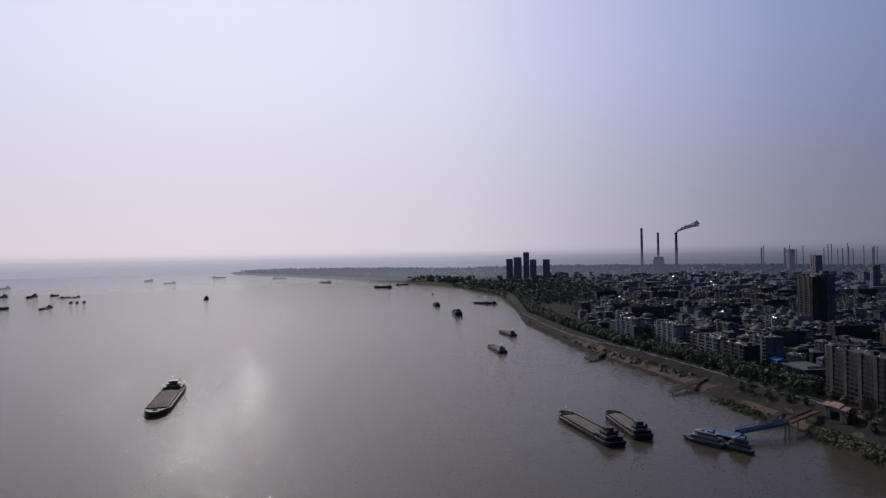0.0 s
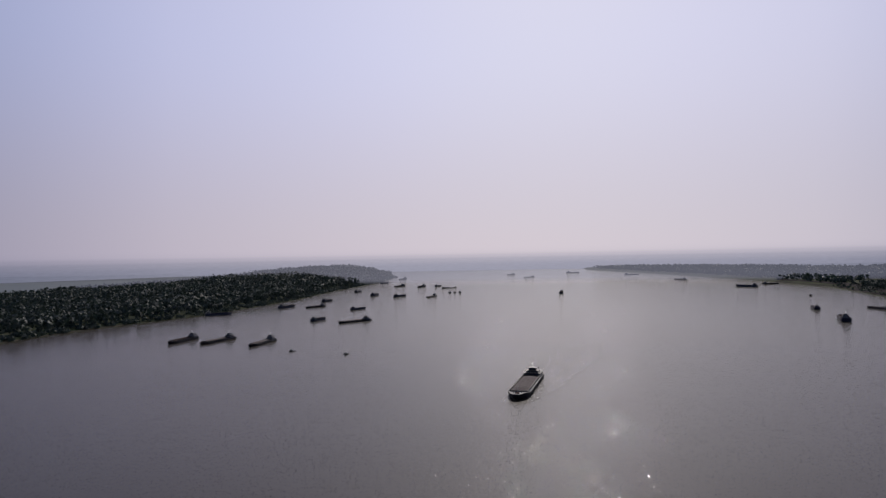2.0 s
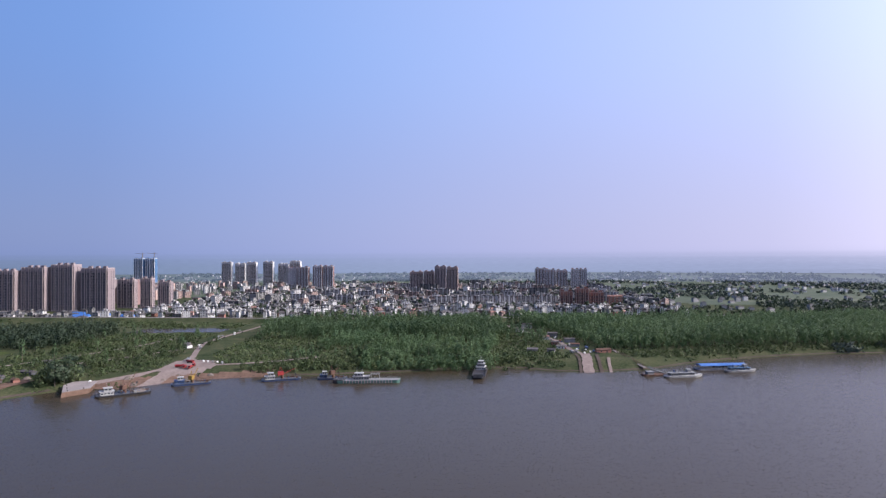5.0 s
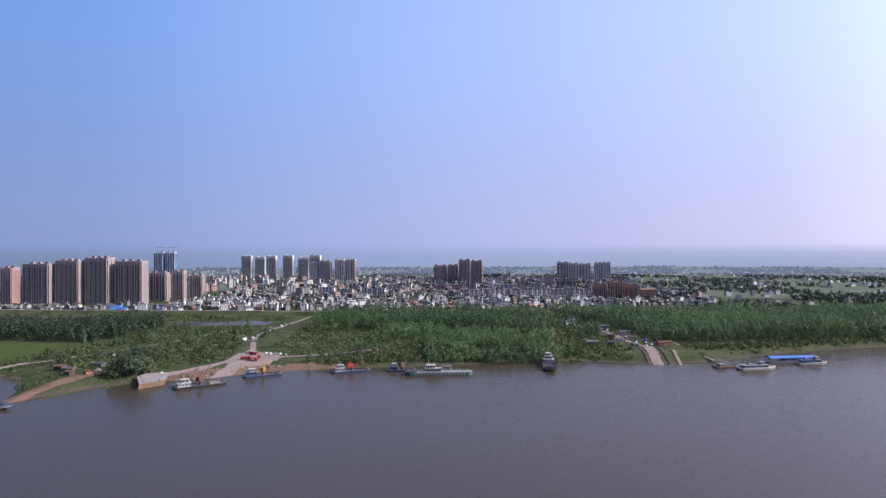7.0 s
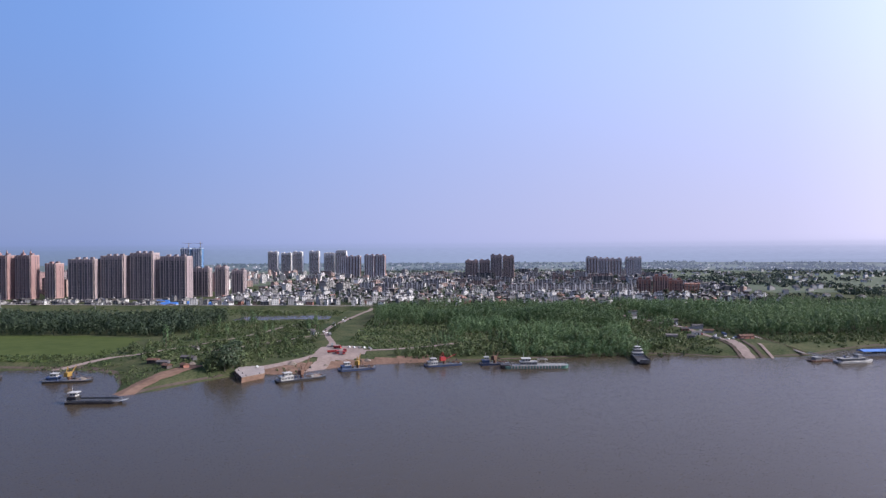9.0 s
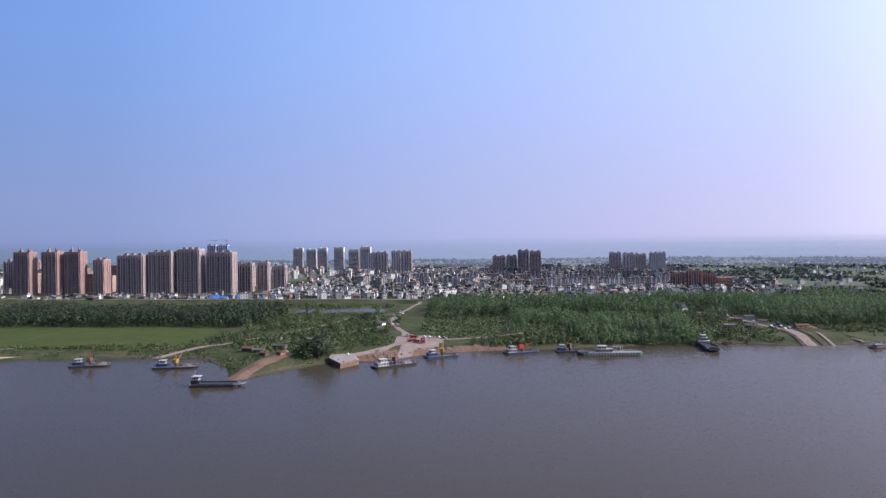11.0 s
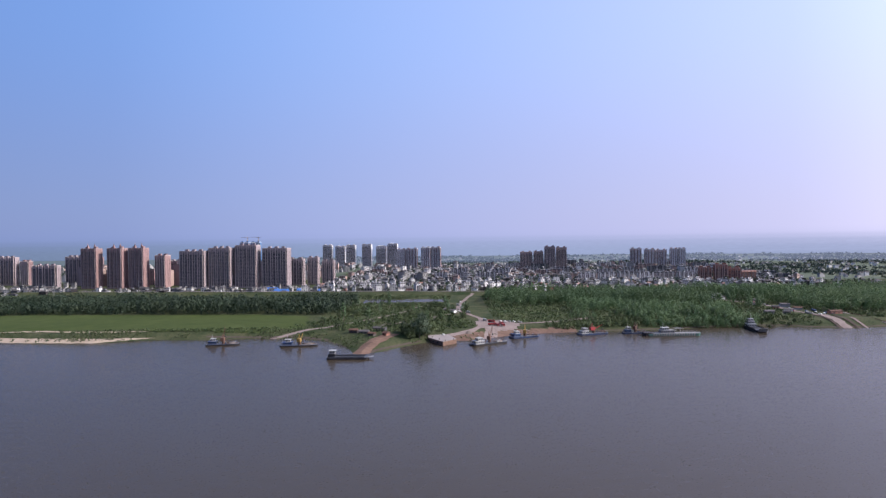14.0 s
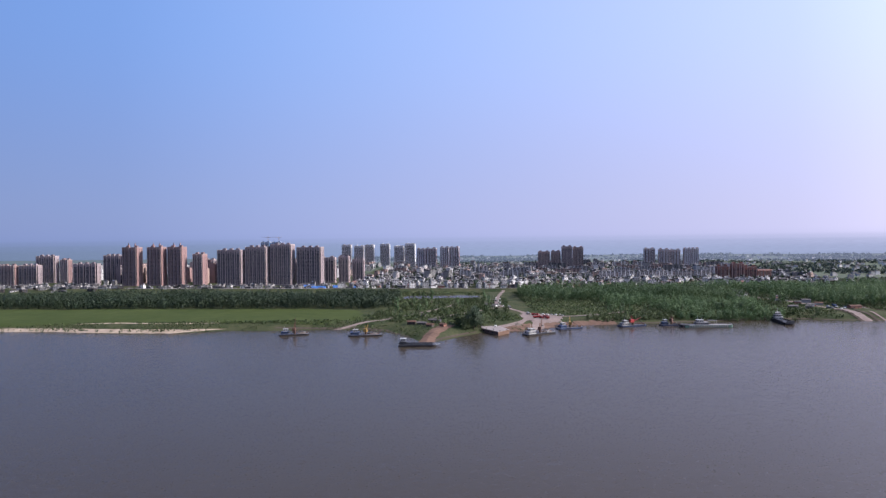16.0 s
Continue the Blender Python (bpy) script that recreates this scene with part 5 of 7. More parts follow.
def infill(name, ring, spacing, seed, share, tall, mats, label, turn=83.5, heaters=0.0, gap=7.0):
    """Crowded small houses filling the streets between the counted ones: walls with window rows, roofs, roof sheds."""
    rng = np.random.default_rng(seed)
    x, y = scatter(rng, ring, spacing)
    keep = rng.random(len(x)) < share
    near = np.array([(a, b, c) for a, b, c in taken])
    walls, roofs, panes, metal = [Shape() for _ in mats], Shape(), Shape(), Shape()
    for px, py in zip(x[keep], y[keep]):
        if (np.hypot(near[:, 0] - px, near[:, 1] - py) < near[:, 2] * 0.62 + gap).any():
            continue
        floors = int(rng.choice(tall))
        w, d = (rng.uniform(7, 17), rng.uniform(7, 11)) if floors < 10 else (rng.uniform(20, 28), 13.0)
        h, z = 3.0 * floors, float(ground_z(px, py))
        a = radians(turn + (rng.choice((0, 0, 0, 90)) + rng.uniform(-6, 6) if heaters or floors > 9 or rng.random() < 0.4 else rng.uniform(-10, 62)))
        c, s = math.cos(a), math.sin(a)
        body = walls[int(rng.integers(len(mats)))]
        body.box(px, py, z - 0.5, w, d, h + 0.5, 1.0, a)
        if rng.random() < 0.4:
            roofs.box(px, py, z + h, w + 0.9, d + 0.9, 2.0, 0.3, a)
        else:
            roofs.box(px, py, z + h, w + 0.4, d + 0.4, 0.4, 1.0, a)
            ox, oy = rng.uniform(-0.3, 0.3) * w, rng.uniform(-0.2, 0.3) * d
            (body if heaters else walls[0]).box(px + c * ox - s * oy, py + s * ox + c * oy, z + h + 0.4, 3.0, 3.4, 2.3, 1.0, a)
        for f in range(floors):
            n = max(2, int(w / 4.5))
            for i in range(n):
                ox = -w / 2 + w * (i + 0.5) / n
                mx, my, e, zb = px + c * ox + s * (d / 2 + 0.08), py + s * ox - c * (d / 2 + 0.08), w / n * 0.25, z + 3 * f + 0.9
                panes.add([(mx - c * e, my - s * e, zb), (mx + c * e, my + s * e, zb), (mx + c * e, my + s * e, zb + 1.5), (mx - c * e, my - s * e, zb + 1.5)], [(0, 1, 2, 3)])
        if rng.random() < heaters:
            for k in range(int(rng.integers(4, 9))):
                ox, oy, e = rng.uniform(-0.4, 0.4) * w, rng.uniform(-0.4, 0.4) * d, rng.uniform(0.11, 0.24)
                qx, qy, b = px + c * ox - s * oy, py + s * ox + c * oy, rng.uniform(0.2, 1.6)
                u, v = Vector((math.cos(b) * e, math.sin(b) * e, 0)), Vector((-math.sin(b) * 0.7, math.cos(b) * 0.7, rng.uniform(-1.0, -0.2))) * 0.36
                m = Vector((qx, qy, z + h + 1.6))
                metal.add([m - u - v, m + u - v, m + u + v, m - u + v], [(0, 1, 2, 3)])
    for body, mat in zip(walls, mats):
        structure(name, body, mat, label, "houses", "stuff")
    structure(name + "_roofs", roofs, DIM_ROOF if heaters else ROOF_GREY, "grey roofs of " + label, "roofs", "stuff")
    structure(name + "_windows", panes, GLASS, "dark windows of " + label, "windows", "stuff")
    if heaters:
        structure(name + "_heaters", metal, SHINY, "bright solar heaters on " + label, "solar heaters", "stuff")


infill("town_houses", [(-1310, -560), (-1310, 500), (-2240, 520), (-2240, -560)], 19, 61, 0.6, (1, 2, 2, 3, 3, 4), (WALL_WHITE, WALL_WHITE, WALL_GREY, WALL_PINK, DIM_BROWN, DIM_WALL), "crowded small houses of the western town")
infill("levee_houses", [(-1085, -560), (-1085, 440), (-1310, 460), (-1310, -560)], 15, 62, 0.45, (1, 2, 2, 3), (WALL_WHITE, WALL_GREY, DIM_BROWN), "crowded low houses behind the levee", gap=5.0)
infill("estate_shops", [(-1110, -1420), (-1085, -600), (-1205, -600), (-1215, -1110), (-1310, -1150), (-1310, -1420)], 17, 63, 0.42, (1, 1, 2, 2), (WALL_GREY, WALL_WHITE, DIM_WALL, DIM_BROWN), "low shops and sheds before the estate towers", gap=5.0)
infill("back_streets", [(-1480, -1700), (-1450, -1000), (-1500, -640), (-2240, -600), (-2240, -1700)], 34, 64, 0.6, (3, 5, 6, 6, 8), (WALL_WHITE, WALL_PINK, WALL_GREY), "mid-height blocks behind the estate")
infill("estate_flats", [(-1345, -1160), (-1345, -660), (-1480, -660), (-1480, -1160)], 33, 65, 0.75, (12, 14, 16, 18), (TOWER_TAN, TOWER_BROWN, WALL_PINK), "mid-height flats behind the estate towers", 87.0, 0.0, 4.0)

# ---------------------------------------------------------------- boats


def hull_outline(length, width, bow=0.16, stern=0.06, blunt=0.35):
    """A deck outline, counter-clockwise from the stern, bow towards +x."""
    a, b = length / 2, width / 2
    xb, xs = a - bow * length, -a + stern * length
    right = [(-a, -b * 0.82), (xs, -b), (xb, -b), (xb + 0.45 * bow * length, -b * (0.72 + 0.28 * blunt)), (xb + 0.8 * bow * length, -b * (0.35 + 0.45 * blunt)), (a, -b * blunt * 0.7)]
    return right + [(x, -y) for x, y in reversed(right)]


def inset(outline, k, dx=0.0):
    return [(x * k + dx, y * k) for x, y in outline]


def rails(outline, z, posts, height=1.0):
    """Posts and a top bar along an outline."""
    sh = Shape()
    n = len(outline)
    for i in range(n):
        a, b = outline[i], outline[(i + 1) % n]
        sh.rod((*a, z + height), (*b, z + height), 0.07, sides=4)
        run = math.dist(a, b)
        for k in range(max(1, int(run / posts))):
            t = k / max(1, int(run / posts))
            p = (a[0] + (b[0] - a[0]) * t, a[1] + (b[1] - a[1]) * t)
            sh.rod((*p, z), (*p, z + height), 0.06, sides=4)
    return sh


def windows_round(ob, x, y, z, sx, sy, h, n, m):
    """Separate dark panes round a deckhouse storey."""
    for side in (-1, 1):
        for i in range(n):
            part("window", Shape().box(x - sx / 2 + sx * (i + 0.5) / n, y + side * (sy / 2 + 0.03), z, sx / n * 0.62, 0.12, h), GLASS, ob)
        for i in range(m):
            part("window", Shape().box(x + side * (sx / 2 + 0.03), y - sy / 2 + sy * (i + 0.5) / m, z, 0.12, sy / m * 0.66, h), GLASS, ob)


def cargo_barge(length, width, free, loaded, hull_mat, house_mat, label, rich=False, seed=0):
    """A self-propelled river barge: bow to +x, long open hold, deckhouse aft. Waterline at z = 0."""
    rng = random.Random(seed)
    ob = thing("cargo_barge", Matrix(), label, "barge")
    deck = hull_outline(length, width)
    sheer = [free + (0.9 if x > length * 0.36 else 0.35 if x < -length * 0.44 else 0) for x, _ in deck]
    hull = Shape().prism(inset(deck, 0.93, -0.01 * length), -1.4, sheer, deck)
    part("hull", hull, hull_mat, ob)
    rim = Shape()
    n = len(deck)
    inner = inset(deck, 0.965)
    for i in range(n):
        j = (i + 1) % n
        rim.prism([deck[i], deck[j], inner[j], inner[i]], [sheer[i], sheer[j], sheer[j], sheer[i]], [sheer[i] + 0.8, sheer[j] + 0.8, sheer[j] + 0.8, sheer[i] + 0.8])
    part("bulwark", rim, hull_mat, ob)
    part("deck", Shape().prism(inner, [s - 0.05 for s in sheer], [s + 0.06 for s in sheer]), RUST if not loaded else GREY_PAINT, ob)
    hx0, hx1, hw = -length * 0.27, length * 0.37, width * 0.40
    for name, x, y, sx, sy in (("coaming", (hx0 + hx1) / 2, -hw, hx1 - hx0, 0.35), ("coaming", (hx0 + hx1) / 2, hw, hx1 - hx0, 0.35), ("coaming", hx0, 0, 0.35, 2 * hw), ("coaming", hx1, 0, 0.35, 2 * hw)):
        part(name, Shape().box(x, y, free, sx, sy, 1.9), hull_mat, ob)
    if loaded:
        # levelled sand, crowned along the middle and sloping to the ends
        sand, k = Shape(), 14
        for i in range(k + 1):
            x = hx0 + 0.3 + (hx1 - hx0 - 0.6) * i / k
            end = min(1, min(i, k - i) / 1.6)
            for y, z in ((-hw + 0.2, 1.0), (-hw * 0.55, 1.9), (0, 2.4), (hw * 0.55, 1.9), (hw - 0.2, 1.0)):
                sand.v.append((x, y, free + 0.2 + z * (0.35 + 0.65 * end) + rng.uniform(-0.12, 0.12)))
        sand.f = [(i * 5 + j, (i + 1) * 5 + j, (i + 1) * 5 + j + 1, i * 5 + j + 1) for i in range(k) for j in range(4)]
        part("sand_cargo", sand, CARGO, ob, "heaped grey-brown sand cargo")
    else:
        hold = Shape().box((hx0 + hx1) / 2, 0, free - 0.6, hx1 - hx0, 2 * hw, 0.2)
        for i in range(1, 5):
            hold.box(hx0 + (hx1 - hx0) * i / 5, 0, free + 1.3, 0.5, 2 * hw, 0.5)
        part("hold_floor", hold, RUST, ob)
    # deckhouse aft
    ax = -length * 0.375
    w1, d1 = length * 0.15, width * 0.80
    z1, z2, z3 = free + 0.3, free + 2.85, free + 4.95
    deckhouse = part("deckhouse", Shape().box(ax, 0, z1, w1, d1, 2.4).box(ax, 0, z1 + 2.4, w1 + 1.2, d1 + 1.0, 0.15), house_mat, ob)
    upper_cabin = part("upper_cabin", Shape().box(ax + 0.6, 0, z2, w1 * 0.7, d1 * 0.7, 1.95).box(ax + 0.6, 0, z2 + 1.95, w1 * 0.7 + 1.2, d1 * 0.7 + 1.6, 0.15), house_mat, ob)
    wheelhouse = part("wheelhouse", Shape().box(ax + 1.2, 0, z3, w1 * 0.4, d1 * 0.42, 1.9).box(ax + 1.2, 0, z3 + 1.9, w1 * 0.4 + 1.0, d1 * 0.42 + 1.0, 0.15), house_mat, ob)
    storeys = ((deckhouse, ax, z1 + 0.9, w1, d1, 4, 5), (upper_cabin, ax + 0.6, z2 + 0.7, w1 * 0.7, d1 * 0.7, 3, 4), (wheelhouse, ax + 1.2, z3 + 0.7, w1 * 0.4, d1 * 0.42, 2, 4))
    panes = Shape()
    for cabin, wx, wz, sx, sy, nx, ny in storeys:
        if rich:
            windows_round(cabin, wx, 0, wz, sx, sy, 1.0, nx, ny)
            continue
        for side in (-1, 1):
            for i in range(nx):
                panes.box(wx - sx / 2 + sx * (i + 0.5) / nx, side * (sy / 2 + 0.03), wz, sx / nx * 0.62, 0.12, 1.0)
            for i in range(ny):
                panes.box(wx + side * (sx / 2 + 0.03), -sy / 2 + sy * (i + 0.5) / ny, wz, 0.12, sy / ny * 0.66, 1.0)
    if not rich:
        part("windows", panes, GLASS, ob)
    part("mast", Shape().rod((ax + 1.2, 0, free + 6.9), (ax + 1.2, 0, free + 12.0), 0.16, 0.06).rod((ax + 1.2, -1.8, free + 10.2), (ax + 1.2, 1.8, free + 10.2), 0.07), WHITE_PAINT, ob)
    for s in (-1, 1):
        part("funnel", Shape().rod((ax - w1 * 0.3, s * d1 * 0.28, free + 2.8), (ax - w1 * 0.38, s * d1 * 0.28, free + 6.6), 0.55, 0.45, 8), hull_mat, ob)
        part("bollard", Shape().rod((length * 0.42, s * width * 0.18, free + 0.8), (length * 0.42, s * width * 0.18, free + 1.9), 0.28, sides=8), RUBBER, ob)
    part("anchor_winch", Shape().box(length * 0.435, 0, free + 0.9, 1.8, 2.6, 0.9).rod((length * 0.435, -1.7, free + 1.5), (length * 0.435, 1.7, free + 1.5), 0.55, sides=8), RUST, ob)
    part("foremast", Shape().rod((length * 0.40, 0, free + 0.8), (length * 0.40, 0, free + 6.5), 0.14, 0.07), WHITE_PAINT, ob)
    if rich:
        for i in range(9):
            for s in (-1, 1):
                x = -length * 0.3 + length * 0.075 * i
                part("tyre_fender", Shape().rod((x, s * (width / 2 + 0.02), 1.1), (x, s * (width / 2 + 0.3), 1.1), 0.62, sides=8), RUBBER, ob)
        part("life_raft", Shape().rod((ax - 2, -d1 * 0.36, free + 5.4), (ax - 2, -d1 * 0.16, free + 5.4), 0.5, sides=8), WHITE_PAINT, ob)
        part("railing", rails(inset(hull_outline(w1 + 1.0, d1 + 0.8, 0.05, 0.02, 1.0), 1.0, ax), free + 2.85, 2.0), WHITE_PAINT, ob)
    return ob


def set_boat(ob, x, y, heading, group="", k=1.0, copy=False):
    """Puts a boat on the water; heading: degrees from +x of its bow."""
    m = pose(x, y, 0, 0, 0, heading) @ Matrix.Diagonal((k, k, k, 1))
    if copy:
        ob = copy_thing(ob, m)
    else:
        ob.matrix_basis = m
    if group:
        ob["group"] = group
    return ob


# the laden barge under way in mid-river, and its wake
MAIN = cargo_barge(102, 18, 2.6, True, STEEL_DARK, STEEL_DARK, "dark sand-laden barge under way in mid-river", True, 1)
set_boat(MAIN, 20.5, 535, -101.5)
wake = Shape()
for i in range(31):
    t = i / 30
    cx, cy = 21 + 78 * t + 22 * t * t, 478 + 330 * t
    half = (9 + 21 * t) * min(1, 0.25 + 5 * t, 3.2 * (1.02 - t)) * (1 + 0.15 * math.sin(i * 2.3))
    for j in range(5):
        wake.v.append((cx + half * (j / 2 - 1), cy - half * (j / 2 - 1) * 0.22, 0.05))
wake.f = [(i * 5 + j, i * 5 + j + 1, (i + 1) * 5 + j + 1, (i + 1) * 5 + j) for i in range(30) for j in range(4)]
k = len(wake.v)
for i in range(13):
    t = i / 12
    half = 1.0 + 4.5 * math.sin(math.pi * min(1, 0.1 + t)) * (1 + 0.2 * math.sin(i * 1.9))
    for j in range(3):
        wake.v.append((1 + 22 * t - 2 * t * t + half * (j - 1), 474 + 98 * t - half * (j - 1) * 0.22, 0.05))
wake.f += [(k + i * 3 + j, k + i * 3 + j + 1, k + (i + 1) * 3 + j + 1, k + (i + 1) * 3 + j) for i in range(12) for j in range(2)]
structure("wake", wake, WAKE, "choppy glittering wake behind the laden barge", "wake", "stuff")

# two barges passing down the east side
set_boat(cargo_barge(74, 13.5, 1.6, True, STEEL_DARK, STEEL_DARK, "long dark barge with an open sand hold", True, 2), 251, 316, 78.5)
set_boat(cargo_barge(58, 13, 2.0, True, STEEL_DARK, STEEL_DARK, "shorter dark barge beside a longer one", True, 3), 276, 309, 69)

# barges waiting at anchor off the west shore, all lying with the stream
ANCHORED = [cargo_barge(66, 13, 2.4, False, STEEL_DARK, GREY_PAINT, "empty dark barge anchored off the wooded shore", False, 4),
            cargo_barge(66, 13, 1.4, True, STEEL_DARK, GREY_PAINT, "laden dark barge anchored off the wooded shore", False, 5),
            cargo_barge(60, 14, 4.2, False, HULL_GREY, GREY_PAINT, "empty high-sided slate-grey barge at anchor", False, 6)]
GROUP = "barges at anchor"
MOORED = [(-434, 834, 84, 0.95, 0), (-383, 831, 76, 1.02, 1), (-312, 808, 84, 0.98, 1), (-562, 1225, 30, 0.85, 2), (-480, 1396, 68, 1.0, 2), (-415, 1399, 58, 0.9, 0), (-438, 1582, 79, 1.0, 2),
          (-322, 1104, 74, 0.85, 2), (-300, 1326, 59, 0.85, 2), (-250, 1073, 50, 1.0, 1), (-449, 1986, 84, 1.0, 2), (-358, 1796, 84, 1.1, 2), (-372, 2330, 70, 1.15, 0), (-276, 1742, 65, 1.05, 2)]
DISTANT = [(-470, 3050, 78, 1.4, 0), (-482, 2628, 73, 1.2, 2), (-282, 2271, 80, 1.2, 0), (-186, 1712, 76, 0.95, 1), (-224, 2303, 70, 0.9, 2), (-184, 2167, 50, 0.7, 2), (-160, 2175, 60, 0.6, 0),
           (-150, 1894, 100, 0.6, 2), (-135, 1890, 95, 0.6, 2), (-120, 1896, 98, 0.6, 2), (-560, 3350, 75, 1.0, 0), (60, 3500, 60, 1.2, 0), (140, 3100, 40, 1.0, 1)]
seen_first = set()
for x, y, a, k, i in MOORED + DISTANT:
    set_boat(ANCHORED[i], x, y, a + 180 if i != 2 else a, GROUP, k, i in seen_first)
    seen_first.add(i)
UNDERWAY = "barges under way"
for x, y, a, k, i in ((170, 1795, -98, 1.0, 2), (750, 2011, 130, 1.3, 2), (710, 2584, 110, 1.2, 0), (883, 2159, 15, 0.95, 0), (584, 1238, 73, 0.95, 2), (530, 1035, 69, 1.25, 2),
                      (686, 1221, 101, 0.85, 0), (702, 1212, 98, 0.8, 2), (456, 742, 79, 0.82, 1), (371, 627, 76, 0.82, 1), (420, 3700, 30, 1.4, 0), (660, 3250, 20, 1.3, 0), (745, 1600, 60, 0.45, 0)):
    set_boat(ANCHORED[i], x, y, a, UNDERWAY, k, True)


def sampan(x, y, heading):
    ob = thing("small_boat", pose(x, y, 0, 0, 0, heading), "small dark open fishing boat on the river", "boat", "small fishing boats")
    deck = hull_outline(9, 2.6, 0.25, 0.1, 0.3)
    part("hull", Shape().prism(inset(deck, 0.85), -0.4, [0.9 if x_ > 3 else 0.6 for x_, _ in deck], deck), STEEL_DARK, ob)
    cabin = part("cabin", Shape().box(-1.6, 0, 0.5, 2.8, 1.9, 1.7).box(-1.6, 0, 2.2, 3.2, 2.2, 0.12), GREY_PAINT, ob)
    part("mast", Shape().rod((0.5, 0, 0.6), (0.5, 0, 4.0), 0.07), RUST, ob)


sampan(-248, 738, 20)
sampan(-176, 713, 60)
sampan(-640, 640, 80)


def crane(ob, x, y, z, reach, lift, turn, mat, house_mat):
    """A slewing grab crane: pedestal, cab, boom, back stay and hanging grab."""
    c, s = math.cos(radians(turn)), math.sin(radians(turn))
    part("crane_pedestal", Shape().rod((x, y, z), (x, y, z + 3.0), 1.4, 1.2, 8), RUST, ob)
    part("crane_cab", Shape().box(x - 1.5 * c, y - 1.5 * s, z + 3.0, 5.0, 3.4, 3.4, 0.92, radians(turn)), house_mat, ob)
    tip = (x + reach * c, y + reach * s, z + lift)
    px, py = -s * 0.7, c * 0.7
    boom = Shape()
    for k in (-1, 1):
        boom.rod((x + 1.5 * c + k * px, y + 1.5 * s + k * py, z + 4.2), tip, 0.28, 0.16, 4)
    for i in range(1, 7):
        t = i / 7
        a = Vector((x + 1.5 * c, y + 1.5 * s, z + 4.2)).lerp(Vector(tip), t)
        boom.rod(a + Vector((px, py, 0)) * (1 - t), a - Vector((px, py, 0)) * (1 - t), 0.1, sides=4)
    part("crane_boom", boom, mat, ob)
    mast_top = (x - 1.5 * c, y - 1.5 * s, z + 10.5)
    part("crane_mast", Shape().rod((x, y, z + 6.2), mast_top, 0.3, 0.2, 4).rod((x - 3.2 * c, y - 3.2 * s, z + 6.2), mast_top, 0.25, 0.2, 4), mat, ob)
    part("crane_stay", Shape().rod(mast_top, tip, 0.07, sides=4), STEEL_DARK, ob)
    part("crane_grab", Shape().rod(tip, (tip[0], tip[1], z + lift * 0.45), 0.06, sides=4).box(tip[0], tip[1], z + lift * 0.45 - 1.6, 1.8, 1.4, 1.7, 0.5), STEEL_DARK, ob)


def crane_barge(x, y, heading, length, width, hull_mat, house_mat, crane_mat, label, lift=13.0, reach=14.0, slew=60, heap=True):
    ob = thing("crane_barge", pose(x, y, 0, 0, 0, heading), label, "work boat", "work boats at the west bank")
    deck = hull_outline(length, width, 0.10, 0.05, 0.7)
    part("hull", Shape().prism(inset(deck, 0.95), -1.0, 1.3, deck), hull_mat, ob)
    part("rubbing_strake", Shape().prism(inset(deck, 1.012), 0.85, 1.1), RUBBER, ob)
    part("deck", Shape().prism(inset(deck, 0.97), 1.28, 1.38), HULL_GREY, ob)
    hx = -length * 0.30
    deckhouse = part("deckhouse", Shape().box(hx, 0, 1.38, length * 0.24, width * 0.62, 2.8).box(hx, 0, 4.18, length * 0.27, width * 0.74, 0.2), house_mat, ob)
    wheelhouse = part("wheelhouse", Shape().box(hx + 0.8, 0, 4.38, length * 0.14, width * 0.5, 2.4).box(hx + 0.8, 0, 6.78, length * 0.17, width * 0.58, 0.18), DULL_WHITE, ob)
    windows_round(deckhouse, hx, 0, 2.4, length * 0.24, width * 0.62, 0.9, 4, 3)
    windows_round(wheelhouse, hx + 0.8, 0, 5.3, length * 0.14, width * 0.5, 1.0, 2, 3)
    part("mast", Shape().rod((hx, 0, 6.9), (hx, 0, 11.0), 0.12, 0.05), DULL_WHITE, ob)
    crane(ob, length * 0.02, 0, 1.38, reach, lift, slew, crane_mat, crane_mat)
    if heap:
        part("gravel_heap", Shape().mound(length * 0.27, 0, 1.36, length * 0.3, width * 0.75, 1.8, int(x)), CARGO, ob)
    part("conveyor", Shape().box(length * 0.30, width * 0.28, 1.5, length * 0.36, 0.9, 0.5).rod((length * 0.16, width * 0.28, 1.4), (length * 0.16, width * 0.28, 3.2), 0.12).rod((length * 0.42, width * 0.28, 1.4), (length * 0.42, width * 0.28, 3.2), 0.12), RUST, ob)
    part("railing", rails(inset(deck, 0.96), 1.38, 3.0), GREY_PAINT, ob)
    rng = random.Random(int(x * 7 + y))
    for i in range(9):
        cx, cy = rng.uniform(-0.12, 0.44) * length, rng.choice((-1, 1)) * rng.uniform(0.15, 0.36) * width
        if i % 2:
            part("crate", Shape().box(cx, cy, 1.38, rng.uniform(1, 2.6), rng.uniform(0.9, 1.8), rng.uniform(0.7, 1.8)), rng.choice((RUST, STEEL_DARK, GREY_PAINT)), ob)
        else:
            part("oil_drum", Shape().rod((cx, cy, 1.38), (cx, cy, 2.5), 0.45, sides=8), rng.choice((RUST, STEEL_BLUE)), ob)
    part("gantry", Shape().rod((length * 0.12, -width * 0.3, 1.38), (length * 0.12, -width * 0.3, 6.5), 0.16, sides=4).rod((length * 0.12, width * 0.3, 1.38), (length * 0.12, width * 0.3, 6.5), 0.16, sides=4)
         .rod((length * 0.12, -width * 0.3, 6.4), (length * 0.12, width * 0.3, 6.4), 0.16, sides=4).rod((length * 0.12, 0, 6.4), (length * 0.38, 0, 3.0), 0.12, sides=4), RUST, ob)
    return ob


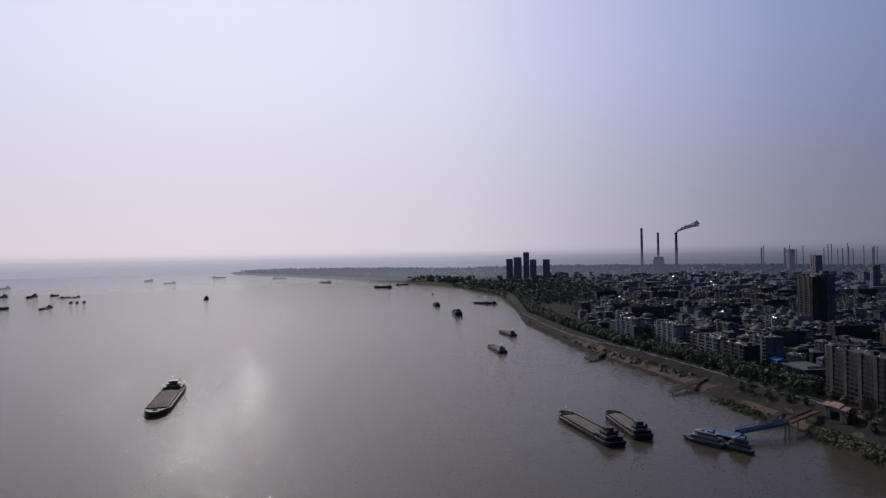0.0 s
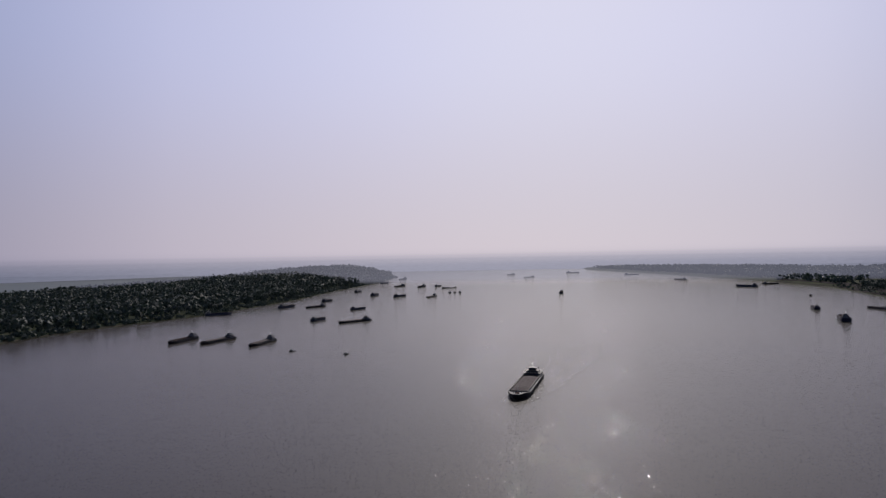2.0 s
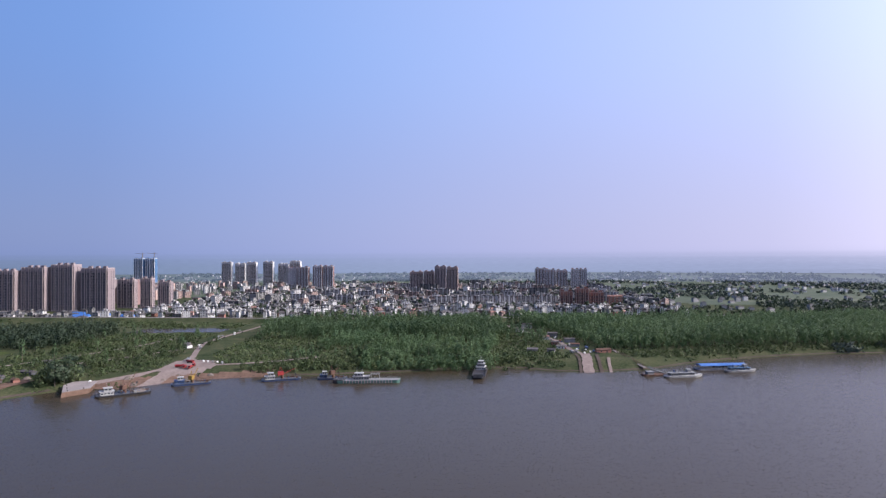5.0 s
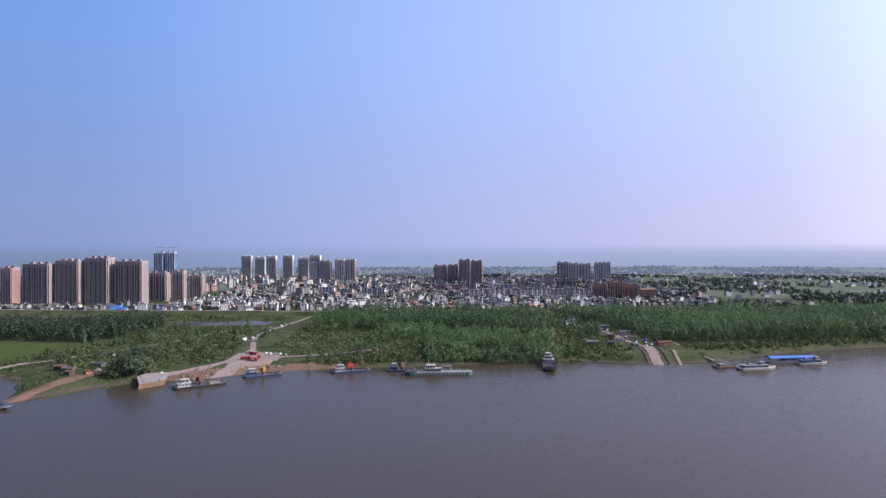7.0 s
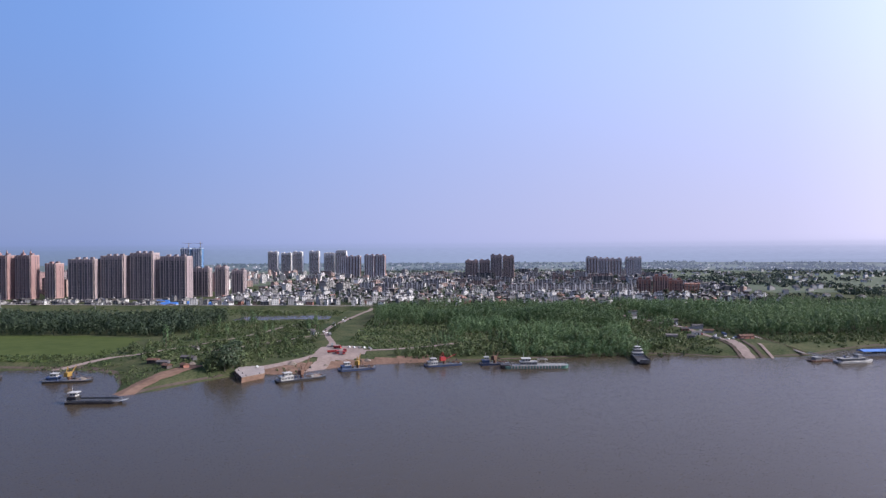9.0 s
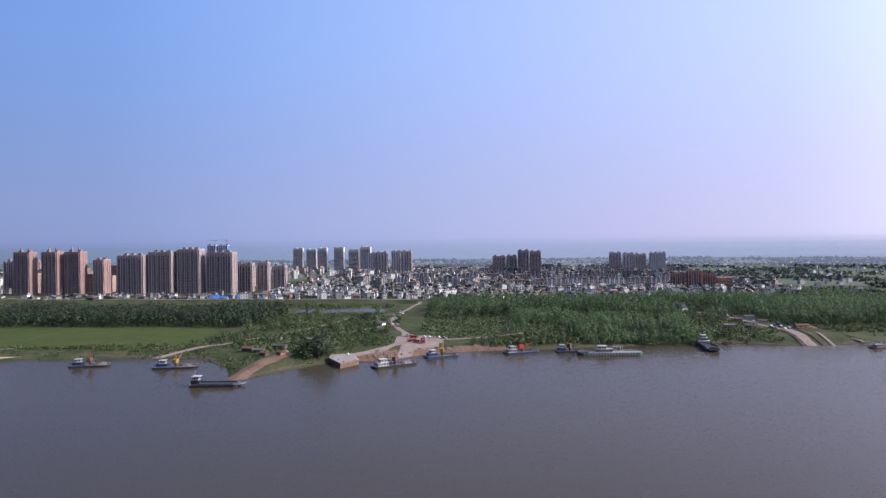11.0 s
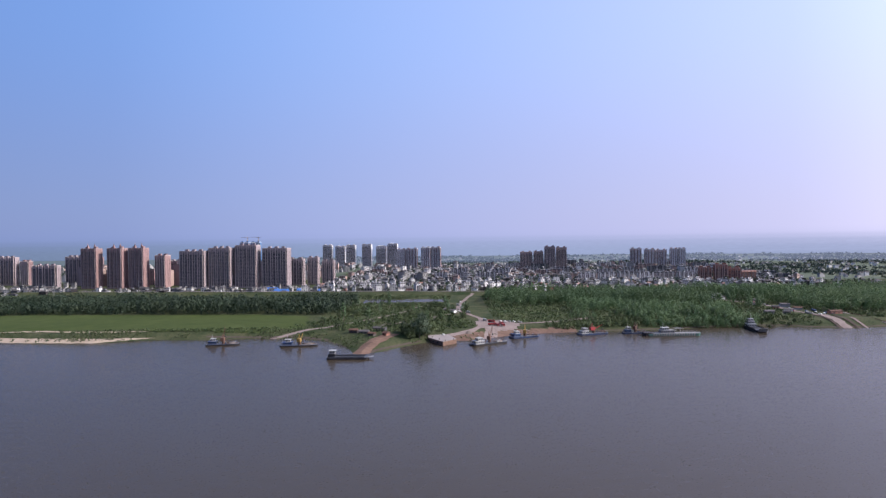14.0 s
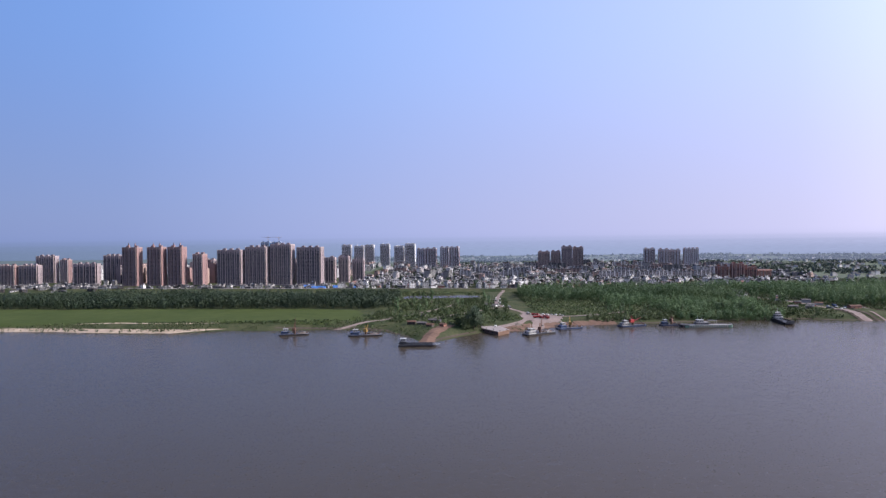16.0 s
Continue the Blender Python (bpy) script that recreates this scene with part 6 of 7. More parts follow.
crane_barge(-514, -250, 122, 40, 11, STEEL_DARK, DULL_WHITE, RUST, "dark crane barge with a white cabin beside the quay", 15, 13, 40)
crane_barge(-554, -211, 112, 32, 10, STEEL_BLUE, STEEL_BLUE, YELLOW_PAINT, "blue work boat with a yellow crane at the loading yard", 11, 10, 60, False)
crane_barge(-570, -137, 107, 34, 10, STEEL_BLUE, DULL_WHITE, RED_PAINT, "blue work boat with a red crane by the mud bank", 8, 12, 8, False)
crane_barge(-573, -92, 95, 26, 9, STEEL_BLUE, STEEL_BLUE, RUST, "dark blue work boat with rusty gear beside a green barge", 9, 7, 50, False)
crane_barge(-513, -434, 98, 36, 10, STEEL_DARK, STEEL_BLUE, YELLOW_PAINT, "dark dredger with a yellow crane in the cove", 10, 9, 75)
crane_barge(-523, -512, 101, 32, 9, STEEL_DARK, STEEL_BLUE, RUST, "dark dredger with a tall mast near the beach", 17, 5, 80)


def deck_ferry(x, y, heading):
    """The long low ferry at the spit."""
    ob = thing("car_ferry", pose(x, y, 0, 0, 0, heading), "low dark car ferry with a slate deck beside the spit", "ferry")
    deck = hull_outline(36, 10, 0.08, 0.04, 0.85)
    part("hull", Shape().prism(inset(deck, 0.95), -0.9, 1.5, deck), STEEL_DARK, ob)
    part("deck", Shape().prism(inset(deck, 0.96), 1.48, 1.58), HULL_GREY, ob)
    for s in (-1, 1):
        part("side_wall", Shape().box(1, s * 4.7, 1.5, 27, 0.3, 1.3), HULL_GREY, ob)
    part("bow_ramp", Shape().add([(17, -3.2, 1.4), (17, 3.2, 1.4), (22, 3.0, 2.2), (22, -3.0, 2.2), (17, -3.2, 1.1), (17, 3.2, 1.1), (22, 3.0, 2.0), (22, -3.0, 2.0)], [(0, 3, 2, 1), (4, 5, 6, 7), (0, 4, 7, 3), (1, 2, 6, 5), (2, 3, 7, 6), (0, 1, 5, 4)]), GREY_PAINT, ob)
    deckhouse = part("deckhouse", Shape().box(-13.5, 0, 1.58, 6, 6.5, 3.0).box(-13.5, 0, 4.58, 7, 7.5, 0.2), STEEL_DARK, ob)
    wheelhouse = part("wheelhouse", Shape().box(-13.2, 0, 4.78, 4, 4.6, 2.4).box(-13.2, 0, 7.18, 6.2, 6.2, 0.35), DULL_WHITE, ob)
    windows_round(deckhouse, -13.5, 0, 2.6, 6, 6.5, 1.0, 3, 3)
    windows_round(wheelhouse, -13.2, 0, 5.7, 4, 4.6, 1.1, 2, 3)
    part("mast", Shape().rod((-14.5, 0, 7.4), (-14.5, 0, 12), 0.13, 0.05), DULL_WHITE, ob)
    part("railing", rails(inset(deck, 0.97), 1.58, 3.0), GREY_PAINT, ob)


deck_ferry(-443, -375, 91)


def green_barge(x, y, heading):
    ob = thing("pontoon_barge", pose(x, y, 0, 0, 0, heading), "long pale green barge with a white deckhouse", "barge")
    deck = hull_outline(56, 11, 0.07, 0.04, 0.75)
    part("hull", Shape().prism(inset(deck, 0.97), -1.0, 2.6, deck), STEEL_GREEN, ob)
    for i in range(17):
        part("hull_rib", Shape().box(-21 + 2.6 * i, -5.55, 0.3, 0.9, 0.35, 2.2), TRIM, ob)
    part("deck", Shape().prism(inset(deck, 0.97), 2.58, 2.68), GREY_PAINT, ob)
    part("bow_block", Shape().prism(inset(hull_outline(10, 10, 0.3, 0.1, 0.6), 1.0, -25), 0.2, 3.4), STEEL_DARK, ob)
    deckhouse = part("deckhouse", Shape().box(-6, 0.5, 2.68, 14, 7, 2.8).box(-6, 0.5, 5.48, 15, 8, 0.2), DULL_WHITE, ob)
    upper_cabin = part("upper_cabin", Shape().box(-8, 0.5, 5.68, 7, 5.4, 2.5).box(-8, 0.5, 8.18, 8, 6.4, 0.2), DULL_WHITE, ob)
    windows_round(deckhouse, -6, 0.5, 3.7, 14, 7, 1.0, 6, 3)
    windows_round(upper_cabin, -8, 0.5, 6.5, 7, 5.4, 1.1, 3, 3)
    for px in (2.5, 9.5):
        for py in (-3.0, 3.6):
            part("awning_post", Shape().rod((px, py, 2.7), (px, py, 7.2), 0.14), DULL_WHITE, ob)
    part("awning_frame", Shape().box(6, 0.3, 7.2, 8.4, 0.3, 0.3).box(6, -3, 7.2, 8.4, 0.3, 0.3).box(6, 3.6, 7.2, 8.4, 0.3, 0.3).box(2.5, 0.3, 7.2, 0.3, 7, 0.3).box(9.5, 0.3, 7.2, 0.3, 7, 0.3), DULL_WHITE, ob)
    part("mast", Shape().rod((-10, 0.5, 8.4), (-10, 0.5, 13.5), 0.15, 0.06).rod((-6, 0.5, 8.2), (-5.2, 0.5, 11.5), 0.14, 0.08), DULL_WHITE, ob)
    part("railing", rails(inset(deck, 0.98), 2.68, 3.0), DULL_WHITE, ob)


green_barge(-556, -58, 91)


def landing_ferry(x, y, heading):
    ob = thing("landing_ferry", pose(x, y, 0, 0, 0, heading), "grey landing ferry nosed off the wooded bank", "ferry")
    deck = hull_outline(46, 12, 0.10, 0.05, 0.85)
    part("hull", Shape().prism(inset(deck, 0.93), -1.0, [2.6 if x_ > 18 else 2.1 for x_, _ in deck], deck), STEEL_DARK, ob)
    part("deck", Shape().prism(inset(deck, 0.95), 2.05, 2.16), GREY_PAINT, ob)
    for s in (-1, 1):
        part("side_wall", Shape().box(3, s * 5.75, 2.1, 30, 0.3, 1.5), STEEL_DARK, ob)
    part("bow_ramp", Shape().add([(22.5, -4.4, 1.4), (22.5, 4.4, 1.4), (24.5, 4.2, 5.0), (24.5, -4.2, 5.0), (22.9, -4.4, 1.3), (22.9, 4.4, 1.3), (24.9, 4.2, 4.9), (24.9, -4.2, 4.9)], [(0, 3, 2, 1), (4, 5, 6, 7), (0, 4, 7, 3), (1, 2, 6, 5), (2, 3, 7, 6), (0, 1, 5, 4)]), GREY_PAINT, ob)
    deckhouse = part("deckhouse", Shape().box(-15, 0, 2.16, 9, 9, 2.8).box(-15, 0, 4.96, 10, 10, 0.2), DULL_WHITE, ob)
    upper_cabin = part("upper_cabin", Shape().box(-15.5, 0, 5.16, 6.5, 7, 2.6).box(-15.5, 0, 7.76, 7.5, 8, 0.2), DULL_WHITE, ob)
    wheelhouse = part("wheelhouse", Shape().box(-15.2, 0, 7.96, 4.2, 4.6, 2.3).box(-15.2, 0, 10.26, 5.0, 5.6, 0.18), DULL_WHITE, ob)
    windows_round(deckhouse, -15, 0, 3.1, 9, 9, 1.0, 4, 5)
    windows_round(upper_cabin, -15.5, 0, 6.1, 6.5, 7, 1.0, 3, 4)
    windows_round(wheelhouse, -15.2, 0, 8.8, 4.2, 4.6, 1.0, 2, 3)
    part("mast", Shape().rod((-15.5, 0, 10.4), (-15.5, 0, 16), 0.16, 0.06).rod((-15.5, -1.5, 13.6), (-15.5, 1.5, 13.6), 0.07), DULL_WHITE, ob)


landing_ferry(-588, 42, -8)


def passenger_boat(x, y, heading, length, label, group="", hull_mat=None, decks=2, house_mat=None):
    ob = thing("passenger_ferry", pose(x, y, 0, 0, 0, heading), label, "ferry", group)
    w = length * 0.23
    deck = hull_outline(length, w, 0.22, 0.05, 0.3)
    part("hull", Shape().prism(inset(deck, 0.9), -0.9, [2.3 if x_ > length * 0.35 else 1.6 for x_, _ in deck], deck), hull_mat or STEEL_BLUE, ob)
    part("deck", Shape().prism(inset(deck, 0.96), 1.6, 1.72), DULL_WHITE, ob)
    lower_saloon = part("lower_saloon", Shape().box(-length * 0.06, 0, 1.72, length * 0.62, w * 0.8, 2.4).box(-length * 0.06, 0, 4.12, length * 0.68, w * 0.95, 0.18), house_mat or DULL_WHITE, ob)
    if decks > 1:
        upper_saloon = part("upper_saloon", Shape().box(-length * 0.10, 0, 4.3, length * 0.4, w * 0.66, 2.2).box(-length * 0.10, 0, 6.5, length * 0.48, w * 0.8, 0.18), house_mat or DULL_WHITE, ob)
    wheelhouse = part("wheelhouse", Shape().box(length * 0.13, 0, 4.3, length * 0.1, w * 0.5, 2.5).box(length * 0.13, 0, 6.8, length * 0.13, w * 0.58, 0.16), DULL_WHITE, ob)
    windows_round(lower_saloon, -length * 0.06, 0, 2.5, length * 0.62, w * 0.8, 1.0, 10, 2)
    if decks > 1:
        windows_round(upper_saloon, -length * 0.10, 0, 5.0, length * 0.4, w * 0.66, 1.0, 7, 2)
    top = 6.6 if decks > 1 else 4.2
    part("funnel", Shape().rod((-length * 0.24, 0, top), (-length * 0.26, 0, top + 2.4), 0.7, 0.6, 8), STEEL_BLUE, ob)
    part("mast", Shape().rod((length * 0.10, 0, 6.9), (length * 0.10, 0, 10.8), 0.12, 0.05), DULL_WHITE, ob)
    part("railing", rails(inset(deck, 0.97), 1.72, 2.5), DULL_WHITE, ob)
    for i in range(6):
        part("awning_stay", Shape().rod((-length * 0.36 + length * 0.12 * i, -w * 0.45, 1.7), (-length * 0.36 + length * 0.12 * i, -w * 0.45, 4.1), 0.09, sides=4), GREY_PAINT, ob)
    part("roof_locker", Shape().box(-length * 0.16, 0, top + 0.06, 3.0, w * 0.3, 1.1), GREY_PAINT, ob)
    part("life_raft", Shape().rod((length * 0.02, -0.9, top + 0.5), (length * 0.02, 0.9, top + 0.5), 0.5, sides=8), DULL_WHITE, ob)
    part("anchor_winch", Shape().box(length * 0.36, 0, 1.9, 1.8, 1.6, 0.9), GREY_PAINT, ob)
    return ob


def roofed_pontoon(x, y, heading, length, width, label, roof_mat=None, hull_mat=None):
    """A moored landing stage under a blue sheet roof."""
    ob = thing("landing_stage", pose(x, y, 0, 0, 0, heading), label, "pontoon")
    deck = hull_outline(length, width, 0.06, 0.06, 0.9)
    part("hull", Shape().prism(inset(deck, 0.97), -0.8, 1.3, deck), hull_mat or DULL_WHITE, ob)
    part("rubbing_strake", Shape().prism(inset(deck, 1.01), 0.7, 1.0), STEEL_BLUE, ob)
    part("deck", Shape().prism(inset(deck, 0.98), 1.28, 1.4), GREY_PAINT, ob)
    cabin = part("cabin", Shape().box(length * 0.1, 0, 1.4, length * 0.5, width * 0.55, 2.5), DULL_WHITE, ob)
    windows_round(cabin, length * 0.1, 0, 2.2, length * 0.5, width * 0.55, 1.0, 8, 2)
    roof = Shape().gable(0, 0, 4.4, length * 0.86, width * 0.92, 1.5, 0.4)
    part("roof", roof, roof_mat or BLUE_ROOF, ob, "dusty blue sheet roof" if roof_mat else "bright blue sheet roof")
    for i in range(7):
        for s in (-1, 1):
            part("post", Shape().rod((-length * 0.41 + length * 0.82 * i / 6, s * width * 0.44, 1.4), (-length * 0.41 + length * 0.82 * i / 6, s * width * 0.44, 4.3), 0.14), STEEL_BLUE, ob)
    part("railing", rails(inset(deck, 0.97), 1.4, 2.5), DULL_WHITE, ob)
    return ob


roofed_pontoon(-606, 275, 94, 52, 11, "white landing stage with a bright blue sheet roof")
passenger_boat(-569, 224, 97, 36, "low white passenger ferry beside the landing stage", "", DULL_WHITE, 1, GREY_PAINT)
passenger_boat(-592, 287, 95, 30, "small white ferry with a blue roof moored along the landing stage", "", DULL_WHITE, 1, DUSTY_BLUE)
ob = thing("work_float", pose(-578, 200, 0, 0, 0, 100), "small rusty float at the gangway foot", "pontoon")
part("hull", Shape().prism(hull_outline(22, 8, 0.08, 0.08, 0.8), -0.6, 1.1), RUST, ob)
part("deckhouse", Shape().box(-4, 0, 1.1, 6, 5, 2.5).box(-4, 0, 3.6, 6.8, 5.8, 0.15), GREY_PAINT, ob)
part("railing", rails(inset(hull_outline(22, 8, 0.08, 0.08, 0.8), 0.96), 1.1, 2.5), RUST, ob)


def truss_bridge(name, a, b, width, height, mat, label, legs=(), panels=False, deck_mat=None):
    """A walkway with trussed sides from a to b."""
    a, b = Vector(a), Vector(b)
    ob = thing(name, Matrix(), label, "gangway")
    way = (b - a).normalized()
    side = Vector((-way.y, way.x, 0)).normalized() * width / 2
    n = max(3, int((b - a).length / 4))
    deck = Shape()
    deck.add([a - side, a + side, b + side, b - side, a - side - Vector((0, 0, .3)), a + side - Vector((0, 0, .3)), b + side - Vector((0, 0, .3)), b - side - Vector((0, 0, .3))],
             [(0, 3, 2, 1), (4, 5, 6, 7), (0, 4, 7, 3), (1, 2, 6, 5), (0, 1, 5, 4), (2, 3, 7, 6)])
    part("deck", deck, deck_mat or GREY_PAINT, ob)
    for s in (-1, 1):
        tr = Shape()
        tr.rod(a + side * s + Vector((0, 0, height)), b + side * s + Vector((0, 0, height)), 0.16, sides=4)
        for i in range(n):
            p, q = a.lerp(b, i / n) + side * s, a.lerp(b, (i + 1) / n) + side * s
            tr.rod(p, p + Vector((0, 0, height)), 0.1, sides=4).rod(p, q + Vector((0, 0, height)), 0.08, sides=4)
        truss = part("truss", tr, mat, ob)
        if panels:
            for i in range(n):
                pan = Shape()
                p, q = a.lerp(b, (i + 0.06) / n) + side * s, a.lerp(b, (i + 0.94) / n) + side * s
                up_, out_ = Vector((0, 0, height * 0.55)), side.normalized() * 0.08
                pan.add([p - out_, q - out_, q - out_ + up_, p - out_ + up_, p + out_, q + out_, q + out_ + up_, p + out_ + up_],
                        [(0, 1, 2, 3), (7, 6, 5, 4), (3, 2, 6, 7), (0, 3, 7, 4), (1, 5, 6, 2), (0, 4, 5, 1)])
                part("side_panel", pan, mat, truss)
    for t in legs:
        p = a.lerp(b, t)
        part("pile", Shape().rod((p.x, p.y, -3), (p.x, p.y, p.z - 0.3), 0.5, sides=8), CONCRETE, ob)
    return ob


truss_bridge("gangway", (-687, 194, 7.0), (-604, 201, 2.4), 3.2, 1.4, RUST, "long weathered gangway down to the float", (0.3, 0.6, 0.85), False, CONCRETE)
truss_bridge("footbridge", (-604, 204, 2.4), (-578, 212, 1.6), 2.4, 1.2, DULL_WHITE, "short footbridge between gangway and ferry", ())

# ---------------------------------------------------------------- east bank
PROMENADE = [(842, 1346), (735, 1150), (624, 951), (554, 798), (505, 665), (474, 568), (461, 502), (442, 420), (429, 367), (412, 310), (401, 264), (391, 236), (379, 205), (364, 160), (347, 100), (325, 10)]
strip("promenade_road", PROMENADE, 7, ASPHALT, "dark asphalt riverside road", 0.56, across=4)
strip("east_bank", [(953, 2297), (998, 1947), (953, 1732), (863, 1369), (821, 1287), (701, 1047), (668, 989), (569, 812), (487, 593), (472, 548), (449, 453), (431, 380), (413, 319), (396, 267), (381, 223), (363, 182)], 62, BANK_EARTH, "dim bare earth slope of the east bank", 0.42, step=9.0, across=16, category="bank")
strip("terrace", [(478, 620), (452, 545), (432, 470), (415, 400), (400, 352)], 13, TERRACE, "bare brown stepped river terrace", 0.5, across=6, category="bank")
strip("paved_bank", [(384, 312), (372, 272), (358, 232), (340, 180)], 8, TERRACE, "weathered paved bank below the road", 0.5, across=6, category="bank")

bank = new("flood_wall")
bank.empty_display_size = 2
tagged(bank, "white flood wall beside the riverside road", "wall", "", "structure")
panel_mesh = Shape().box(0, 0, 0, 5.0, 0.4, 1.0).box(0, 0, 1.0, 5.2, 0.6, 0.15).box(-2.75, 0, 0, 0.6, 0.8, 1.5).mesh("panel", DULL_WHITE)
wall_line = [Vector(p) for p in PROMENADE[::-1]]
run = 0.0
for a, b in zip(wall_line, wall_line[1:]):
    way = (b - a).normalized()
    off = Vector((-way.y, way.x)) * 5.2
    count = int((b - a).length / 6.0)
    for i in range(count):
        p = a.lerp(b, (i + 0.5) / count) + off
        ob = new("panel", panel_mesh)
        ob.parent = bank
        ob.matrix_basis = pose(p.x, p.y, float(ground_z(p.x, p.y)) - 0.1, 0, 0, math.degrees(math.atan2(way.y, way.x)))

crng = random.Random(9)
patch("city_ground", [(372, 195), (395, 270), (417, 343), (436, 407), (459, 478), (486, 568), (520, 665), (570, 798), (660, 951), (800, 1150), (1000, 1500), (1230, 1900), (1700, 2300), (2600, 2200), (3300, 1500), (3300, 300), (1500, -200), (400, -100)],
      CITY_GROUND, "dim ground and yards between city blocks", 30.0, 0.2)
along = []
for a, b in zip(PROMENADE, PROMENADE[1:]):
    n = int(math.dist(a, b) / 14)
    along += [(a[0] + (b[0] - a[0]) * i / n, a[1] + (b[1] - a[1]) * i / n, math.atan2(b[1] - a[1], b[0] - a[0])) for i in range(n)]
for i, (x, y, t) in enumerate(along):
    if y < 760:
        tree("broadleaf", x - math.sin(t) * 5.4 + crng.uniform(-1.5, 1.5), y + math.cos(t) * 5.4 + crng.uniform(-1.5, 1.5), crng, "street trees of the riverside road", 0.85)
for x, y, t in along:
    for side in (-8.5, -14.0, -4.3):
        if y < (540 if side == -4.3 else 330) and crng.random() < 0.75 and not (364 < x + math.sin(t) * 8 < 392 and 224 < y < 252):
            tree("broadleaf", x - math.sin(t) * side + crng.uniform(-1.0, 1.0), y + math.cos(t) * side + crng.uniform(-3, 3), crng, "trees before the flood wall", 0.7)
gx, gy = scatter(nrng, [(376, 335), (386, 330), (372, 280), (362, 262), (356, 268), (366, 300)], 3.4)
woodland("bank_bushes", gx, gy, 41, 3.0, 0.1, 1.9, False, 60, 0.5, SHRUB, "strip of green bushes on the east bank", category="scrub")
gx, gy = scatter(nrng, [(353, 240), (362, 240), (345, 185), (330, 120), (318, 120), (334, 190)], 3.4)
woodland("reed_strip", gx, gy, 42, 3.0, 0.1, 1.9, False, 60, 0.5, SHRUB, "strip of green reeds on the east bank", category="scrub")


def car(x, y, heading, mat, z=None):
    ob = thing("car", pose(x, y, (float(ground_z(x, y)) if z is None else z) + 0.32, 0, 0, heading), {"white_paint": "white", "red_paint": "red", "dark_hull_paint": "black", "grey_deck_paint": "grey"}.get(mat.name, "blue") + " car on the road", "car", "cars")
    part("body", Shape().prism([(-2.2, -0.85), (2.2, -0.85), (2.2, 0.85), (-2.2, 0.85)], 0.3, 0.95).prism([(-1.8, -0.78), (1.1, -0.78), (1.1, 0.78), (-1.8, 0.78)], 0.95, 1.5, [(-1.4, -0.65), (0.5, -0.65), (0.5, 0.65), (-1.4, 0.65)]), mat, ob)
    for dx in (-1.35, 1.35):
        for s in (-1, 1):
            part("wheel", Shape().rod((dx, s * 0.7, 0.33), (dx, s * 0.9, 0.33), 0.33, sides=8), RUBBER, ob)
    return ob


PAINTS = [WHITE_PAINT, WHITE_PAINT, STEEL_DARK, GREY_PAINT, RED_PAINT, STEEL_BLUE]
for i in range(26):
    x, y, t = along[crng.randrange(len(along))]
    if y < 700:
        s = crng.choice((-1.8, 1.8))
        car(x - math.sin(t) * s, y + math.cos(t) * s, math.degrees(t) + (180 if s > 0 else 0), crng.choice(PAINTS))

# buildings that stand out along the front
FRONT = "buildings along the riverside road"


def east_block(x, y, w, floors, wall, label, turn=250, d=14, seed=1, name="apartment_block"):
    ob = slab_block(name, w, d, floors, wall, DIM_ROOF, label, "block of flats", seed)
    ob.matrix_basis = pose(x, y, float(ground_z(x, y)), 0, 0, turn)
    ob["group"] = FRONT
    return ob


east_block(414, 244, 52, 11, DIM_BROWN, "long brown eleven-storey block with gridded windows", 248, 16, 12)
east_block(404, 188, 46, 11, DIM_BROWN, "brown eleven-storey block beside the river road", 252, 16, 4)
east_block(524, 578, 44, 7, DIM_PALE, "pale seven-storey block with rooftop heaters", 258, 13, 14)
east_block(522, 508, 50, 7, DIM_PALE, "white seven-storey public building with tall windows", 250, 18, 16)
east_block(486, 424, 38, 6, DIM_PALE, "white six-storey block with a window grid", 251, 14, 18)
east_block(472, 384, 38, 6, DIM_BROWN, "dark brown six-storey block", 249, 14, 8)
east_block(492, 372, 24, 8, DIM_WALL, "dark grey office block behind", 244, 15, 6)
east_block(534, 548, 30, 5, DIM_WALL, "low dark grey city block", 258, 13, 2)
east_block(510, 462, 34, 5, DIM_BROWN, "low dark brown city block", 247, 13, 4)

ob = slab_block("tower_block", 37, 18, 21, DIM_BROWN, DIM_ROOF, "brown twenty-storey tower with balconies", "tower block", 10)
ob.matrix_basis = pose(794, 534, 10, 0, 0, 242)
part("rear_wing", Shape().box(9, 11, 0, 18, 18, 66).box(9, 11, 66, 19, 19, 1.2).box(9, 11, 67, 8, 8, 4), DIM_WALL, ob)

hall = thing("market_hall", pose(462, 316, float(ground_z(462, 316)), 0, 0, 246), "low hall with tall columns and a dark roof", "hall", FRONT)
part("wall", Shape().box(0, 0, -0.5, 30, 18, 9.5), DIM_WALL, hall)
for i in range(8):
    part("column", Shape().rod((-13.3 + 3.8 * i, -9.8, -0.5), (-13.3 + 3.8 * i, -9.8, 9.1), 0.6, 0.5, 8), DIM_PALE, hall)
part("roof", Shape().box(0, -0.7, 9.0, 31, 21, 1.0).box(0, 0, 10.0, 26, 15, 1.6, 0.8), DIM_ROOF, hall)
shed = thing("blue_shed", pose(482, 354, float(ground_z(482, 354)), 0, 0, 240), "small block with a blue sheet roof", "shed", FRONT)
part("wall", Shape().box(0, 0, -0.5, 14, 9, 8.5), DIM_WALL, shed)
part("roof", Shape().gable(0, 0, 8.0, 14, 9, 1.6), BLUE_ROOF, shed)

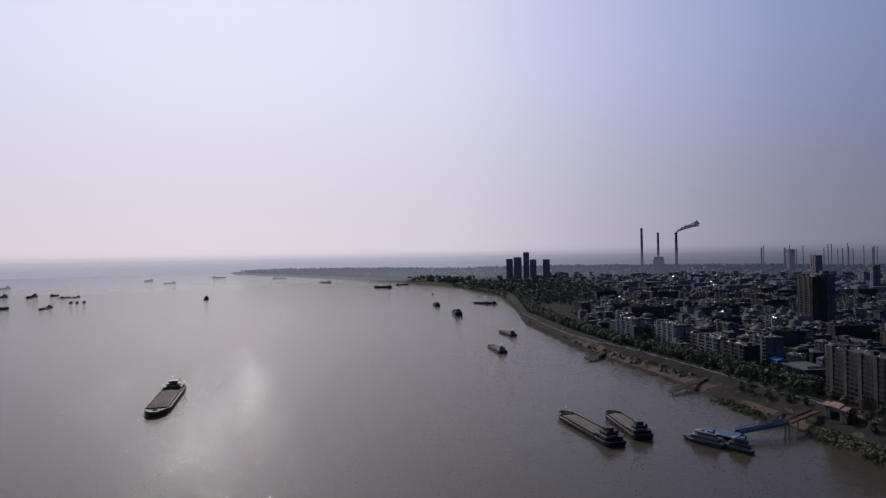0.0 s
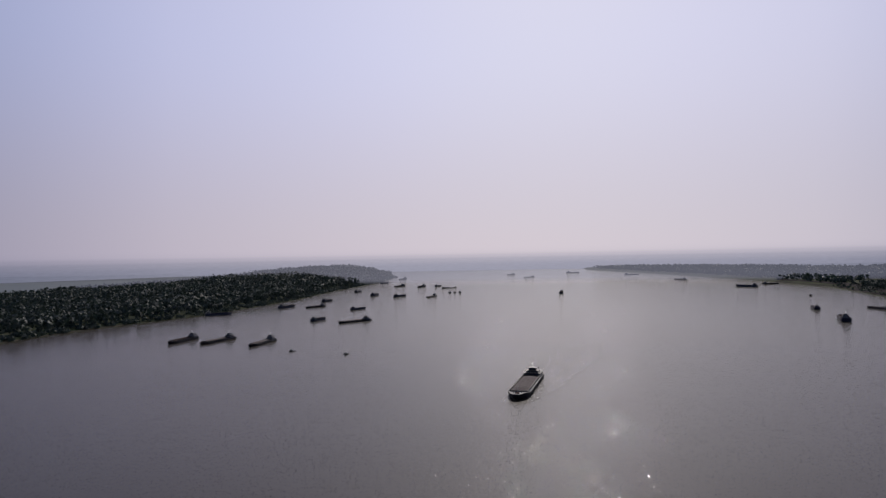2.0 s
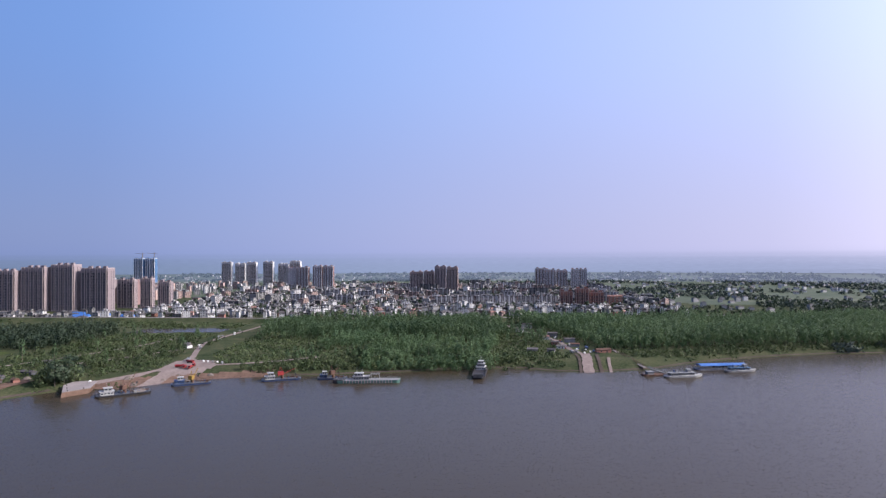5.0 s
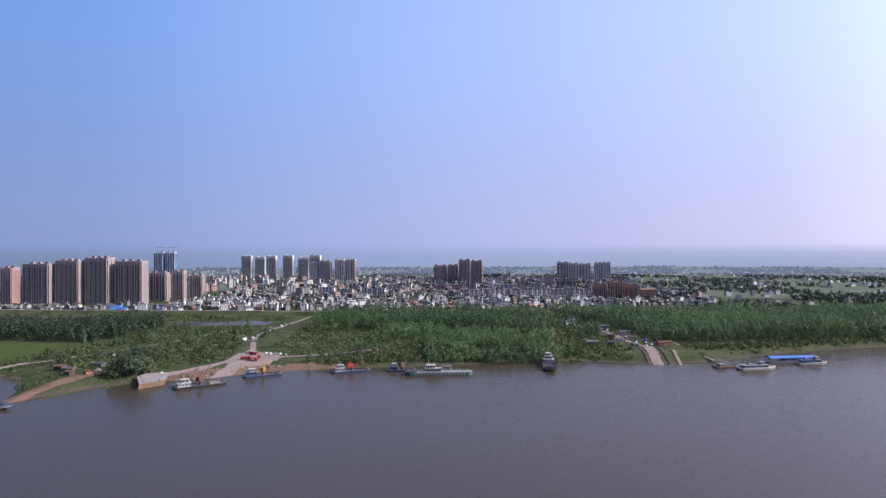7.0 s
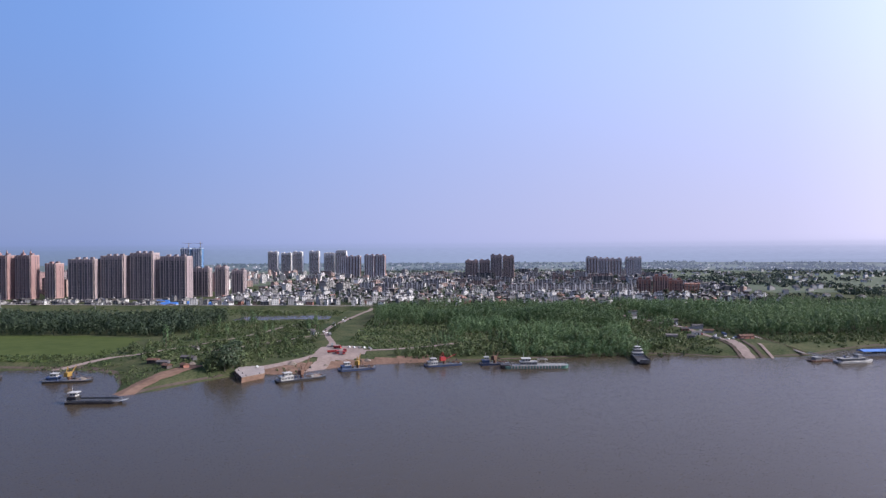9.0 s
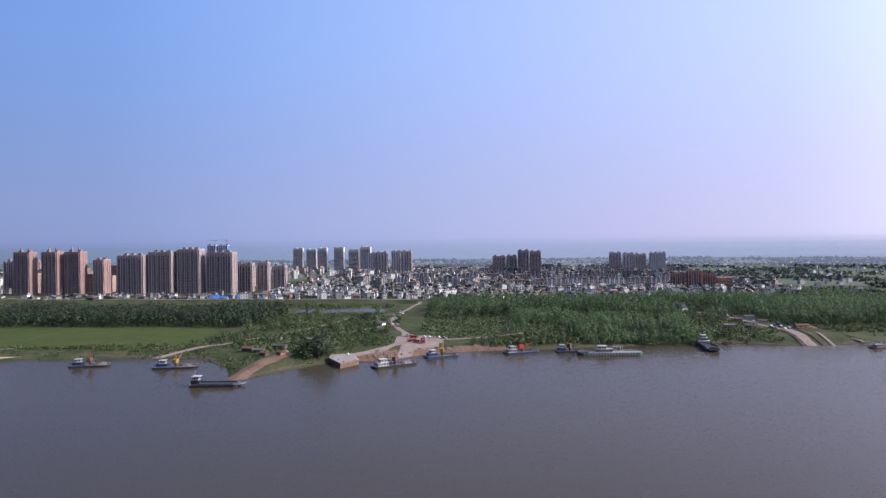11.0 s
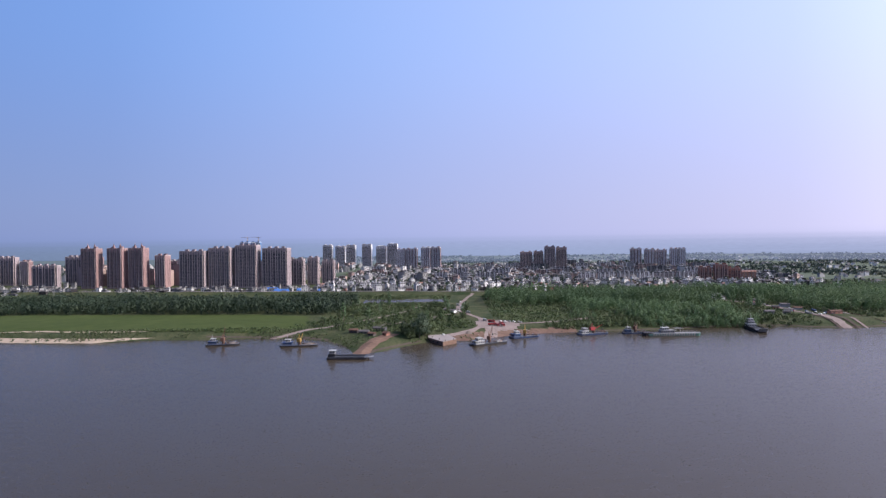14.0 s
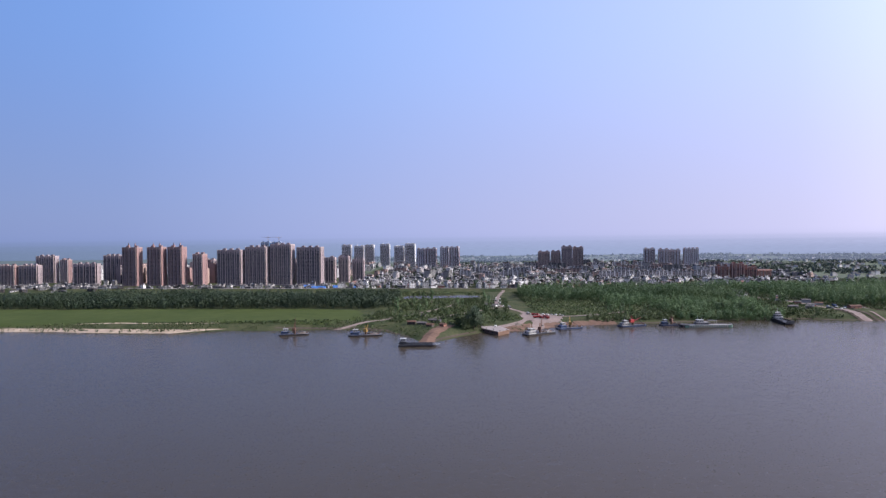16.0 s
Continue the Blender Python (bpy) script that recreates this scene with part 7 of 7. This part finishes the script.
gate = thing("gatehouse", pose(377, 238, float(ground_z(377, 238)), 0, 0, 252), "small white gatehouse with a red tile roof", "gatehouse", FRONT)
body = Shape()
for x, w in ((-6.5, 5.0), (6.5, 5.0)):
    body.box(x, 0, -0.4, w, 6, 7.4)
body.box(0, 0, 4.6, 8.2, 6, 2.4)
part("wall", body, DIM_WALL, gate)
part("roof", Shape().gable(-6.5, 0, 7.0, 5.0, 6, 1.8, 0.8), ROOF_TILE, gate)
part("roof", Shape().gable(6.5, 0, 7.0, 5.0, 6, 1.8, 0.8), ROOF_TILE, gate)
part("roof", Shape().gable(0, 0, 7.4, 7.0, 6, 2.4, 0.8), ROOF_TILE, gate)
for x in (-6.5, 6.5):
    part("window", Shape().box(x, -3.03, 3.4, 1.6, 0.14, 2.0), GLASS, gate)
    part("door", Shape().box(x, -3.03, 0, 1.5, 0.14, 2.3), RUST, gate)

# the ferry stage with its blue bridge
roofed_pontoon(304, 261, 104, 26, 11, "east bank landing stage with a blue roof", DUSTY_BLUE, HULL_GREY)
passenger_boat(291, 262, 104, 25, "grey and white passenger ferry moored at the east bank stage", "", HULL_GREY, 2, GREY_PAINT)
tug = passenger_boat(296, 243, 103, 17, "small dark-hulled ferry behind the landing stage", "", STEEL_DARK, 2, HULL_GREY)
truss_bridge("blue_bridge", (314, 258, 3.4), (348, 251, 6.4), 4.0, 2.6, DUSTY_BLUE, "blue truss bridge to the landing stage", (0.95,), True, STEEL_BLUE)
truss_bridge("concrete_pier", (348, 251, 6.4), (379, 254, 9.0), 5.0, 1.1, RUST, "rusty brown approach pier on piles", (0.05, 0.35, 0.65), True, RUST)
truss_bridge("small_jetty", (376, 273, 5.0), (346, 267, 1.6), 3.0, 0.9, BANK_STONE, "narrow sloping jetty below the road", (0.4, 0.9), False, BANK_STONE)
truss_bridge("sloping_jetty", (418, 371, 7.0), (368, 362, 1.6), 5.0, 0.9, BANK_STONE, "long sloping concrete jetty", (0.3, 0.6, 0.95), False, BANK_STONE)
truss_bridge("stub_jetty", (450, 531, 5.0), (409, 512, 2.0), 8.0, 0.9, BANK_STONE, "short broad landing jetty", (0.4, 0.9), False, BANK_STONE)

# the streets behind
CITY = [
    slab_block("apartment_block", 40, 12, 6, DIM_WALL, DIM_ROOF, "weathered grey six-storey city block", "block of flats", 20),
    slab_block("apartment_block", 32, 12, 5, DIM_PALE, DIM_ROOF, "pale five-storey city block", "block of flats", 22),
    slab_block("apartment_block", 44, 13, 7, DIM_BROWN, DIM_ROOF, "brownish seven-storey city block", "block of flats", 26),
    house("house", 14, 10, 3, DIM_WALL, DIM_ROOF, True, "grey three-storey city house", "house", 24),
    house("house", 12, 10, 2, DIM_PALE, DIM_ROOF, False, "pale low city house", "house", 25),
]
taken.clear()
for x, y, r in ((414, 244, 30), (404, 188, 28), (524, 578, 26), (522, 508, 30), (486, 424, 24), (472, 384, 24), (492, 372, 20), (534, 548, 20), (510, 462, 22), (794, 534, 42), (462, 316, 40), (482, 354, 13), (377, 238, 14)):
    taken.append((x, y, r))
CITY_RING = [(440, 262), (470, 420), (495, 520), (560, 700), (640, 840), (760, 920), (1020, 1150), (1180, 1500), (1240, 1850), (1900, 1700), (2300, 1000), (1700, 500), (1000, 250), (640, 150), (430, 120)]
spots = []
tries = 0
while len(spots) < 185 and tries < 6000:
    tries += 1
    x, y = crng.uniform(430, 1250), crng.uniform(130, 1250)
    if inside(np.array(x), np.array(y), CITY_RING) and float(to_polyline(np.array([x]), np.array([y]), PROMENADE)[0]) > 30:
        i = crng.choice((0, 0, 1, 1, 2, 3, 4))
        if clear(x, y, 17 if i < 3 else 9):
            spots.append((x, y, crng.choice((248, 248, 252, 158)), crng.uniform(0.85, 1.1), i))
place_copies(CITY, spots, "streets of the east city")
gx, gy = scatter(nrng, CITY_RING, 15)
ok = (nrng.random(len(gx)) < 0.6) & (gx < 1500) & (to_polyline(gx, gy, PROMENADE) > 16)
woodland("city_trees", gx[ok], gy[ok], 43, 9.0, 1.0, 4.6, False, 44, 1.2, LEAF_DARK, "dark green trees between city roofs")

infill("city_houses", CITY_RING, 19, 71, 0.8, (2, 3, 3, 4, 5), (DIM_WALL, DIM_BROWN, DIM_PALE), "crowded small buildings of the east city", 158, 0.95, 6.0)
tx, ty = [], []
for x, y, t in along:
    for k in range(24):
        off = nrng.uniform(4.0, 24)
        tx.append(x - math.sin(t) * off + nrng.uniform(-7, 7))
        ty.append(y + math.cos(t) * off + nrng.uniform(-7, 7))
tx, ty = np.array(tx), np.array(ty)
ok = (to_polyline(tx, ty, PROMENADE) > 3.9) & (tx > 330) & ~inside(tx, ty, [(366, 228), (388, 228), (388, 249), (366, 249)]) & ~inside(tx, ty, [(408, 278), (382, 196), (440, 196), (440, 278)])
woodland("roadside_trees", tx[ok], ty[ok], 44, 8.0, 1.2, 3.6, False, 60, 0.85, LEAF_DARK, "dense dark trees lining the riverside road")
tx, ty = [], []
for a, b in zip(EAST_SHORE[7:17], EAST_SHORE[8:18]):
    for i in range(int(math.dist(a, b) / 3)):
        t, off = nrng.random(), nrng.uniform(5, 24)
        tx.append(a[0] + (b[0] - a[0]) * t + off)
        ty.append(a[1] + (b[1] - a[1]) * t - off * 0.4)
tx, ty = np.array(tx), np.array(ty)
ok = to_polyline(tx, ty, PROMENADE) > 16
woodland("bank_thicket", tx[ok], ty[ok], 45, 3.2, 0.0, 3.0, False, 30, 1.0, LEAF_FAR, "dark scrub on the east river bank", category="scrub")


def far_city(name, ring, spacing, seed, label):
    """Blocks too far off to tell apart, with bright heaters on their roofs."""
    rng = np.random.default_rng(seed)
    x, y = scatter(rng, ring, spacing)
    walls, roofs, glints = Shape(), Shape(), Shape()
    for px, py in zip(x, y):
        if rng.random() < 0.25:
            continue
        w, d, h = rng.uniform(16, 40), rng.uniform(10, 14), rng.choice((9.0, 12.0, 15.0, 18.0, 18.0, 24.0))
        turn = rng.choice((0.0, 0.1, 1.5)) + radians(158)
        walls.box(px, py, 9.5, w, d, h, 1.0, turn)
        roofs.box(px, py, 9.5 + h, w + 0.8, d + 0.8, 1.2, 0.94, turn)
        for k in range(rng.integers(0, 6)):
            gx_, gy_ = px + rng.uniform(-0.35, 0.35) * d, py + rng.uniform(-0.35, 0.35) * d
            t = h + 10.8
            a = rng.uniform(0.2, 1.6)
            u, v = Vector((math.cos(a), math.sin(a), 0)) * 0.5, Vector((-math.sin(a) * 0.8, math.cos(a) * 0.8, rng.uniform(-1.1, -0.2))) * 0.55
            c = Vector((gx_, gy_, t + 1))
            glints.add([c - u - v, c + u - v, c + u + v, c - u + v, c - u - v - Vector((0, 0, 1.2)), c + u - v - Vector((0, 0, 1.2))], [(0, 1, 2, 3), (4, 5, 1, 0)])
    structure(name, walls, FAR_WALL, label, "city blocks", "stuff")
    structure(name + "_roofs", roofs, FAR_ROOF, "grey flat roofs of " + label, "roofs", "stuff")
    structure(name + "_heaters", glints, SHINY, "bright solar heaters on " + label, "solar heaters", "stuff")


far_city("far_blocks", [(1040, 1160), (1190, 1500), (1250, 1880), (1500, 2200), (2300, 2000), (2900, 1500), (3000, 700), (1900, 350), (1000, 160), (1250, 700)], 44, 51, "distant city blocks")

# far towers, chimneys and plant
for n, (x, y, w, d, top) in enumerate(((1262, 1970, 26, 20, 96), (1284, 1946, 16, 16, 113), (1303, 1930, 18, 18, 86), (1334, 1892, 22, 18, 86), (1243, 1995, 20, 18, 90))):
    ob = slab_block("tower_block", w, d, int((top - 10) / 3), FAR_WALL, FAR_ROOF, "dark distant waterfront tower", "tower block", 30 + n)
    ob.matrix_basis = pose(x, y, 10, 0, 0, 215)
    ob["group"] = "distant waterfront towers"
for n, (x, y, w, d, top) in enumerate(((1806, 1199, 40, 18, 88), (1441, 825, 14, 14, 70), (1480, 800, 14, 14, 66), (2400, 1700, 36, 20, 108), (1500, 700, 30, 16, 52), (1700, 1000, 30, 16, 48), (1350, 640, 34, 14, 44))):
    ob = slab_block("tower_block", w, d, int((top - 10) / 3), DIM_PALE if n == 0 else FAR_WALL, FAR_ROOF, "pale concrete tower far behind the waterfront" if n == 0 else "grey distant city tower", "tower block", 40 + n)
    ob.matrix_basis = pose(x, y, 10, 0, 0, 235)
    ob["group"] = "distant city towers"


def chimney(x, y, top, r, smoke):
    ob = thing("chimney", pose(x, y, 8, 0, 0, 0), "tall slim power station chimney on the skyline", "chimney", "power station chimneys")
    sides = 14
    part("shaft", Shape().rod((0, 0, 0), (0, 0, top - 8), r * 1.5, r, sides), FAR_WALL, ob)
    for k in (0.62, 0.8, 0.97):
        part("band", Shape().rod((0, 0, (top - 8) * k), (0, 0, (top - 8) * k + 4), r * 1.28, r * 1.24, sides), RUST, ob)
    return ob


chimney(1854, 1963, 204, 4.2, False)
chimney(1899, 1919, 184, 4.0, False)
chimney(1947, 1870, 183, 4.6, True)
hall = thing("power_station", pose(1905, 1925, 8, 0, 0, 46), "long dark power station hall below the chimneys", "power station")
part("boiler_house", Shape().box(-70, 0, 0, 70, 40, 72).box(-70, 0, 72, 60, 34, 8), FAR_WALL, hall)
part("turbine_hall", Shape().box(40, 0, 0, 150, 36, 55).box(40, 0, 55, 140, 30, 6), FAR_WALL, hall)
puffs = Shape()
prng = random.Random(4)
for i in range(26):
    t = i / 25
    puffs.mound(1950 + 58 * t + prng.uniform(-3, 3), 1868 - 48 * t + prng.uniform(-3, 3), 184 + 26 * t ** 0.7 + prng.uniform(-2, 2) * (1 + t), 10 + 16 * t, 10 + 16 * t, 7 + 9 * t, i)
structure("smoke_plume", puffs, SMOKE, "thin grey smoke drifting from a chimney", "smoke", "stuff")
stacks = []
for i in range(26):
    a = radians(prng.uniform(-1.5, 6.5) if i < 22 else prng.uniform(-20, 0))
    x, y = 3150 * math.cos(radians(31) + a) * 0.93, 3150 * math.sin(radians(31) + a) * 0.93
    ob = thing("smoke_stack", pose(x, y, 8, 0, 0, 0), "thin distant factory stack on the skyline", "chimney", "distant factory stacks")
    h = prng.uniform(98, 120)
    part("shaft", Shape().rod((0, 0, 0), (0, 0, h), 2.4, 1.5, 8), FAR_WALL, ob)
    part("rim", Shape().rod((0, 0, h - 3), (0, 0, h), 1.9, 1.9, 8), FAR_WALL, ob)

# ---------------------------------------------------------------- quay, ramp and clutter of the west bank
quay = new("quay", None)
quay.empty_display_size = 2
tagged(quay, "raised pale concrete quay with a stained front", "quay", "", "structure")
TOP = [(-533, -309), (-505, -294), (-522, -281), (-552, -290), (-558, -311)]
part("quay_wall", Shape().prism([(x + (3 if x > -525 else 0), y) for x, y in TOP], -3, 3.7, TOP), MUD, quay)
part("quay_deck", Shape().prism([(x * 0.999 - 0.4, y * 0.999 - 0.2) for x, y in TOP], 3.7, 4.0), CONCRETE, quay)
strip("quay_lane", [(-545, -292), (-556, -276), (-568, -265), (-588, -256), (-605, -250)], 8, DIRT_ROAD, "pale lane from the quay to the yard", 0.5, across=3)
patch("quay_beach", [(-536, -292), (-533, -268), (-552, -242), (-570, -254), (-548, -287)], MUD, "bare brown mud beside the quay", 4.0, 0.22, "bank")
slope = strip("loading_slope", [(-598, -240), (-575, -243), (-552, -246), (-535, -250)], 13, DIRT_ROAD, "dusty slope down to the crane barge", 0.45, across=3, category="ramp")


def truck(x, y, heading, mat, label="red tipper truck parked in the dusty yard"):
    ob = thing("truck", pose(x, y, float(ground_z(x, y)) + 0.45, 0, 0, heading), label, "truck", "parked trucks")
    part("chassis", Shape().box(0, 0, 0.55, 8.2, 1.0, 0.4), STEEL_DARK, ob)
    part("cab", Shape().prism([(2.6, -1.2), (4.3, -1.2), (4.3, 1.2), (2.6, 1.2)], 0.7, 3.0, [(2.7, -1.15), (4.1, -1.15), (4.1, 1.15), (2.7, 1.15)]), mat, ob)
    part("windscreen", Shape().box(4.22, 0, 1.9, 0.12, 2.0, 0.8), GLASS, ob)
    part("tipper_body", Shape().prism([(-4.2, -1.2), (2.3, -1.2), (2.3, 1.2), (-4.2, 1.2)], 1.0, 2.6, [(-4.4, -1.3), (2.4, -1.3), (2.4, 1.3), (-4.4, 1.3)]), mat, ob)
    for dx in (-3.2, -1.9, 3.2):
        for s in (-1, 1):
            part("wheel", Shape().rod((dx, s * 0.95, 0.5), (dx, s * 1.28, 0.5), 0.52, sides=8), RUBBER, ob)


for x, y, a in ((-600, -235, 10), (-598, -229, 8), (-604, -241, 100), (-610, -230, 15), (-628, -240, 60)):
    truck(x, y, a, RED_PAINT)
for x, y, a in ((-720, -264, 200), (-815, -276, 185), (-640, -247, 190)):
    truck(x, y, a, GREY_PAINT, "grey tipper truck on the dirt road")
for i, (x, y) in enumerate(((-629, -214), (-630, -219), (-631, -224), (-628, -209), (-633, -229), (-622, -207))):
    car(x, y, 25, (WHITE_PAINT, GREY_PAINT)[i % 2])
for i in range(12):
    t = i / 11
    car(-735 - 160 * t + crng.uniform(-3, 3), -279 + 12 * t + crng.uniform(-6, 6) + (4 if t < 0.5 else -1), 176, PAINTS[i % 4])
for i in range(14):
    car(-690 - 9 * i + crng.uniform(-2, 2), 151 - 0.5 * i + crng.choice((-4, 4, 8)), 172 + crng.uniform(-6, 6), PAINTS[(i * 5) % 6])

for x, y, a, m in ((-668, 158, 190, 0), (-674, 166, 170, 1), (-676, 152, 200, 3), (-683, 160, 180, 2), (-690, 165, 175, 0), (-681, 172, 100, 5), (-694, 156, 182, 1), (-666, 172, 95, 2)):
    car(x, y, a, PAINTS[m])
truck(-672, 146, 185, GREY_PAINT, "grey tipper truck waiting at the ferry ramp")
truck(-700, 168, 178, STEEL_BLUE, "blue tipper truck waiting at the ferry ramp")

car(-546, -294, 20, WHITE_PAINT, 3.68)
for x, y in ((-531, -305), (-519, -298), (-509, -292), (-518, -284)):
    ob = new("bollard", Shape().rod((0, 0, 0), (0, 0, 0.9), 0.35, 0.3, 8).rod((0, 0, 0.9), (0, 0, 1.1), 0.5, 0.45, 8).mesh("bollard", RUBBER))
    ob.matrix_basis = pose(x, y, 4.0, 0, 0, 0)
    tagged(ob, "black iron mooring bollard on the quay", "bollard", "quay bollards")
for i, (x, y) in enumerate(((-528, -307.5), (-520, -303.2), (-512, -299))):
    tyre = part("tyre_fender", Shape().rod((x, y, 2.2), (x + 0.5, y - 0.8, 2.2), 0.8, sides=10), RUBBER, quay)

# ferry ramp: two paved tracks with dark kerbs running into the water
for name, line, w, mat, label in (("ferry_ramp", [(-666, 158), (-640, 154), (-612, 148), (-581, 143)], 10, DIRT_ROAD, "broad pale ferry ramp running into the water"),
                                  ("ramp_kerb", [(-666, 148), (-640, 146), (-612, 141), (-592, 137)], 3, BANK_STONE, "dark stone kerb beside the ramp"),
                                  ("ramp_kerb", [(-660, 169), (-640, 165), (-612, 160), (-586, 156)], 3.5, BANK_STONE, "dark stone kerb beside the ramp"),
                                  ("ramp_track", [(-640, 176), (-620, 171), (-600, 167), (-589, 165)], 3, DIRT_ROAD, "narrow side track beside the ramp")):
    strip(name, line, w, mat, label, 0.35 if w > 10 else 0.65, 4.0, 2, "ramp")


def hut(x, y, turn, w, d, h, wall, roof, label):
    ob = thing("hut", pose(x, y, float(ground_z(x, y)), 0, 0, turn), label, "hut", "huts on the west bank")
    part("wall", Shape().box(0, 0, -0.5, w, d, h + 0.5), wall, ob)
    part("roof", Shape().gable(0, 0, h, w, d, 1.4, 0.5), roof, ob)
    part("door", Shape().box(w * 0.2, -d / 2 - 0.04, 0, 1.2, 0.14, 2.1), STEEL_DARK, ob)
    part("window", Shape().box(-w * 0.2, -d / 2 - 0.04, 1.0, 1.4, 0.14, 1.2), GLASS, ob)


for x, y, t, w, d, h, wl_, rf, lab in ((-686, 106, 80, 11, 7, 3.4, WALL_GREY, ROOF_GREY, "small grey hut with a dark roof beside the landing"), (-676, 180, 100, 16, 6, 3.2, WALL_RED, RUST, "low brown ticket hut at the ramp head"),
                                       (-684, 126, 70, 8, 6, 3.0, WALL_GREY, ROOF_GREY, "small grey hut at the landing"), (-628, -378, 75, 6, 4, 2.8, WALL_GREY, ROOF_GREY, "small grey hut beside the track"),
                                       (-536, -366, 60, 7, 5, 2.8, DIM_BROWN, RUST, "weathered hut at the head of the spit"), (-552, -376, 80, 10, 5, 2.6, DIM_WALL, ROOF_GREY, "long low grey hut near the spit"),
                                       (-736, -286, 60, 12, 7, 3.2, WALL_WHITE, ROOF_GREY, "white roadside hut at the track fork"), (-752, -292, 75, 8, 5, 2.8, WALL_GREY, ROOF_GREY, "grey roadside shed with a dark roof"),
                                       (-538, -352, 50, 6, 5, 2.8, WALL_RED, RUST, "tiny brick hut above the ramp"), (-860, 118, 100, 14, 8, 5.0, WALL_WHITE, ROOF_GREY, "pale roadside house among trees"),
                                       (-905, 132, 95, 14, 8, 6.0, WALL_WHITE, ROOF_GREY, "pale roadside house among trees"), (-955, 84, 95, 12, 8, 6.0, WALL_GREY, ROOF_GREY, "grey roadside house among trees"),
                                       (-708, 141, 78, 9, 5, 3.0, WALL_WHITE, ROOF_GREY, "small white stall beside the ferry road"), (-722, 160, 262, 10, 5, 3.0, WALL_GREY, RUST, "low grey stall beside the ferry road"),
                                       (-738, 140, 80, 8, 5, 3.2, WALL_RED, ROOF_GREY, "small brick stall beside the ferry road"), (-756, 161, 265, 12, 6, 4.0, WALL_WHITE, ROOF_GREY, "white shop beside the ferry road"),
                                       (-780, 136, 82, 10, 6, 4.2, WALL_WHITE, ROOF_TILE, "white shop with a red roof beside the ferry road"), (-806, 150, 262, 12, 7, 5.0, WALL_GREY, ROOF_GREY, "grey house beside the ferry road"),
                                       (-571, -362, 70, 14, 5, 3.0, DIM_WALL, ROOF_GREY, "dark open shed above the spit"), (-560, -388, 84, 9, 5, 3.0, DIM_BROWN, RUST, "rusty shed in the scrub above the spit")):
    hut(x, y, t, w, d, h, wl_, rf, lab)

# levee stone, sand heaps and rubble
heap_rng = random.Random(12)
for x, y, s in ((-560, -268, 7), (-548, -258, 5), (-570, -222, 6), (-586, -206, 5), (-553, -352, 6), (-565, -240, 4)):
    ob = new("gravel_heap", Shape().mound(0, 0, -0.3, s * 1.6, s * 1.3, s * 0.42, int(-x)).mesh("gravel_heap", CARGO))
    ob.matrix_basis = pose(x, y, float(ground_z(x, y)), 0, 0, heap_rng.uniform(0, 360))
    tagged(ob, "heap of grey-brown gravel on the bank", "gravel heap", "gravel heaps")
rocks = Shape()
for line, n in (([(-463, -352), (-490, -336), (-516, -312)], 70), ([(-566, -225), (-577, -204), (-586, -160)], 50), ([(-560, -500), (-562, -450), (-540, -411)], 60)):
    pts = [Vector(p) for p in line]
    for i in range(n):
        k = heap_rng.random() * (len(pts) - 1)
        p = pts[int(k)].lerp(pts[int(k) + 1], k % 1)
        x, y = p.x + heap_rng.uniform(-4, 2), p.y + heap_rng.uniform(-3, 3)
        s = heap_rng.uniform(0.5, 1.6)
        rocks.mound(x, y, float(ground_z(x, y)) - 0.2, s * 1.5, s * 1.2, s * 0.7, i, 3, 6)
structure("shore_rocks", rocks, BANK_STONE, "dark rubble stones along the water line", "rocks", "stuff")
pole_line = [(-1030, -1000), (-1018, -840), (-1000, -680), (-985, -540)]
for x, y in pole_line:
    ob = thing("power_pole", pose(x, y, float(ground_z(x, y)), 0, 0, 80), "tall grey steel power pole before the levee", "pole", "power poles")
    part("pole", Shape().rod((0, 0, -0.5), (0, 0, 30), 0.55, 0.25, 8), WALL_GREY, ob)
    for z in (22, 25.5, 29):
        part("cross_arm", Shape().rod((-3.5, 0, z), (3.5, 0, z), 0.16, sides=4), WALL_GREY, ob)
